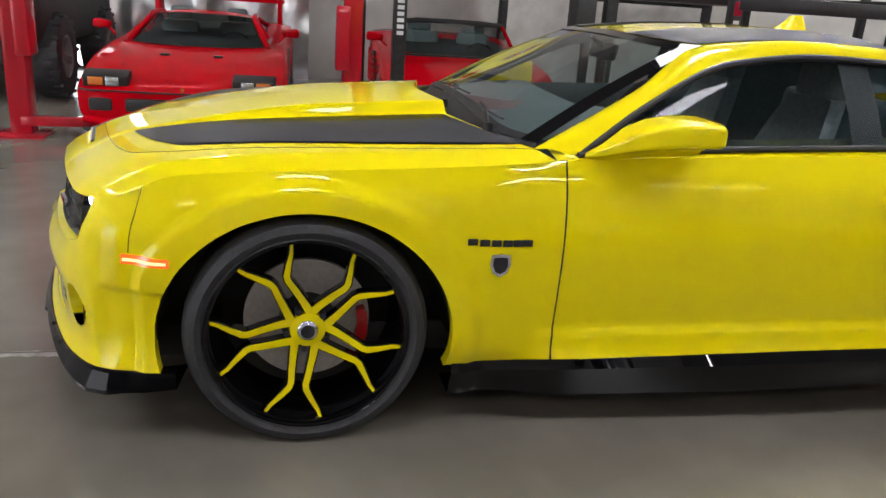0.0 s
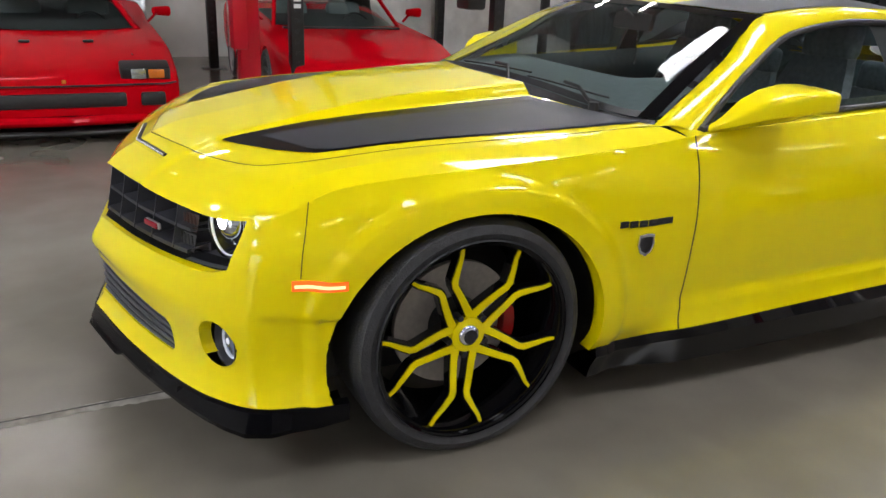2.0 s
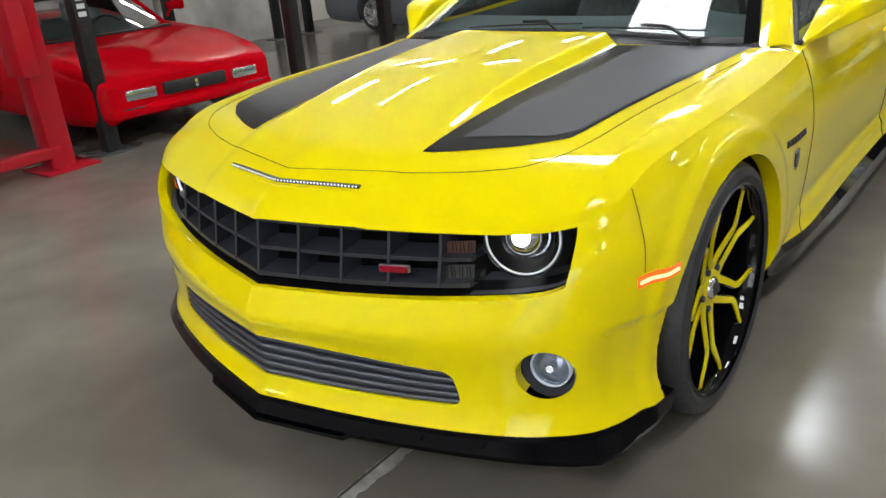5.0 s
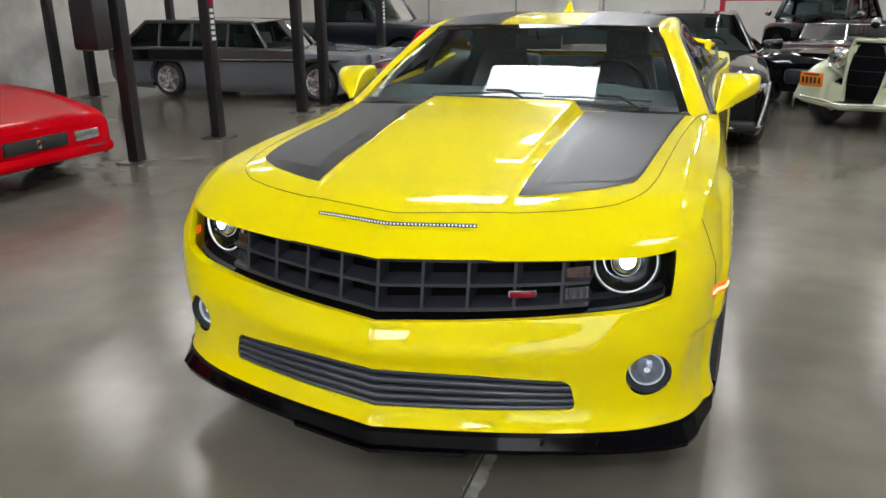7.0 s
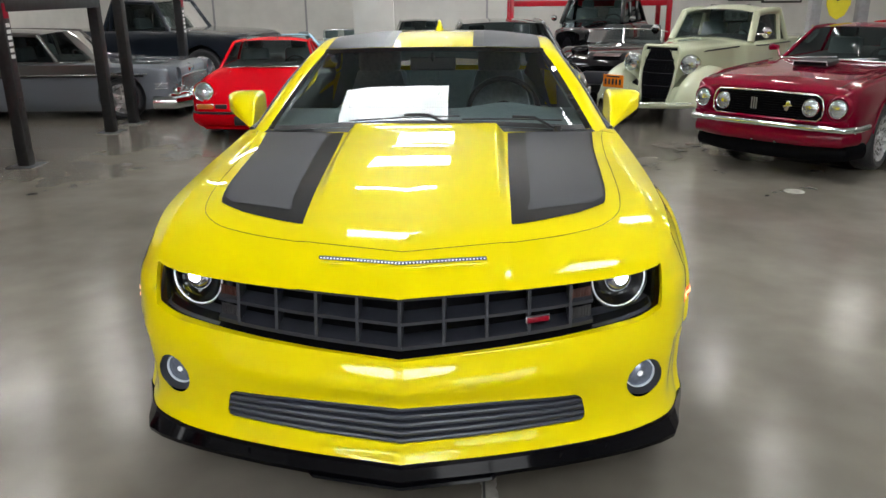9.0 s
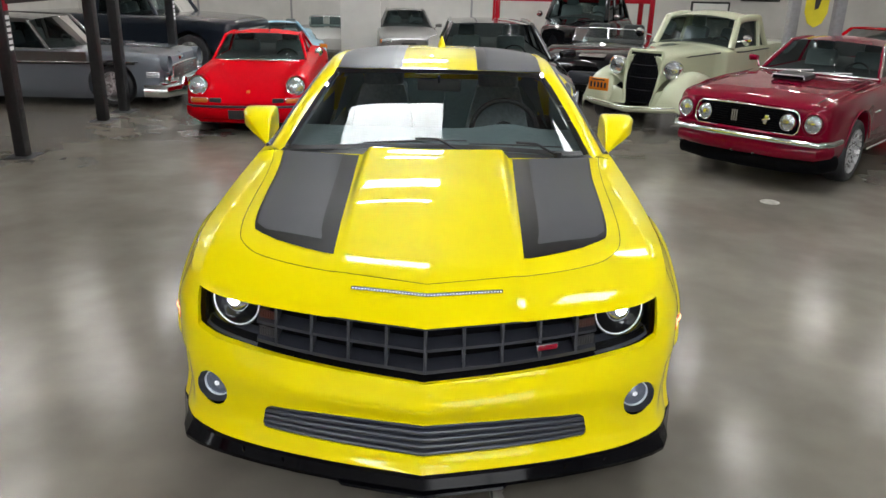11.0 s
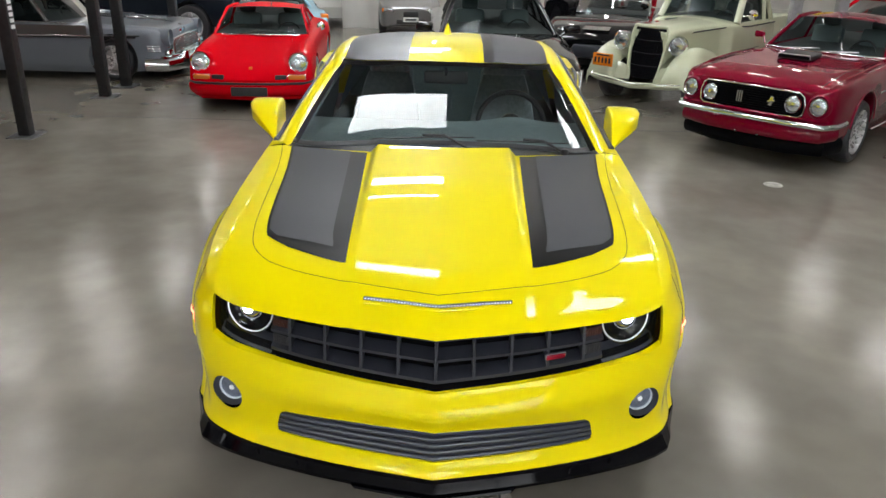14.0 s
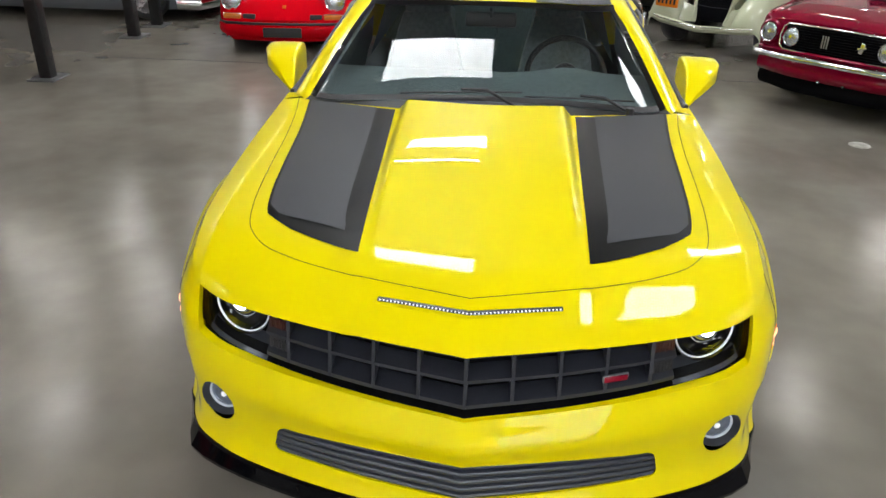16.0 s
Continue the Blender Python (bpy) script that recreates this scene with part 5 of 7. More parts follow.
def simple_wheel(r, rim, width, style, mat):
    """Tyre, rim and spokes round local z, which points outwards."""
    key = (r, rim, width, style, mat.name)
    if key in WHEELS:
        return copy_thing(WHEELS[key], Matrix())
    w = thing("wheel", "", "")
    part("tyre", lathe(B(), [(rim, -0.01), (rim + 0.01, 0.0), ((r + rim) / 2, 0.012), (r - 0.02, 0.0), (r - 0.003, -0.03), (r, -width / 2), (r - 0.003, 0.03 - width), (r - 0.02, -width), (rim, -width)], None, 44), RUBBER, w, angle=30)
    rm = part("rim", lathe(B(), [(rim + 0.004, 0.002), (rim - 0.004, 0.005), (rim - 0.012, -0.004), (rim - 0.02, -0.05), (rim - 0.03, -width + 0.02), (0.05, -width + 0.02)], None, 40), mat if style != "steel" else CHROME, w, angle=30)
    sp = B()
    n = {"five": 5, "star": 5, "ten": 10, "mesh": 16, "steel": 0, "dish": 0}[style]
    for i in range(n):
        m = rot("Z", 360 / n * i)
        a0, a1 = ((0.16, 0.12) if n == 5 else (0.09, 0.05) if n == 10 else (0.03, 0.03))
        pts = [(0.04, a0 * rim), (rim * 0.5, a1 * rim * 1.1), (rim - 0.012, a1 * rim * (1.7 if style == "star" else 1.2))]
        ring = []
        for rr, h in pts:
            z = -0.035 + 0.03 * (rr / rim) ** 2
            ring.append([sp.verts.new(m @ Vector(q)) for q in ((rr, -h, z), (rr, h, z), (rr, h, z - 0.03), (rr, -h, z - 0.03))])
        for a, b in zip(ring, ring[1:]):
            for k in range(4):
                sp.faces.new((a[k], a[(k + 1) % 4], b[(k + 1) % 4], b[k]))
    lathe(sp, [(0.0, -0.012), (0.03, -0.014), (0.05, -0.03), (0.055, -0.06)] if n else [(0.0, 0.01), (0.05, 0.008), (rim * 0.5, -0.012), (rim * 0.7, -0.03), (rim - 0.012, -0.01)], None, 32)
    part("spokes", sp, mat, rm)
    part("brake_disc", lathe(B(), [(0.03, -0.09), (rim * 0.75, -0.09), (rim * 0.75, -0.10), (0.03, -0.10)], None, 32), STEEL, w)
    WHEELS[key] = w
    return w


def put_wheels(car, axles, track, r, rim, width, style, mat):
    """Four wheels; track is the half distance of the outer faces."""
    for y, tr in zip(axles, track if isinstance(track, tuple) else (track, track)):
        for side in (1, -1):
            w = simple_wheel(r, rim, width, style, mat)
            as_part(w, Matrix.Translation((side * tr, y, r)) @ rot("Y", 90 * side), car)


def round_lamp(car, x, y, z, r, facing=(0, -1, 0.05), rim=None, name="headlamp", lens=None):
    m = Matrix.Translation((x, y, z)) @ Vector(facing).to_track_quat("Z", "Y").to_matrix().to_4x4()
    lamp = part(name, lathe(B(), [(r * 1.12, -0.05), (r * 1.14, 0.0), (r * 1.06, 0.012), (r * 0.97, 0.006)], m, 32), rim or CHROME, car)
    part("lens", lathe(B(), [(0.0, 0.022), (r * 0.5, 0.018), (r * 0.85, 0.008), (r, 0.0)], m, 28), lens or LENS, lamp)
    part("reflector", lathe(B(), [(0.0, 0.024), (r * 0.22, 0.022), (r * 0.26, 0.012)], m, 20), CHROME, lamp)
    return lamp


def side_mirror(car, x, y, z, mat, s=1.0):
    for side in (1, -1):
        bm = box(B(), (side * x, y, z), (0.19 * s, 0.10 * s, 0.11 * s), 0.035 * s, rot("Z", side * 10), 3)
        for v in bm.verts:
            f = (side * v.co.x - x) / (0.19 * s) + 0.5
            v.co.z = z + (v.co.z - z) * (0.7 + 0.3 * min(max(f, 0), 1))
        ob = part("door_mirror", bm, mat, car, angle=45)
        part("mirror_stem", tube(B(), [(side * (x - 0.06), y, z - 0.03), (side * (x - 0.14 * s), y - 0.03, z - 0.10)], 0.014, 8), mat, ob)


def bar(car, name, pts, r, mat, flat=1.0, label=""):
    return part(name, tube(B(), pts, r, 10, flat), mat, car, label)


def block(car, name, c, size, mat, bevel=0.01, turn=None, label=""):
    return part(name, box(B(), c, size, min(bevel, min(size) * 0.45), turn), mat, car, label)


def place(name, label, category, x, y, deg, scale=0.88, group=""):
    """A car whose nose stands at (x, y); 0 degrees faces the hall's south, 90 its east."""
    car = thing(name, label, category, group)
    car.matrix_basis = Matrix.Translation((x, y, 0)) @ rot("Z", deg) @ Matrix.Diagonal((scale, scale, scale, 1))
    return car


# ---- red mid-engined wedge between the red lift posts ----
car = place("supercar", "red wedge-nosed supercar with dark lamps between red lift posts", "car", -3.80, 0.0, 89, 0.92)
body, _ = car_body(car, RED, [(0, .80, .22, .44, .46), (.06, .90, .20, .48, .50), (.35, .955, .18, .56, .60), (.8, .97, .18, .68, .71), (1.2, .96, .20, .74, .77), (1.6, .95, .20, .78, .82), (2.4, .95, .20, .82, .86), (3.2, .98, .20, .88, .92), (3.9, .98, .22, .92, .96), (4.36, .90, .30, .92, .94)], [(1.0, .34), (3.45, .36)], round_top=0.75)
cabin(car, RED, (1.28, .80, .74, .18), (2.0, 1.10, .56, .1), (2.7, 1.10, .54), (3.6, .94, .66), posts=(0.42,))
put_wheels(car, (1.0, 3.45), .965, .315, .235, .24, "star", STEEL)
bar(car, "lip", [(-.86, .10, .10), (-.70, -.05, .095), (0, -.10, .095), (.70, -.05, .095), (.86, .10, .10), (.93, .45, .12)], .035, MATT_BLACK, 0.6)
bar(car, "bumper_line", [(-.90, .06, .475), (-.80, -.005, .47), (0, -.02, .465), (.80, -.005, .47), (.90, .06, .475)], .008, MATT_BLACK)
block(car, "air_intake", (0, .01, .345), (.98, .06, .125), MATT_BLACK, .03)
bar(car, "chin", [(-.84, .04, .20), (-.7, -.03, .19), (0, -.06, .185), (.7, -.03, .19), (.84, .04, .20)], .055, RED, 0.7)
for side in (1, -1):
    block(car, "brake_duct", (side * .70, .005, .345), (.20, .05, .115), MATT_BLACK, .02)
    lamp = block(car, "lamp_pocket", (side * .66, .165, .56), (.40, .20, .125), MATT_BLACK, .02, rot("X", 14))
    block(lamp, "amber_lens", (side * .745, .06, .545), (.13, .02, .075), AMBER, .008)
    block(lamp, "clear_lens", (side * .60, .055, .545), (.12, .02, .085), LENS, .008)
    block(car, "hood_duct", (side * .26, .90, .735), (.09, .06, .02), MATT_BLACK, .008)
    for k in range(4):
        bar(car, "fender_line", [(side * .60, .50 + .02 * k, .655), (side * .60, .52 + .02 * k, .656)], .004, MATT_BLACK)
side_mirror(car, .98, 1.50, .97, RED, .95)
block(car, "nose_badge", (0.02, -.012, .50), (.035, .012, .035), AMBER, .006)
# Rear wing
for side in (1, -1):
    block(car, "wing_post", (side * .80, 4.0, 1.08), (.06, .40, .32), RED, .02)
block(car, "wing", (0, 4.02, 1.24), (1.72, .38, .05), RED, .02)

# ---- red open roadster under the black lift ----
car = place("open_roadster", "red open two-seat sports car under a black lift", "car", -3.86, 2.60, 86, 0.94)
body, _ = car_body(car, RED, [(0, .70, .26, .50, .54), (.05, .80, .22, .53, .57), (.4, .92, .20, .62, .65), (.9, .93, .18, .72, .745), (1.35, .92, .18, .76, .79), (1.9, .92, .18, .80, .83), (2.8, .95, .18, .86, .89), (3.4, .95, .20, .90, .94), (4.0, .93, .24, .90, .94), (4.23, .86, .32, .86, .90)], [(.93, .335), (3.38, .345)], round_top=0.75)
cabin(car, RED, (1.42, .80, .72, .14), (2.0, 1.14, .60, .08), (2.6, 1.14, .58), (2.9, .86, .7), posts=(), roof=False)
bar(car, "windscreen_frame", [(-.60, 2.09, 1.13), (-.3, 2.03, 1.15), (.3, 2.03, 1.15), (.60, 2.09, 1.13)], .03, MATT_BLACK)
put_wheels(car, (.93, 3.38), .93, .315, .23, .22, "star", STEEL)
block(car, "grille", (0, .0, .43), (.60, .05, .105), MATT_BLACK, .015)
block(car, "grille_badge", (0, -.03, .43), (.035, .02, .07), CHROME, .012)
block(car, "lower_bumper", (0, .05, .30), (1.56, .16, .10), RED, .04)
for side in (1, -1):
    block(car, "signal_lamp", (side * .50, .005, .43), (.26, .05, .085), LENS, .012, rot("Z", side * 4))
    block(car, "brake_duct", (side * .58, -.005, .315), (.20, .04, .045), MATT_BLACK, .012)
    for k in range(5):
        bar(car, "side_strake", [(side * .955, 1.75, .40 + .075 * k), (side * .985, 2.4, .41 + .075 * k), (side * .965, 2.95, .43 + .075 * k)], .018, RED, 0.6)
    block(car, "intake", (side * .925, 2.5, .57), (.03, .85, .36), MATT_BLACK, .01)
side_mirror(car, .95, 1.72, .95, RED, 1.0)
block(car, "cowl", (0, 1.38, .795), (1.3, .10, .02), MATT_BLACK, .008)
for x in (-.35, .35):
    block(car, "headrest", (x, 2.75, 1.0), (.30, .12, .26), CABIN, .04)

# ---- silver two-tone station wagon, lowered ----
car = place("station_wagon", "silver-blue and dark grey lowered fifties station wagon with chrome trim", "car", -3.62, 8.70, 90, 0.84)
body, _ = car_body(car, SILVER_BLUE, [(.02, .76, .30, .68, .74), (.10, .90, .24, .74, .79), (.30, .94, .17, .765, .815), (.8, .95, .13, .775, .83), (1.4, .95, .12, .79, .85), (2.0, .95, .12, .82, .86), (3.0, .95, .12, .82, .86), (4.2, .95, .14, .82, .86), (4.9, .93, .20, .80, .84), (5.03, .86, .26, .76, .80)], [(.80, .37), (3.75, .37)], round_top=0.80)
cabin(car, GREY_METAL, (1.52, .85, .82, .26), (1.98, 1.27, .68, .12), (4.30, 1.29, .66), (4.85, .85, .78), posts=(.26, .50, .72), roof_mat=BLACK_PAINT, pillar=.032)
put_wheels(car, (.80, 3.75), .93, .315, .22, .20, "five", POLISHED)
for side in (1, -1):
    part("upper_panel", grid(B(), lambda u, v: Vector((side * (.953 + .006 * (1 - abs(2 * v - 1))), 1.15 + 3.8 * u, .64 + .185 * v - .02 * u)), span(0, 1, 20), span(0, 1, 3)), GREY_METAL, car)
    part("rear_panel", grid(B(), lambda u, v: Vector((side * .962, 2.95 + 1.9 * u - .12 * v * (1 - u), .655 + .175 * v - .02 * u)), span(0, 1, 12), span(0, 1, 3)), BLACK_PAINT, car)
    bar(car, "trim_line", [(side * .958, .42, .665), (side * .967, 1.5, .655), (side * .967, 3.2, .64), (side * .962, 4.8, .62)], .015, MATT_BLACK)
    bar(car, "trim_chrome", [(side * .952, .36, .690), (side * .962, .9, .682), (side * .969, 1.5, .678), (side * .969, 2.6, .662)], .009, CHROME)
    bar(car, "belt_chrome", [(side * .90, 1.45, .845), (side * .92, 2.2, .86), (side * .92, 4.2, .86)], .010, CHROME)
    bar(car, "screen_chrome", [(side * .835, 1.78, .86), (side * .70, 2.10, 1.25)], .022, CHROME)
    lamp = round_lamp(car, side * .735, .04, .655, .10)
    part("lamp_hood", lathe(B(), [(.118, -.06), (.128, .0), (.122, .10), (.10, .26)], Matrix.Translation((side * .735, .02, .660)) @ rot("X", -90), 28), SILVER_BLUE, lamp)
    block(car, "signal_pod", (side * .74, .0, .42), (.26, .10, .13), CHROME, .05)
    for k in range(3):
        bar(car, "fender_louvre", [(side * .70, .0, .47 + .035 * k), (side * .90, .10, .47 + .035 * k), (side * .945, .26, .47 + .035 * k)], .008, CHROME)
bar(car, "bumper", [(-.97, .30, .27), (-.93, .0, .26), (-.55, -.10, .25), (0, -.12, .25), (.55, -.10, .25), (.93, .0, .26), (.97, .30, .27)], .085, CHROME, 1.15)
bar(car, "bumper_blade", [(-.93, .06, .37), (-.55, -.08, .365), (.55, -.08, .365), (.93, .06, .37)], .03, CHROME)
for x in (-.46, .46):
    part("bumper_guard", lathe(B(), [(.0, -.16), (.05, -.15), (.075, -.10), (.085, .0), (.075, .08), (.05, .12), (0, .13)], Matrix.Translation((x, -.13, .31)), 20), CHROME, car)
g = block(car, "grille", (0, .0, .50), (1.18, .05, .22), MATT_BLACK, .02)
for k in range(6):
    block(g, "grille_rung", (0, -.032, .41 + .036 * k), (1.16, .012, .008), CHROME, .003)
for k in range(20):
    block(g, "grille_slat", (-.57 + .06 * k, -.030, .50), (.008, .012, .20), CHROME, .003)
bar(g, "grille_rim", [(-.60, -.02, .40), (-.60, -.02, .61), (0, -.04, .63), (.60, -.02, .61), (.60, -.02, .40), (0, -.04, .385), (-.60, -.02, .40)], .016, CHROME)
bar(car, "hood_trim", [(0, .04, .755), (0, .3, .82), (0, .9, .86)], .018, CHROME)
block(car, "hood_emblem", (0, .03, .685), (.26, .03, .07), CHROME, .02)

# ---- red rear-engined coupe with round lamps ----
car = place("classic_coupe", "bright red small classic coupe with round headlamps and black bumper strip", "car", -2.17, 6.40, 5, 0.85)
body, _ = car_body(car, RED, [(-.06, .50, .32, .42, .415), (-.02, .67, .26, .47, .455), (.05, .745, .21, .56, .50), (.14, .785, .18, .665, .545), (.3, .80, .17, .735, .605), (.55, .805, .17, .785, .675), (.85, .805, .17, .81, .745), (1.15, .80, .20, .825, .815), (1.5, .80, .22, .835, .85), (2.6, .81, .22, .85, .86), (3.3, .83, .22, .84, .86), (3.9, .80, .26, .70, .74), (4.16, .68, .32, .56, .58)], [(.86, .33), (3.13, .335)], fender=True)
cabin(car, RED, (1.12, .825, .67, .16), (1.66, 1.155, .54, .08), (2.45, 1.15, .50), (3.45, .84, .56), posts=(.45,), pillar=.022, crown=.05)
put_wheels(car, (.86, 3.13), .80, .305, .20, .19, "five", STEEL)
for side in (1, -1):
    part("lamp_tunnel", lathe(B(), [(.128, -.02), (.136, .06), (.134, .22), (.10, .50), (.04, .8)], Matrix.Translation((side * .622, .075, .635)) @ rot("X", -96), 32), RED, car)
    round_lamp(car, side * .622, .062, .633, .112, (side * .04, -1, .22))
    lens = block(car, "signal_lamp", (side * .60, .0, .455), (.22, .07, .062), AMBER, .018, rot("Z", side * 10))
    block(lens, "signal_rim", (side * .60, .008, .455), (.236, .06, .076), CHROME, .018, rot("Z", side * 10))
    block(car, "horn_grille", (side * .40, -.028, .452), (.15, .05, .062), MATT_BLACK, .012, rot("Z", side * 5))
    bar(car, "window_chrome", [(side * .665, 1.28, .81), (side * .535, 1.75, 1.135), (side * .51, 2.4, 1.13), (side * .55, 3.2, .90)], .010, CHROME)
    bar(car, "wiper", [(side * .12 - .16, 1.10, .85), (side * .12 + .22, 1.20, .885)], .007, MATT_BLACK)
bar(car, "bumper_strip", [(-.80, .34, .385), (-.775, .10, .382), (-.68, -.02, .38), (-.35, -.085, .38), (0, -.10, .38), (.35, -.085, .38), (.68, -.02, .38), (.775, .10, .382), (.80, .34, .385)], .016, MATT_BLACK)
bar(car, "bumper", [(-.785, .34, .32), (-.76, .11, .31), (-.665, .0, .305), (-.35, -.062, .30), (0, -.076, .30), (.35, -.062, .30), (.665, .0, .305), (.76, .11, .31), (.785, .34, .32)], .042, RED, 1.9)
bar(car, "chin", [(-.74, .26, .20), (-.62, .06, .19), (0, -.02, .185), (.62, .06, .19), (.74, .26, .20)], .030, RED, 1.0)
block(car, "plate_holder", (0, -.125, .285), (.46, .02, .115), MATT_BLACK, .006)
block(car, "hood_badge", (0, .12, .545), (.045, .05, .012), AMBER, .005, rot("X", 34))
bar(car, "hood_seam", [(-.50, .10, .525), (-.47, .5, .695), (-.46, 1.02, .80)], .004, MATT_BLACK)
bar(car, "hood_seam", [(.50, .10, .525), (.47, .5, .695), (.46, 1.02, .80)], .004, MATT_BLACK)
bar(car, "screen_trim", [(-.655, 1.26, .81), (-.3, 1.11, .84), (.3, 1.11, .84), (.655, 1.26, .81)], .010, CHROME)
bar(car, "aerial", [(.1, 1.72, 1.17), (.1, 1.76, 1.24)], .006, MATT_BLACK)
part("door_mirror", lathe(B(), [(0, -.03), (.04, -.025), (.06, 0), (.055, .012), (0, .014)], Matrix.Translation((.83, 1.42, .93)) @ rot("X", -90), 20), CHROME, car)

# ---- black luxury sedan behind the coupe ----
car = place("luxury_sedan", "glossy black modern sedan with a chrome-slatted shield grille", "car", 0.62, 5.60, 2, 0.85)
body, _ = car_body(car, BLACK_PAINT, [(0, .68, .26, .70, .76), (.06, .80, .22, .74, .80), (.35, .89, .20, .82, .88), (.9, .915, .20, .88, .95), (1.5, .915, .20, .93, 1.0), (2.5, .915, .22, .96, 1.01), (3.7, .92, .22, .99, 1.03), (4.6, .90, .26, 1.0, 1.06), (4.95, .80, .34, .96, 1.02)], [(.92, .38), (3.83, .38)], round_top=0.66)
cabin(car, BLACK_PAINT, (1.50, .99, .78, .18), (2.25, 1.40, .58, .12), (3.35, 1.41, .56), (4.25, 1.03, .68), posts=(.32, .60), pillar=.034)
put_wheels(car, (.92, 3.83), .90, .345, .25, .24, "ten", STEEL)
g = block(car, "grille", (0, -.02, .58), (.94, .06, .30), CHROME, .04)
for k in range(6):
    block(g, "grille_slat", (0, -.055, .47 + .044 * k), (.86, .02, .020), MATT_BLACK, .004)
for side in (1, -1):
    lamp = block(car, "headlamp", (side * .71, .13, .70), (.26, .20, .13), LENS, .04, rot("Z", side * 34))
    round_lamp(lamp, side * .70, .03, .70, .045, (side * .3, -1, 0), name="projector")
    bar(lamp, "light_blade", [(side * .86, .12, .78), (side * .83, .04, .55), (side * .78, .0, .34)], .018, LENS)
    block(car, "fog_intake", (side * .58, -.01, .33), (.34, .06, .10), MATT_BLACK, .02)
    bar(car, "lower_chrome", [(side * .44, -.05, .30), (side * .80, .03, .32)], .012, CHROME)
side_mirror(car, 1.0, 1.72, 1.06, BLACK_PAINT, 1.2)
block(car, "lower_intake", (0, -.01, .32), (.7, .06, .10), MATT_BLACK, .02)

# ---- pale green-cream prewar pickup ----
car = place("vintage_pickup", "pale sage-cream thirties pickup truck with a tall dark grille", "pickup", 2.20, 7.10, -41, 0.86)
body, _ = car_body(car, CREAM, [(.30, .29, .50, .96, 1.05), (.40, .34, .46, .99, 1.08), (.9, .43, .46, 1.03, 1.11), (1.5, .54, .46, 1.04, 1.12), (1.62, .70, .46, 1.04, 1.13), (2.2, .76, .46, 1.04, 1.14), (3.05, .76, .46, 1.04, 1.12), (3.1, .70, .5, 1.0, 1.05)], [], name="engine_cabin", round_top=0.5)
cabin(car, CREAM, (1.72, 1.11, .66, .04), (1.98, 1.50, .60, .03), (2.80, 1.52, .60), (3.02, 1.1, .68), posts=(.78,), pillar=.055, crown=.08)
for side in (1, -1):
    # Sweeping front fender, rolled down over the wheel and joined to the engine cover by an inner skirt
    path = [(.60, -.03, .40), (.61, -.01, .50), (.62, .08, .65), (.63, .28, .79), (.64, .56, .845), (.65, .88, .79), (.66, 1.20, .62), (.68, 1.5, .46), (.72, 1.9, .42), (.74, 2.4, .41)]
    cx, cy, cz = (rows_spline([p[i] for p in path]) for i in range(3))

    def fender(u, v):
        a = (v - .42) * 3.3
        wide = .235 * (1 - .25 * smooth(6.4, 8, u))
        drop = .235 * (1 - .75 * smooth(6.0, 7.6, u)) * (1 - .5 * (1 - smooth(0, 1.6, u)))
        return Vector((side * (cx(u) + wide * math.sin(max(min(a, 1.57), -1.57))), cy(u) + .05 * (1 - math.cos(a)) * (1 - smooth(1, 3, u)), cz(u) - drop * (1 - math.cos(a))))
    part("front_fender", grid(B(), fender, span(0, 9, 60), span(0, 1, 18)), CREAM, car)
    part("inner_skirt", grid(B(), lambda u, v: Vector((side * (.26 + .28 * v + .10 * u), .28 + 1.2 * u - .12 * v, .50 + .26 * math.sin(1.4 * v + .25) * (1 - .3 * u))), span(0, 1, 14), span(0, 1, 8)), CREAM, car)
    part("apron", grid(B(), lambda u, v: Vector((side * (.20 + .34 * u), .20 + .06 * v - .14 * u, .36 + .16 * v + .12 * u * v)), span(0, 1, 8), span(0, 1, 6)), CREAM, car)
    path2 = [(.72, 3.35, .46), (.74, 3.5, .72), (.74, 3.8, .86), (.74, 4.1, .76), (.72, 4.3, .46)]
    rx, ry, rz = (rows_spline([p[i] for p in path2]) for i in range(3))
    part("rear_fender", grid(B(), lambda u, v: Vector((side * (rx(u) + .16 * math.sin((v - .5) * 2.6)), ry(u), rz(u) - .14 * (1 - math.cos((v - .5) * 2.6)))), span(0, 4, 30), span(0, 1, 10)), CREAM, car)
    lamp = round_lamp(car, side * .46, .30, .86, .115, (side * .04, -1, .03))
    part("lamp_shell", lathe(B(), [(.128, .02), (.12, .10), (.08, .20), (.0, .25)], Matrix.Translation((side * .46, .31, .86)) @ rot("X", -90), 28), CHROME, lamp)
    bar(car, "hood_line", [(side * .30, .42, .95), (side * .42, .9, 1.00), (side * .60, 1.6, 1.03), (side * .775, 2.0, 1.03), (side * .775, 3.0, 1.03)], .010, MATT_BLACK)
    bar(car, "hood_vent", [(side * .36, .75, .84), (side * .46, 1.35, .90)], .022, CREAM)
    bar(car, "cab_mirror_arm", [(side * .74, 1.78, 1.18), (side * .90, 1.72, 1.22)], .010, CHROME)
    part("cab_mirror", lathe(B(), [(0, .012), (.07, .008), (.075, -.01), (.0, -.03)], Matrix.Translation((side * .92, 1.70, 1.22)) @ rot("X", -90), 20), CHROME, car)
def shield(u, v, o=0.0):
    w = .275 * (1 - .20 * (1 - v) ** 2) * (1 - .10 * v ** 10)
    return Vector(((w + o) * u, .15 + .08 * u * u + .13 * v - o, .40 + .67 * v))


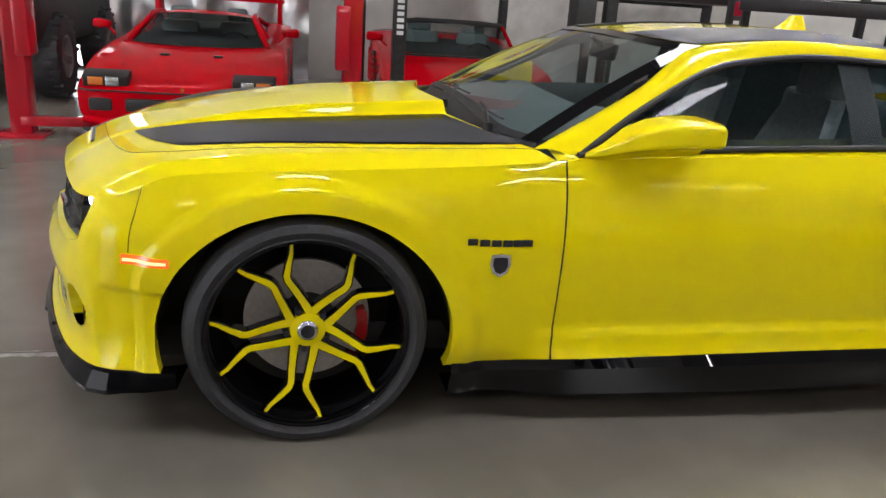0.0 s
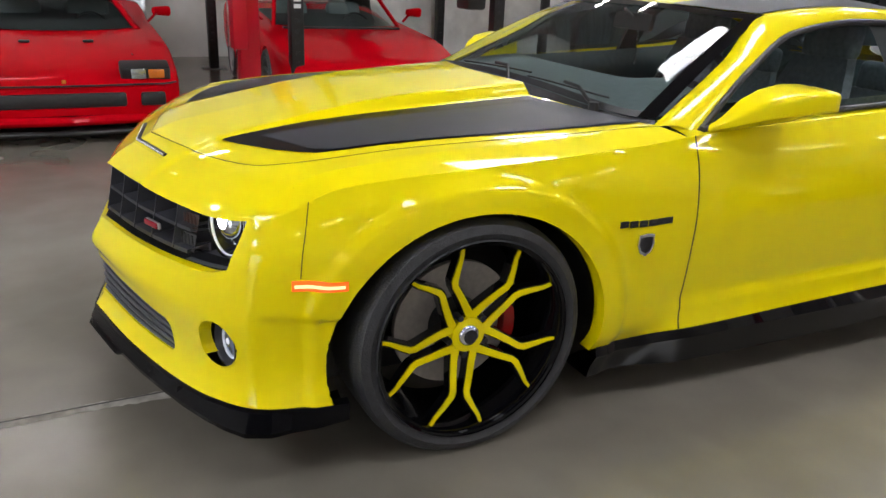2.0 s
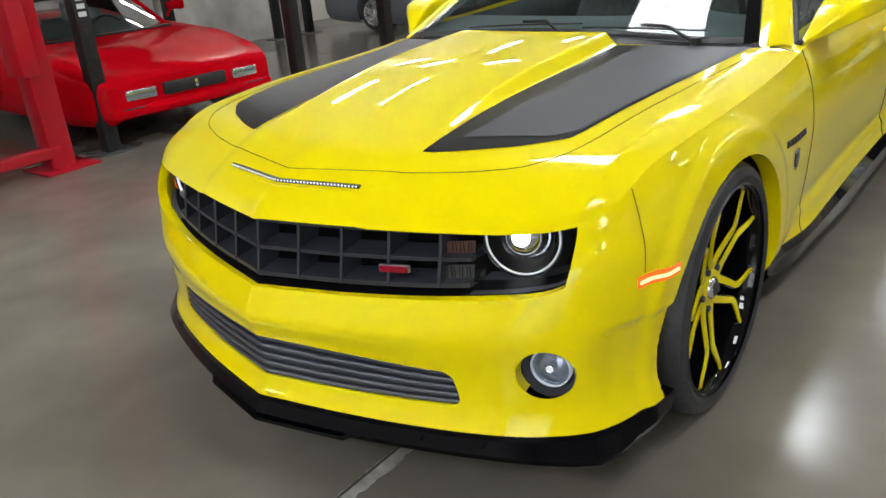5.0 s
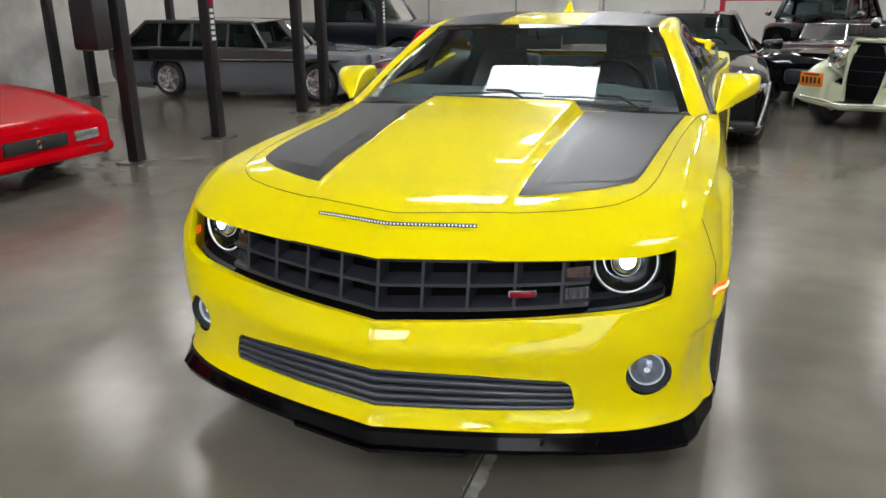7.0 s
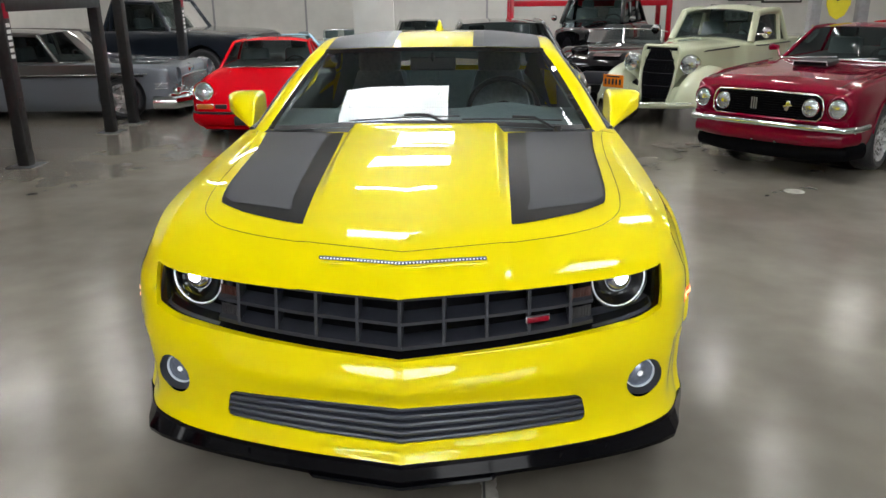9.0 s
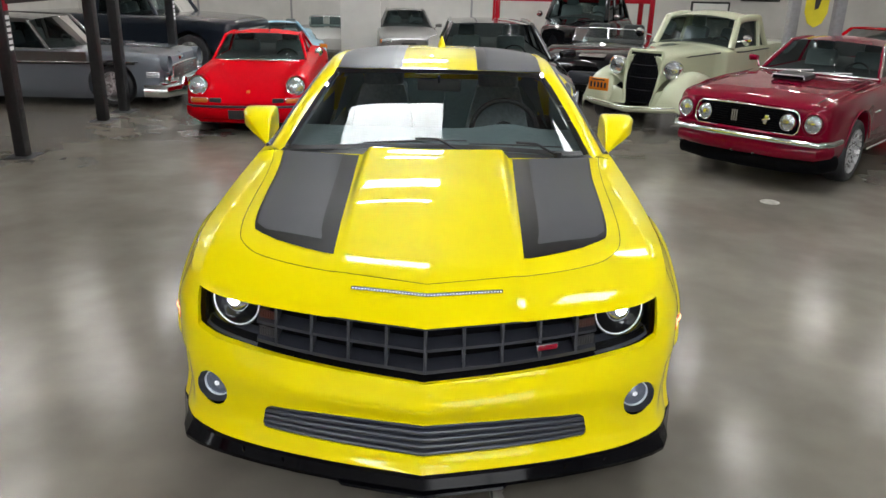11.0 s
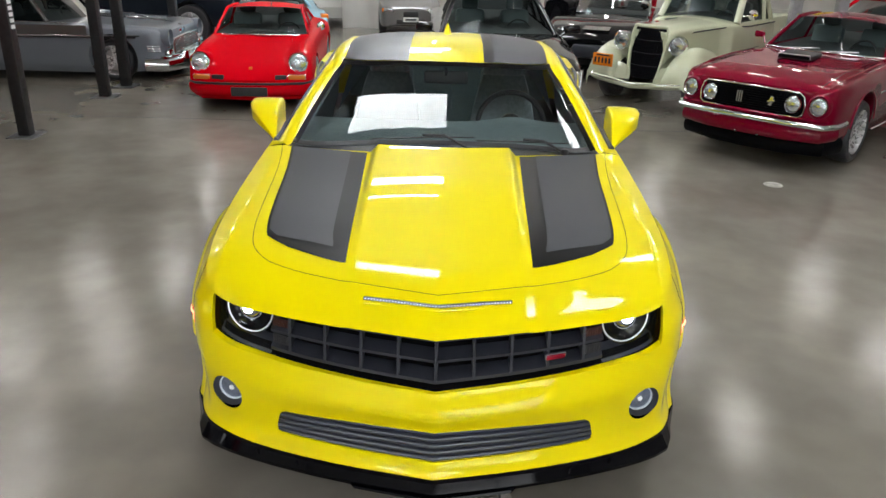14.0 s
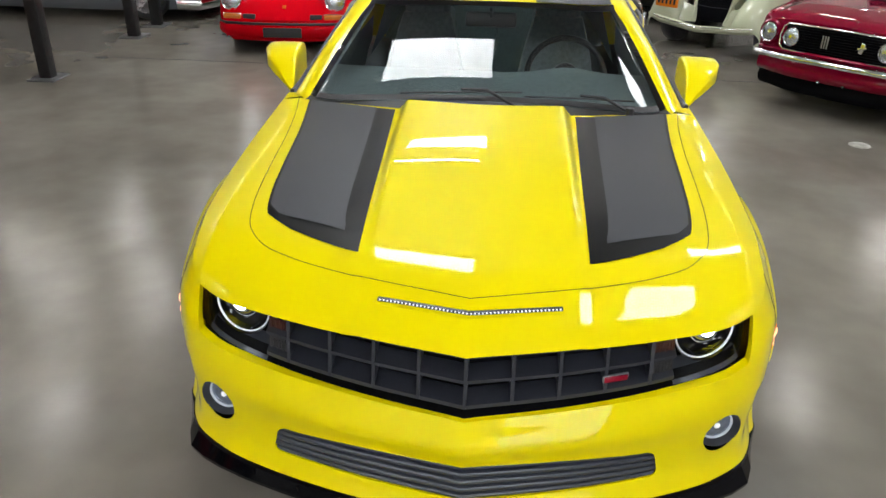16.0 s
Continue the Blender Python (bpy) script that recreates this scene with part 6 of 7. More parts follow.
g = part("grille", grid(B(), lambda u, v: shield(u, v), span(-1, 1, 14), span(0, 1, 20)), GRILLE_BLACK, car, "tall dark slatted grille")
for k in range(-5, 6):
    bar(g, "grille_slat", [shield(k / 6, v) + Vector((0, -.006, 0)) for v in span(.02, .98, 12)], .005, GRILLE_BLACK)
for k in range(1, 4):
    bar(g, "grille_rung", [shield(u, k / 4) + Vector((0, -.003, 0)) for u in span(-.97, .97, 8)], .003, GREY_PLASTIC)
bar(g, "grille_shell", [shield(-1, v, .016) for v in span(0, 1, 14)] + [shield(u, 1, .016) + Vector((0, .02, .015)) for u in span(-.94, .94, 7)] + [shield(1, v, .016) for v in span(1, 0, 14)], .024, CREAM)
bar(car, "bumper", [(-.84, .10, .40), (-.6, -.06, .38), (0, -.12, .34), (.6, -.06, .38), (.84, .10, .40)], .045, CREAM, 0.9)
bar(car, "bumper_edge", [(-.84, .06, .425), (-.6, -.10, .405), (0, -.16, .365), (.6, -.10, .405), (.84, .06, .425)], .008, CHROME)
pl = block(car, "number_plate", (-.52, -.06, .62), (.34, .015, .17), ORANGE, .006)
for k in range(5):
    block(pl, "plate_bar", (-.64 + .06 * k, -.072, .61), (.032, .006, .075), MATT_BLACK, .002)
block(pl, "plate_strip", (-.52, -.072, .68), (.22, .006, .018), MATT_BLACK, .002)
block(car, "cargo_bed", (0, 3.95, .85), (1.24, 1.7, .42), CREAM, .03)
put_wheels(car, (.62, 3.80), .80, .35, .21, .18, "steel", CREAM)
car.matrix_basis = car.matrix_basis @ Matrix.Diagonal((.92, 1, 1, 1))

# ---- dark red muscle coupe ----
car = place("muscle_coupe", "metallic dark red sixties muscle coupe with black grille and hood scoop", "car", 2.76, 4.86, -43, 0.87)
body, _ = car_body(car, RED_DARK, [(-.02, .80, .46, .79, .815), (.03, .875, .40, .82, .845), (.12, .90, .33, .845, .875), (.3, .915, .27, .865, .905), (.6, .925, .24, .885, .93), (.93, .93, .22, .90, .945), (1.5, .91, .22, .90, .965), (2.2, .90, .22, .91, .96), (3.0, .92, .22, .94, .97), (3.7, .935, .22, .96, .98), (4.3, .89, .26, .94, .97), (4.72, .80, .36, .90, .93)], [(.93, .375), (3.67, .38)], round_top=0.72)
cabin(car, RED_DARK, (1.62, .96, .76, .22), (2.24, 1.30, .60, .10), (3.0, 1.31, .58), (4.15, .98, .66), posts=(.48,), pillar=.026, crown=.05)
put_wheels(car, (.93, 3.67), .915, .335, .235, .24, "mesh", POLISHED)
# Recessed grille between the body-coloured lamp pods
g = part("grille", grid(B(), lambda u, v: Vector((.60 * u * (1 - .05 * v), -.045 + .02 * u * u, .545 + .235 * v)), span(-1, 1, 20), span(0, 1, 6)), GRILLE_BLACK, car, "deep black grille")
for k in range(9):
    block(g, "grille_slat", (0, -.052, .565 + .024 * k), (1.12, .010, .005), GRILLE_BLACK, .002)
bar(g, "grille_rim", [(-.56, -.065, .545), (-.605, -.06, .58), (-.615, -.055, .665), (-.59, -.055, .75), (-.54, -.065, .785), (0, -.085, .795), (.54, -.065, .785), (.59, -.055, .75), (.615, -.055, .665), (.605, -.06, .58), (.56, -.065, .545), (0, -.085, .535), (-.56, -.065, .545)], .009, CHROME)
block(g, "grille_emblem", (.24, -.068, .665), (.045, .02, .10), CHROME, .012, rot("Y", 12))
block(g, "emblem_bar", (.24, -.074, .665), (.09, .012, .022), CHROME, .006, rot("Y", -14))
for k in range(3):
    block(g, "side_emblem", (-.16 + .026 * k, -.068, .665), (.014, .012, .115), STEEL, .004)
for side in (1, -1):
    round_lamp(car, side * .485, -.075, .665, .078)
    part("lamp_pod", lathe(B(), [(.135, .10), (.125, .015), (.105, -.006), (.092, .01)], Matrix.Translation((side * .752, -.035, .672)) @ Vector((side * .08, -1, 0)).to_track_quat("Z", "Y").to_matrix().to_4x4() @ rot("X", 180), 32), RED_DARK, car)
    round_lamp(car, side * .752, -.045, .672, .082, (side * .08, -1, .0))
    block(car, "signal_lamp", (side * .50, -.03, .42), (.17, .05, .045), LENS, .012)
    block(car, "bumper_end_lamp", (side * .86, .16, .425), (.05, .10, .05), LENS, .012, rot("Z", side * 40))
    bar(car, "screen_chrome", [(side * .765, 1.86, .96), (side * .72, 2.02, 1.08), (side * .61, 2.32, 1.285)], .014, CHROME)
    bar(car, "drip_chrome", [(side * .61, 2.32, 1.295), (side * .60, 3.0, 1.30), (side * .66, 4.0, 1.02)], .009, CHROME)
    bar(car, "sill_chrome", [(side * .915, 1.36, .25), (side * .915, 3.25, .25)], .014, CHROME)
    bar(car, "arch_lip", [(side * .935, .93 + .385 * math.cos(a), .349 + .385 * math.sin(a)) for a in span(.1, math.pi - .1, 20)], .010, RED_DARK)
    bar(car, "fender_line", [(side * .80, .06, .842), (side * .83, .5, .905), (side * .82, 1.0, .93), (side * .80, 1.55, .935)], .014, RED_DARK, .6)
    block(car, "side_script", (side * .938, 1.46, .66), (.006, .20, .022), CHROME, .003)
    bar(car, "hood_seam", [(side * .72, .05, .862), (side * .735, .6, .935), (side * .74, 1.55, .965)], .004, MATT_BLACK)
bar(car, "bumper", [(-.955, .32, .485), (-.935, .10, .48), (-.85, -.06, .48), (-.5, -.125, .485), (0, -.155, .49), (.5, -.125, .485), (.85, -.06, .48), (.935, .10, .48), (.955, .32, .485)], .030, CHROME, 1.0)
bar(car, "bumper_shelf", [(-.86, .02, .525), (-.5, -.06, .53), (0, -.085, .535), (.5, -.06, .53), (.86, .02, .525)], .022, RED_DARK, .8)
bar(car, "valance", [(-.89, .22, .39), (-.80, .02, .38), (-.45, -.05, .375), (0, -.07, .375), (.45, -.05, .375), (.80, .02, .38), (.89, .22, .39)], .062, RED_DARK, 1.25)
bar(car, "chin_spoiler", [(-.90, .40, .24), (-.82, .12, .235), (-.45, .02, .225), (0, .0, .22), (.45, .02, .225), (.82, .12, .235), (.90, .40, .24)], .050, GRILLE_BLACK, 1.6)
for x in (-.10, .16):
    round_lamp(car, x, -.085, .31, .016, name="bumper_bolt")
sc = block(car, "hood_scoop", (0, 1.10, .985), (.42, .34, .055), MATT_BLACK, .022, rot("X", 3))
block(sc, "scoop_mouth", (0, .93, .985), (.37, .02, .036), GRILLE_BLACK, .01)
bar(sc, "scoop_lip", [(-.20, .925, .970), (-.19, .925, 1.008), (.19, .925, 1.008), (.20, .925, .970)], .006, STEEL)
for x in (-.42, .06):
    bar(car, "wiper", [(x, 1.60, .985), (x + .42, 1.70, 1.005)], .008, STEEL)
bar(car, "screen_trim", [(-.76, 1.84, .955), (-.4, 1.62, .975), (.4, 1.62, .975), (.76, 1.84, .955)], .012, CHROME)
side_mirror(car, .94, 1.98, 1.06, RED_DARK, .75)
car.matrix_basis = car.matrix_basis @ Matrix.Diagonal((.89, 1, 1, 1))
for ob in car.children:
    if not ob.name.startswith(("wheel", "underbody")):
        ob.location.z += .045

# ---- black open roadster with a grey hood stripe ----
car = place("vintage_roadster", "black open-topped sixties roadster with a grey hood stripe and chrome lamps", "car", 1.98, 8.80, -20, 0.92)
body, _ = car_body(car, BLACK_PAINT, [(0, .46, .34, .56, .62), (.1, .66, .26, .64, .70), (.45, .80, .20, .74, .80), (.95, .84, .18, .82, .85), (1.6, .80, .18, .80, .84), (2.4, .80, .18, .80, .84), (3.0, .86, .18, .84, .86), (3.6, .80, .24, .78, .82), (3.95, .62, .36, .66, .70)], [(.85, .34), (3.1, .35)], round_top=0.5)
part("hood_stripe", grid(B(), lambda u, v: Vector((.20 * u, .12 + 1.3 * v, .712 + .10 * (1 - (1 - v) ** 2) + .035)), span(-1, 1, 6), span(0, 1, 12)), GREY_METAL, car)
block(car, "air_intake", (0, .0, .44), (.62, .12, .20), GREY_PLASTIC, .09)
for side in (1, -1):
    round_lamp(car, side * .52, .18, .66, .085)
    bar(car, "screen_post", [(side * .60, 1.62, .84), (side * .58, 1.80, 1.04)], .014, CHROME)
bar(car, "screen_rim", [(-.58, 1.80, 1.04), (-.3, 1.72, 1.06), (.3, 1.72, 1.06), (.58, 1.80, 1.04)], .012, CHROME)
ws = part("windscreen", grid(B(), lambda u, v: Vector((.58 * u, 1.52 + .10 * u * u + .18 * v, .85 + .205 * v - .02 * u * u * v)), span(-1, 1, 8), span(0, 1, 4)), SCREEN_GLASS, car)
block(car, "cockpit", (0, 2.1, .82), (1.1, .8, .06), LINING, .02)
for x in (-.3, .3):
    block(car, "headrest", (x, 2.45, .95), (.36, .14, .30), LINING, .05)
put_wheels(car, (.85, 3.1), .83, .32, .20, .22, "five", CHROME)

# ---- black prewar sedan ----
car = place("vintage_sedan", "glossy black thirties sedan with bulging fenders and a rounded cabin", "car", 1.62, 10.5, -24, 0.88)
body, _ = car_body(car, BLACK_PAINT, [(.2, .22, .46, .98, 1.06), (.35, .30, .42, 1.02, 1.10), (1.0, .42, .42, 1.06, 1.14), (1.6, .62, .42, 1.08, 1.18), (2.2, .72, .42, 1.08, 1.2), (3.4, .74, .42, 1.06, 1.2), (4.2, .60, .42, .9, 1.0), (4.55, .4, .5, .7, .8)], [], round_top=0.5)
cabin(car, BLACK_PAINT, (1.66, 1.18, .60, .04), (1.95, 1.58, .54, .04), (3.2, 1.60, .54), (3.9, 1.12, .56), posts=(.35, .62), pillar=.045, crown=.10)
for side in (1, -1):
    path = [(.62, .02, .34), (.66, .14, .58), (.68, .38, .80), (.68, .64, .86), (.68, .94, .78), (.68, 1.25, .56), (.70, 1.55, .40), (.72, 2.5, .38), (.74, 3.05, .50), (.74, 3.3, .74), (.74, 3.6, .80), (.72, 4.0, .70), (.66, 4.3, .42)]
    cx, cy, cz = (rows_spline([p[i] for p in path]) for i in range(3))
    part("fender", grid(B(), lambda u, v: Vector((side * (cx(u) + .20 * math.sin((v - .5) * 2.6)), cy(u), cz(u) - .16 * (1 - math.cos((v - .5) * 2.6)))), span(0, 12, 80), span(0, 1, 12)), BLACK_PAINT, car)
    round_lamp(car, side * .56, .16, .84, .11)
    part("horn", lathe(B(), [(.06, 0), (.03, .08), (.015, .2)], Matrix.Translation((side * .34, .14, .60)) @ rot("X", -90), 16), CHROME, car)
    part("side_lamp", lathe(B(), [(0, .03), (.05, .02), (.06, -.02), (0, -.10)], Matrix.Translation((side * .78, 1.75, 1.22)) @ rot("X", 90), 16), CHROME, car)
g = part("grille", grid(B(), lambda u, v: Vector(((.18 - .05 * (1 - v)) * u, .10 + .08 * u * u + .12 * v, .42 + .64 * v)), span(-1, 1, 10), span(0, 1, 10)), GRILLE_BLACK, car)
bar(car, "bumper", [(-.86, .0, .42), (0, -.14, .40), (.86, .0, .42)], .04, CHROME)
put_wheels(car, (.62, 3.6), .80, .35, .21, .16, "steel", CHROME)

# ---- far cars along the back ----
car = place("grey_sedan", "silver-grey compact sedan parked by the white back wall", "car", -0.74, 13.1, 6, 0.69)
body, _ = car_body(car, DULL_GREY, [(0, .64, .28, .66, .72), (.08, .76, .22, .72, .78), (.4, .85, .2, .80, .86), (1.0, .87, .2, .86, .93), (1.5, .87, .2, .9, .98), (3.2, .87, .22, .95, 1.0), (4.2, .85, .26, .96, 1.02), (4.5, .74, .34, .9, .98)], [(.85, .36), (3.5, .36)])
cabin(car, DULL_GREY, (1.35, .97, .74, .16), (2.05, 1.38, .56, .1), (3.05, 1.39, .54), (3.85, 1.0, .66), posts=(.35, .62))
put_wheels(car, (.85, 3.5), .86, .32, .22, .2, "five", STEEL)
block(car, "grille", (0, .0, .56), (.42, .05, .14), MATT_BLACK, .03)
block(car, "lower_intake", (0, .0, .36), (.8, .05, .12), MATT_BLACK, .02)
for side in (1, -1):
    lamp = block(car, "headlamp", (side * .60, .07, .66), (.30, .14, .13), LENS, .045, rot("Z", side * 22))
    block(lamp, "amber_lens", (side * .745, .13, .66), (.06, .12, .11), AMBER, .03, rot("Z", side * 40))
pl = block(car, "number_plate", (0, -.03, .42), (.42, .012, .12), WHITE_PANEL, .004)
block(pl, "plate_bar", (0, -.04, .42), (.30, .006, .05), GREY_PLASTIC, .002)
side_mirror(car, .95, 1.5, 1.0, DULL_GREY, 1.0)

car = place("silver_roadster", "silver open fifties roadster with rounded tail and low windscreen", "car", -2.36, 14.0, 12, 0.68)
body, _ = car_body(car, SILVER, [(0, .50, .26, .52, .58), (.12, .68, .22, .60, .64), (.5, .78, .2, .74, .74), (1.2, .80, .2, .78, .82), (2.4, .80, .2, .78, .82), (3.2, .80, .22, .74, .78), (3.9, .56, .3, .56, .6)], [(.8, .34), (2.95, .34)], round_top=0.5)
put_wheels(car, (.8, 2.95), .79, .32, .2, .17, "steel", STEEL)
bar(car, "screen_rim", [(-.60, 1.5, .84), (-.56, 1.66, 1.10), (0, 1.60, 1.13), (.56, 1.66, 1.10), (.60, 1.5, .84)], .016, CHROME)
part("windscreen", grid(B(), lambda u, v: Vector((.58 * u, 1.46 + .18 * v, .84 + .27 * v)), span(-1, 1, 8), span(0, 1, 4)), CAR_GLASS, car)
block(car, "cockpit", (0, 2.1, .80), (1.1, .9, .06), CABIN, .02)
for side in (1, -1):
    round_lamp(car, side * .56, .22, .62, .09)
    block(car, "headrest", (side * .3, 2.3, .95), (.4, .14, .32), CABIN, .05)

car = place("racing_coupe", "low pale blue racing coupe with an orange nose stripe", "car", -2.62, 10.95, 17, 0.80)
body, _ = car_body(car, LIGHT_BLUE, [(0, .60, .16, .34, .38), (.15, .78, .12, .44, .48), (.6, .87, .12, .62, .60), (1.0, .88, .12, .68, .66), (1.6, .86, .12, .66, .72), (2.6, .88, .12, .70, .76), (3.3, .90, .14, .76, .80), (4.0, .84, .24, .72, .74)], [(.85, .33), (3.15, .35)])
cabin(car, LIGHT_BLUE, (1.35, .68, .66, .2), (1.95, .99, .44, .1), (2.3, 1.0, .42), (3.6, .76, .5), posts=(.5,))
put_wheels(car, (.85, 3.15), .88, .31, .19, .26, "five", MATT_BLACK)
part("nose_stripe", grid(B(), lambda u, v: Vector((.19 * u, .10 + 1.2 * v, .47 + .17 * math.sin(v * 1.5) + .035)), span(-1, 1, 6), span(0, 1, 12)), ORANGE, car)
for side in (1, -1):
    block(car, "orange_panel", (side * .80, .62, .60), (.16, .30, .10), ORANGE, .03)
    block(car, "side_intake", (side * .86, 2.55, .60), (.05, .34, .16), MATT_BLACK, .02)
    round_lamp(car, side * .62, .35, .50, .08)

car = place("dark_pickup", "dark navy old pickup truck with polished alloy wheels behind the lift", "pickup", -3.35, 11.6, 78, 0.9)
body, _ = car_body(car, NAVY, [(0, .72, .44, .92, .98), (.1, .84, .40, .96, 1.02), (.6, .88, .36, 1.0, 1.06), (1.4, .88, .36, 1.04, 1.08), (1.6, .88, .36, 1.04, 1.08), (2.9, .88, .36, 1.04, 1.06), (4.6, .86, .42, 1.0, 1.02), (4.8, .8, .5, .96, .98)], [(.85, .42), (3.7, .42)], round_top=0.7)
cabin(car, NAVY, (1.45, 1.06, .74, .1), (1.80, 1.56, .64, .06), (2.75, 1.58, .64), (2.95, 1.06, .74), posts=(.9,), pillar=.04)
put_wheels(car, (.85, 3.7), .88, .37, .24, .22, "five", POLISHED)
bar(car, "bumper", [(-.88, .06, .50), (0, -.08, .48), (.88, .06, .50)], .07, CHROME)
block(car, "grille", (0, .0, .76), (1.1, .06, .2), CHROME, .03)
for side in (1, -1):
    round_lamp(car, side * .68, .02, .78, .09)

car = place("red_convertible", "red closed sports car parked beyond the grey columns", "car", 5.4, 9.9, -60, 0.88)
body, _ = car_body(car, RED, [(0, .70, .26, .54, .58), (.1, .82, .22, .58, .62), (.5, .90, .2, .66, .70), (1.3, .92, .18, .78, .82), (2.8, .94, .18, .86, .9), (3.8, .92, .22, .88, .92), (4.2, .84, .32, .84, .88)], [(.9, .33), (3.3, .34)])
cabin(car, RED, (1.40, .82, .72, .14), (1.95, 1.16, .58, .08), (2.7, 1.15, .56), (3.4, .9, .64), posts=(.5,))
put_wheels(car, (.9, 3.3), .92, .315, .23, .22, "five", STEEL)
block(car, "grille", (0, .0, .42), (.9, .05, .12), MATT_BLACK, .02)

car = place("silver_coupe", "silver sixties coupe with chrome bumper at the end of the row", "car", 4.42, 2.92, -43, 0.87)
body, _ = car_body(car, SILVER, [(-.02, .74, .44, .74, .78), (.05, .85, .36, .79, .83), (.3, .89, .28, .84, .89), (.93, .90, .22, .88, .93), (1.6, .89, .22, .89, .96), (3.0, .90, .22, .92, .97), (4.2, .88, .28, .92, .96), (4.6, .78, .36, .88, .92)], [(.93, .36), (3.5, .36)], round_top=0.72)
cabin(car, SILVER, (1.55, .95, .74, .2), (2.15, 1.29, .58, .1), (3.0, 1.30, .56), (3.9, .97, .64), posts=(.5,), pillar=.028)
put_wheels(car, (.93, 3.5), .88, .33, .21, .2, "five", STEEL)
g = block(car, "grille", (0, -.02, .62), (1.0, .05, .18), GRILLE_BLACK, .03)
for k in range(5):
    block(g, "grille_slat", (0, -.05, .55 + .035 * k), (.96, .012, .008), CHROME, .003)
for side in (1, -1):
    round_lamp(car, side * .66, -.01, .64, .09)
    block(car, "signal_lamp", (side * .62, .0, .38), (.20, .06, .06), AMBER, .015)
bar(car, "bumper", [(-.92, .26, .46), (-.88, .02, .45), (-.5, -.08, .45), (0, -.10, .45), (.5, -.08, .45), (.88, .02, .45), (.92, .26, .46)], .045, CHROME, 1.1)
side_mirror(car, .92, 1.85, 1.03, CHROME, .7)

# Big black off-roader on the far side of the red lift, mostly in shade.
car = place("off_roader", "black high off-road truck with a large knobbly tyre", "truck", -5.6, -2.45, 90, 0.95)
body, _ = car_body(car, MATT_BLACK, [(0, .80, .70, 1.15, 1.25), (.2, .9, .62, 1.2, 1.3), (1.4, .92, .6, 1.25, 1.35), (3.6, .92, .6, 1.25, 1.32), (3.9, .85, .7, 1.2, 1.25)], [(.75, .50), (3.1, .50)])
cabin(car, MATT_BLACK, (1.4, 1.3, .8, .06), (1.75, 1.85, .72, .05), (3.4, 1.86, .72), (3.75, 1.3, .8), posts=(.4, .7))
put_wheels(car, (.75, 3.1), 1.0, .47, .24, .32, "star", STEEL)
for y in (.75, 3.1):
    for side in (1, -1):
        knobs = B()
        for i in range(30):
            m = Matrix.Translation((side * 1.0, y, .47)) @ rot("X", 12 * i) @ Matrix.Translation((-side * (.03 if i % 2 else .10), 0, .462))
            box(knobs, m.translation, (.10, .05, .035), .008, rot("X", 12 * i))
        part("tread", knobs, RUBBER, car, "knobbly black tyre tread")


# ---- lifts, racks and things along the walls ----
POST_BLACK = material("lift_black", (0.013, 0.013, 0.014), 0.45, noise_scale=25, noise_amount=0.3, rough_var=0.1)
POST_RED = paint("lift_red", (0.42, 0.008, 0.02), 0.4)
DECAL = material("white_decal", (0.7, 0.7, 0.7), 0.5)
STEEL_PLATE = material("steel_plate", (0.16, 0.16, 0.165), 0.4, 0.7, noise_scale=30, noise_amount=0.2)


def lift_post(parent, x, y, h, holes_side=1, decals=False):
    post = block(parent, "post", (x, y, h / 2), (.115, .115, h), POST_BLACK, .012)
    part("base_plate", box(B(), (x, y, .006), (.26, .30, .012), .004), STEEL_PLATE, post)
    for k in range(2, 16):
        part("ladder_slot", box(B(), (x + .0585, y, .09 * k), (.004, .045, .035)), DARK_METAL, post)
    if decals:
        for k in range(6):
            part("decal_bar", box(B(), (x + .0595, y, 1.02 + .055 * k), (.004, .06, .034)), DECAL, post)
        part("decal_red", box(B(), (x + .0595, y, 1.42), (.004, .08, .13)), RED_BADGE, post)


def four_post_lift(y0, y1, deck, decals=()):
    lift = thing("car_lift", "black steel four-post car lift with a raised deck", "car lift", "four-post lifts")
    for x in (-4.05, -7.9):
        for y in (y0, y1):
            lift_post(lift, x, y, 2.5, decals=(x > -5 and y in decals))
    if deck:
        for f in (.25, .75):
            y = y0 + (y1 - y0) * f
            part("runway", box(B(), (-5.97, y, deck), (3.95, .42, .09), .01), POST_BLACK, lift)
        for x in (-4.05, -7.9):
            part("cross_beam", box(B(), (x, (y0 + y1) / 2, deck - .02), (.14, y1 - y0, .14), .012), POST_BLACK, lift)
    return lift


a = four_post_lift(1.88, 3.87, 1.62, (1.88,))
part("power_unit", box(B(), (-4.12, 3.62, 1.22), (.26, .20, .42), .03), POST_BLACK, a)
four_post_lift(5.15, 6.98, 1.50, (5.15,))
four_post_lift(7.62, 9.60, 1.58, (9.60,))
for y in (-1.32, 1.46):
    lift = thing("lift_column", "tall red steel lift column bolted to the floor", "lift column", "red lift columns")
    block(lift, "column", (-4.05, y, 1.7), (.20, .17, 3.4), POST_RED, .015)
    block(lift, "base_plate", (-4.02, y, .01), (.40, .40, .02), POST_RED, .005)
    block(lift, "carriage", (-4.0, y + (.09 if y < 0 else -.09), .95), (.24, .12, .55), POST_RED, .015)
    block(lift, "arm", (-4.0, y + (.35 if y < 0 else -.35), .13), (.12, .7, .08), POST_RED, .012)

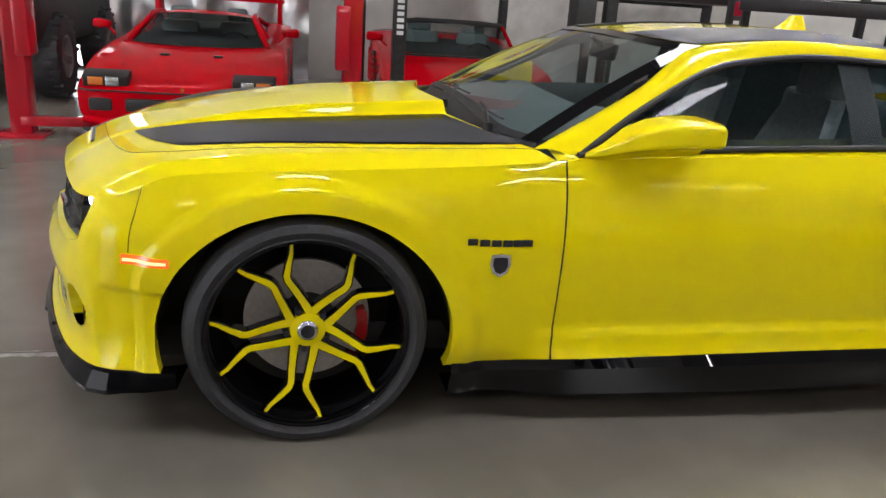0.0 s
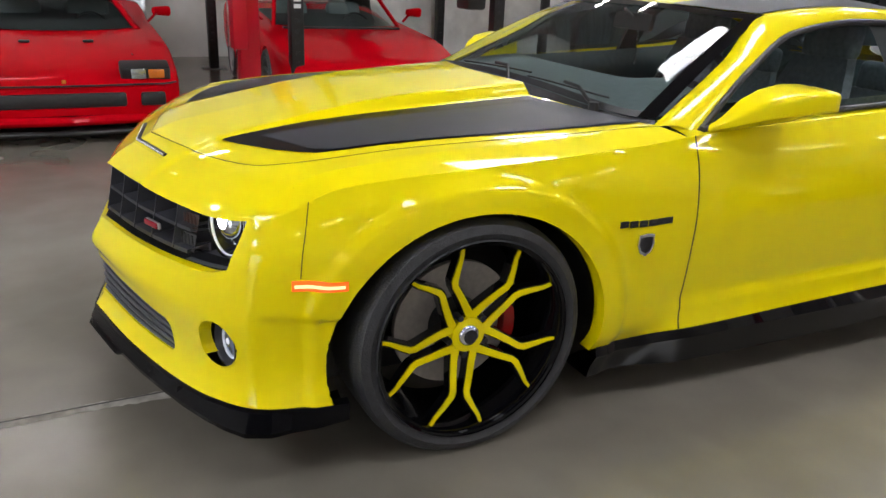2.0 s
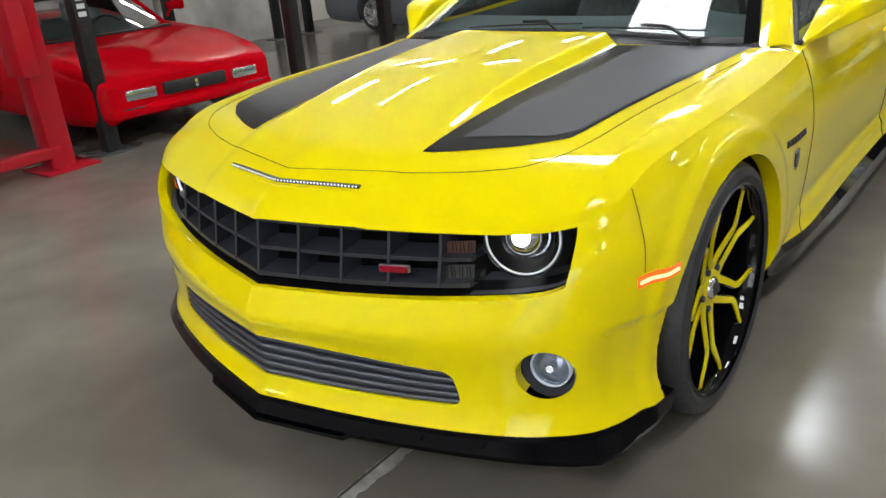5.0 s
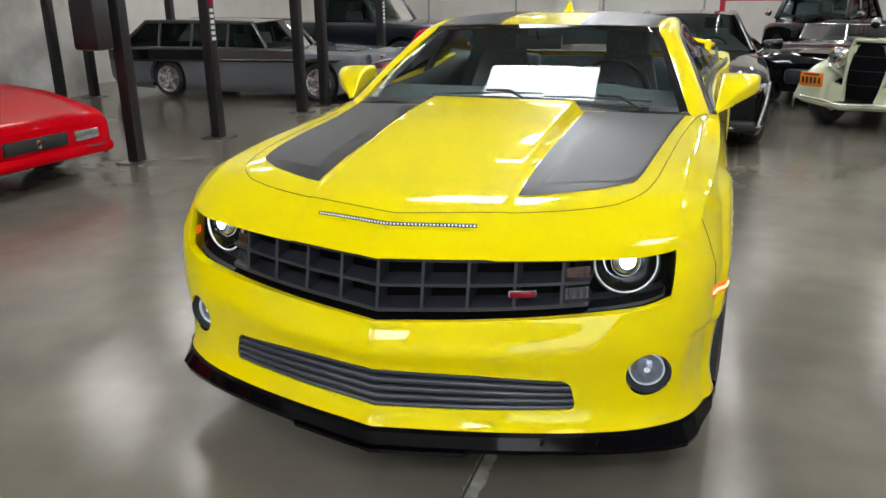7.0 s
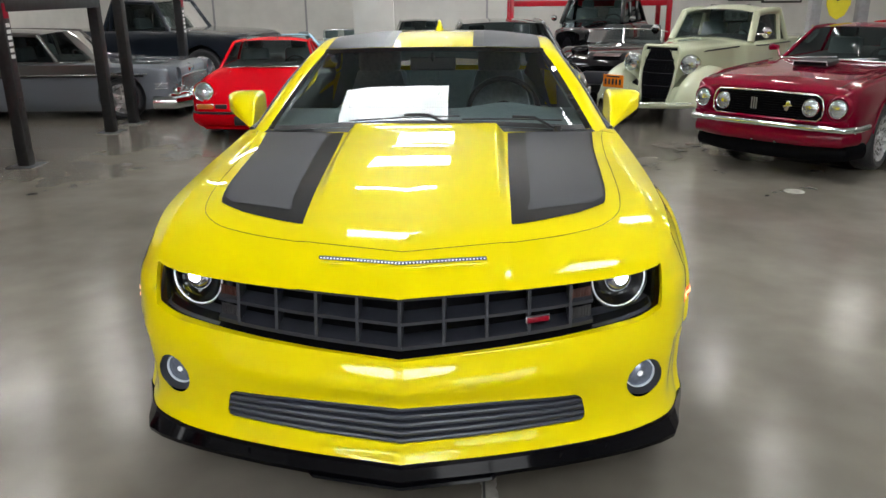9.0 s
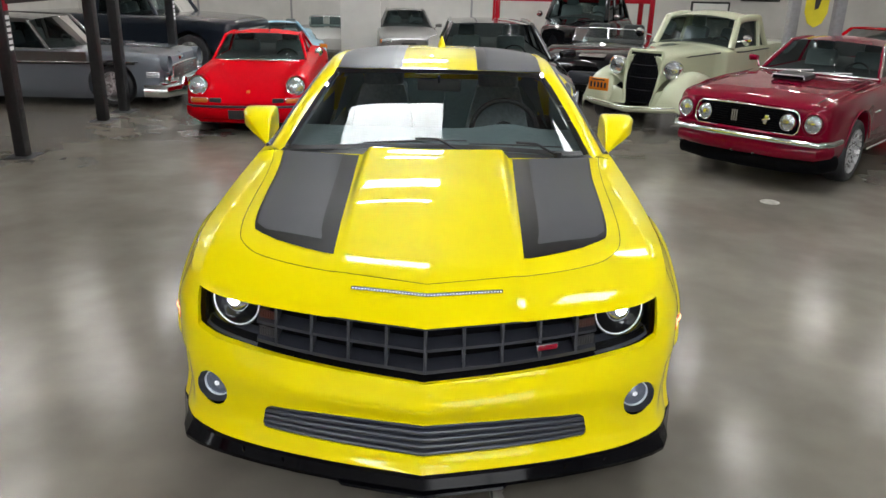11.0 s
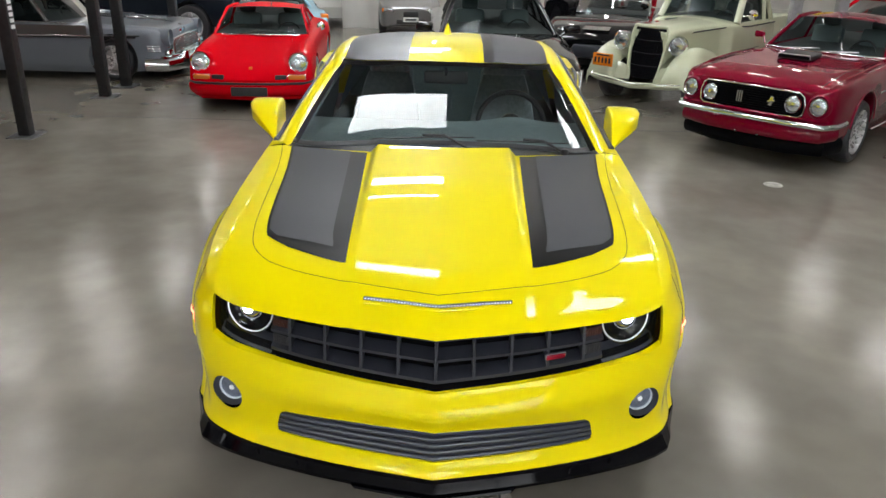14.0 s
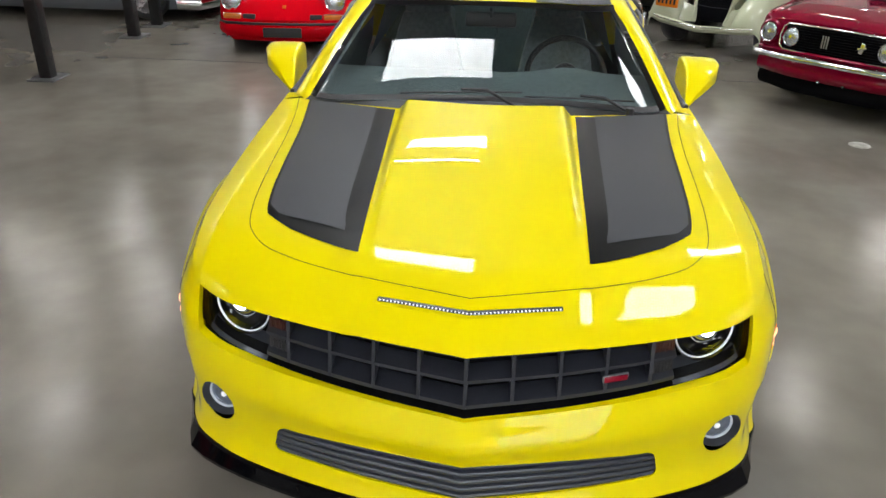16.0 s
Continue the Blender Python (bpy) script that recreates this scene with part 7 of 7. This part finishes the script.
# Loose covers and sheets by the west wall.
FOIL = material("foil_sheet", (0.55, 0.55, 0.56), 0.28, 0.75, noise_scale=4, noise_amount=0.2, bump=0.6, bump_scale=7)
TARP = material("plastic_tarp", (0.55, 0.54, 0.52), 0.42, noise_scale=3, noise_amount=0.2, bump=0.6, bump_scale=5)
for y, z, w, lean in ((6.6, .95, 2.6, 14), (4.3, 1.1, 1.8, 9)):
    bm = grid(B(), lambda u, v: Vector((.10 * noise.noise(Vector((u * 4, v * 4, y))) - .35 * (1 - v), w * (u - .5), 2.0 * z * v)), span(0, 1, 26), span(0, 1, 26))
    solid("plastic_sheet", thicken(bm, .004), TARP, "crumpled translucent plastic sheet leaning against the wall", "sheet", m=Matrix.Translation((-8.55, y, .01)) @ rot("Z", 180))
for k, (y, z0, h) in enumerate(((-.9, .2, 2.2), (.55, .3, 2.1))):
    bm = grid(B(), lambda u, v: Vector((.12 * noise.noise(Vector((u * 5, v * 5, y + 9))), 1.3 * (u - .5), h * v)), span(0, 1, 24), span(0, 1, 24))
    solid("foil_sheet", thicken(bm, .004), FOIL, "crumpled silver insulation sheet on the wall", "sheet", m=Matrix.Translation((-8.9, y, .005)))

# Red rack with grey shelves by the back wall.
rack = thing("red_rack", "red steel pallet rack with dark boxes by the back wall", "rack")
for x in (.92, 3.80):
    for y in (13.0, 13.9):
        block(rack, "upright", (x, y, 1.2), (.09, .09, 2.4), POST_RED, .01)
for z in (1.30, 2.2):
    for y in (13.0, 13.9):
        block(rack, "beam", (2.36, y, z), (2.80, .05, .10), POST_RED, .008)
    block(rack, "shelf", (2.36, 13.45, z + .055), (2.76, .86, .02), FRAME_GREY, .004)
for k in range(3):
    solid("storage_box", box(B(), (1.5 + .8 * k, 13.45, 1.365 + .16), (.55, .5, .32), .01), MATT_BLACK, "dark cardboard box on the red rack", "box", "boxes on the rack")

# Banner on grey posts, pictures on the wall.
BANNER = material("yellow_banner", (0.72, 0.62, 0.02), 0.6, noise_scale=8, noise_amount=0.06)
for x in (4.88, 5.52):
    solid("grey_column", box(B(), (x, 9.3, TOP / 2), (.14, .14, TOP), .01), FRAME_GREY, "grey steel column", "column", "grey columns")
ban = thing("banner", "yellow shield-shaped banner with a plain dark emblem on a column", "banner")
outline = [(-.16, .62), (.16, .62), (.16, .20), (.10, .06), (0, 0), (-.10, .06), (-.16, .20)]
part("cloth", extrude_outline(B(), outline, Matrix.Translation((5.14, 9.18, 1.13)) @ rot("X", 90), .012), BANNER, ban)
part("emblem", extrude_outline(B(), [(-.03, .24), (.02, .26), (.05, .40), (.0, .46), (-.04, .36)], Matrix.Translation((5.14, 9.166, 1.13)) @ rot("X", 90), .006), MATT_BLACK, ban)
part("crossbar", tube(B(), [(4.88, 9.2, 1.76), (5.52, 9.2, 1.76)], .015, 8), FRAME_GREY, ban)
for x, z in ((5.6, 1.5), (6.8, 1.45), (6.4, .95), (7.6, 1.4)):
    fr = thing("framed_picture", "framed picture with pale abstract bars on the back wall", "picture", "framed pictures")
    part("frame", box(B(), (x, Y1 - .03, z), (.95, .05, .42), .01), MATT_BLACK, fr)
    part("print", box(B(), (x, Y1 - .058, z), (.85, .01, .33)), WHITE_PANEL, fr)
    for k in range(4):
        part("print_bar", box(B(), (x - .3 + .2 * k, Y1 - .065, z - .04), (.12, .006, .10)), FRAME_GREY, fr)
# Wall seams and conduits on the back wall, a dark hanging box.
for x in (-6.2, -3.9, -1.75, .55):
    solid("wall_batten", box(B(), (x, Y1 - .01, TOP / 2), (.05, .02, TOP)), FRAME_GREY, "thin grey wall batten", "batten", "wall battens")
solid("wall_unit", box(B(), (-1.9, Y1 - .15, 2.05), (1.6, .3, .22), .02), MATT_BLACK, "dark long fan unit high on the wall", "wall unit")
DUST = material("joint_dust", (0.30, 0.28, 0.25), 0.85, noise_scale=18, noise_amount=0.35)
# Floor disc and the joints of the slab.
solid("floor_disc", lathe(B(), [(0, .006), (.06, .006), (.075, .003), (.08, 0)], Matrix.Translation((2.807, 4.208, 0.0)), 28), DUST, "small pale round disc on the floor", "floor disc")
JOINT = material("joint_filler", (0.045, 0.042, 0.04), 0.7, noise_scale=20, noise_amount=0.3)
solid("white_partition", box(B(), (-1.76, 14.0, TOP / 2), (.80, .06, TOP), .005), WALL, "plain white wall panel standing before the back wall", "panel")
slab("floor_joint", (.245, Y0, -.05), (.255, Y1, .0015), JOINT, "dark sawn joint across the concrete")
slab("floor_joint", (X0, -2.6, -.05), (X1, -2.59, .0015), JOINT, "dark sawn joint across the concrete")
slab("floor_joint", (X0, 6.0, -.05), (X1, 6.01, .0015), JOINT, "dark sawn joint across the concrete")
bm = B()
ring = []
for y in span(-2.2, .62, 320):
    big = max(noise.noise(Vector((y * 2.1, 7, 0))) + .25, 0)
    w = .014 + .060 * big + .016 * abs(noise.noise(Vector((y * 9, 3, 0)))) + .010 * noise.noise(Vector((y * 41, 1, 0)))
    l = .004 + .022 * max(noise.noise(Vector((y * 5, 11, 0))), 0) + .008 * noise.noise(Vector((y * 37, 5, 0)))
    ring.append([bm.verts.new(p) for p in ((.246 - max(l, .001), y, .0018), (.2455, y, .0032), (.2545, y, .0026), (.256 + max(w, .004), y, .0018))])
for p, q in zip(ring, ring[1:]):
    for k in (0, 2):
        bm.faces.new((p[k], q[k], q[k + 1], p[k + 1]))
solid("joint_crumble", bm, DUST, "pale crumbled edge along the floor joint", kind="structure")
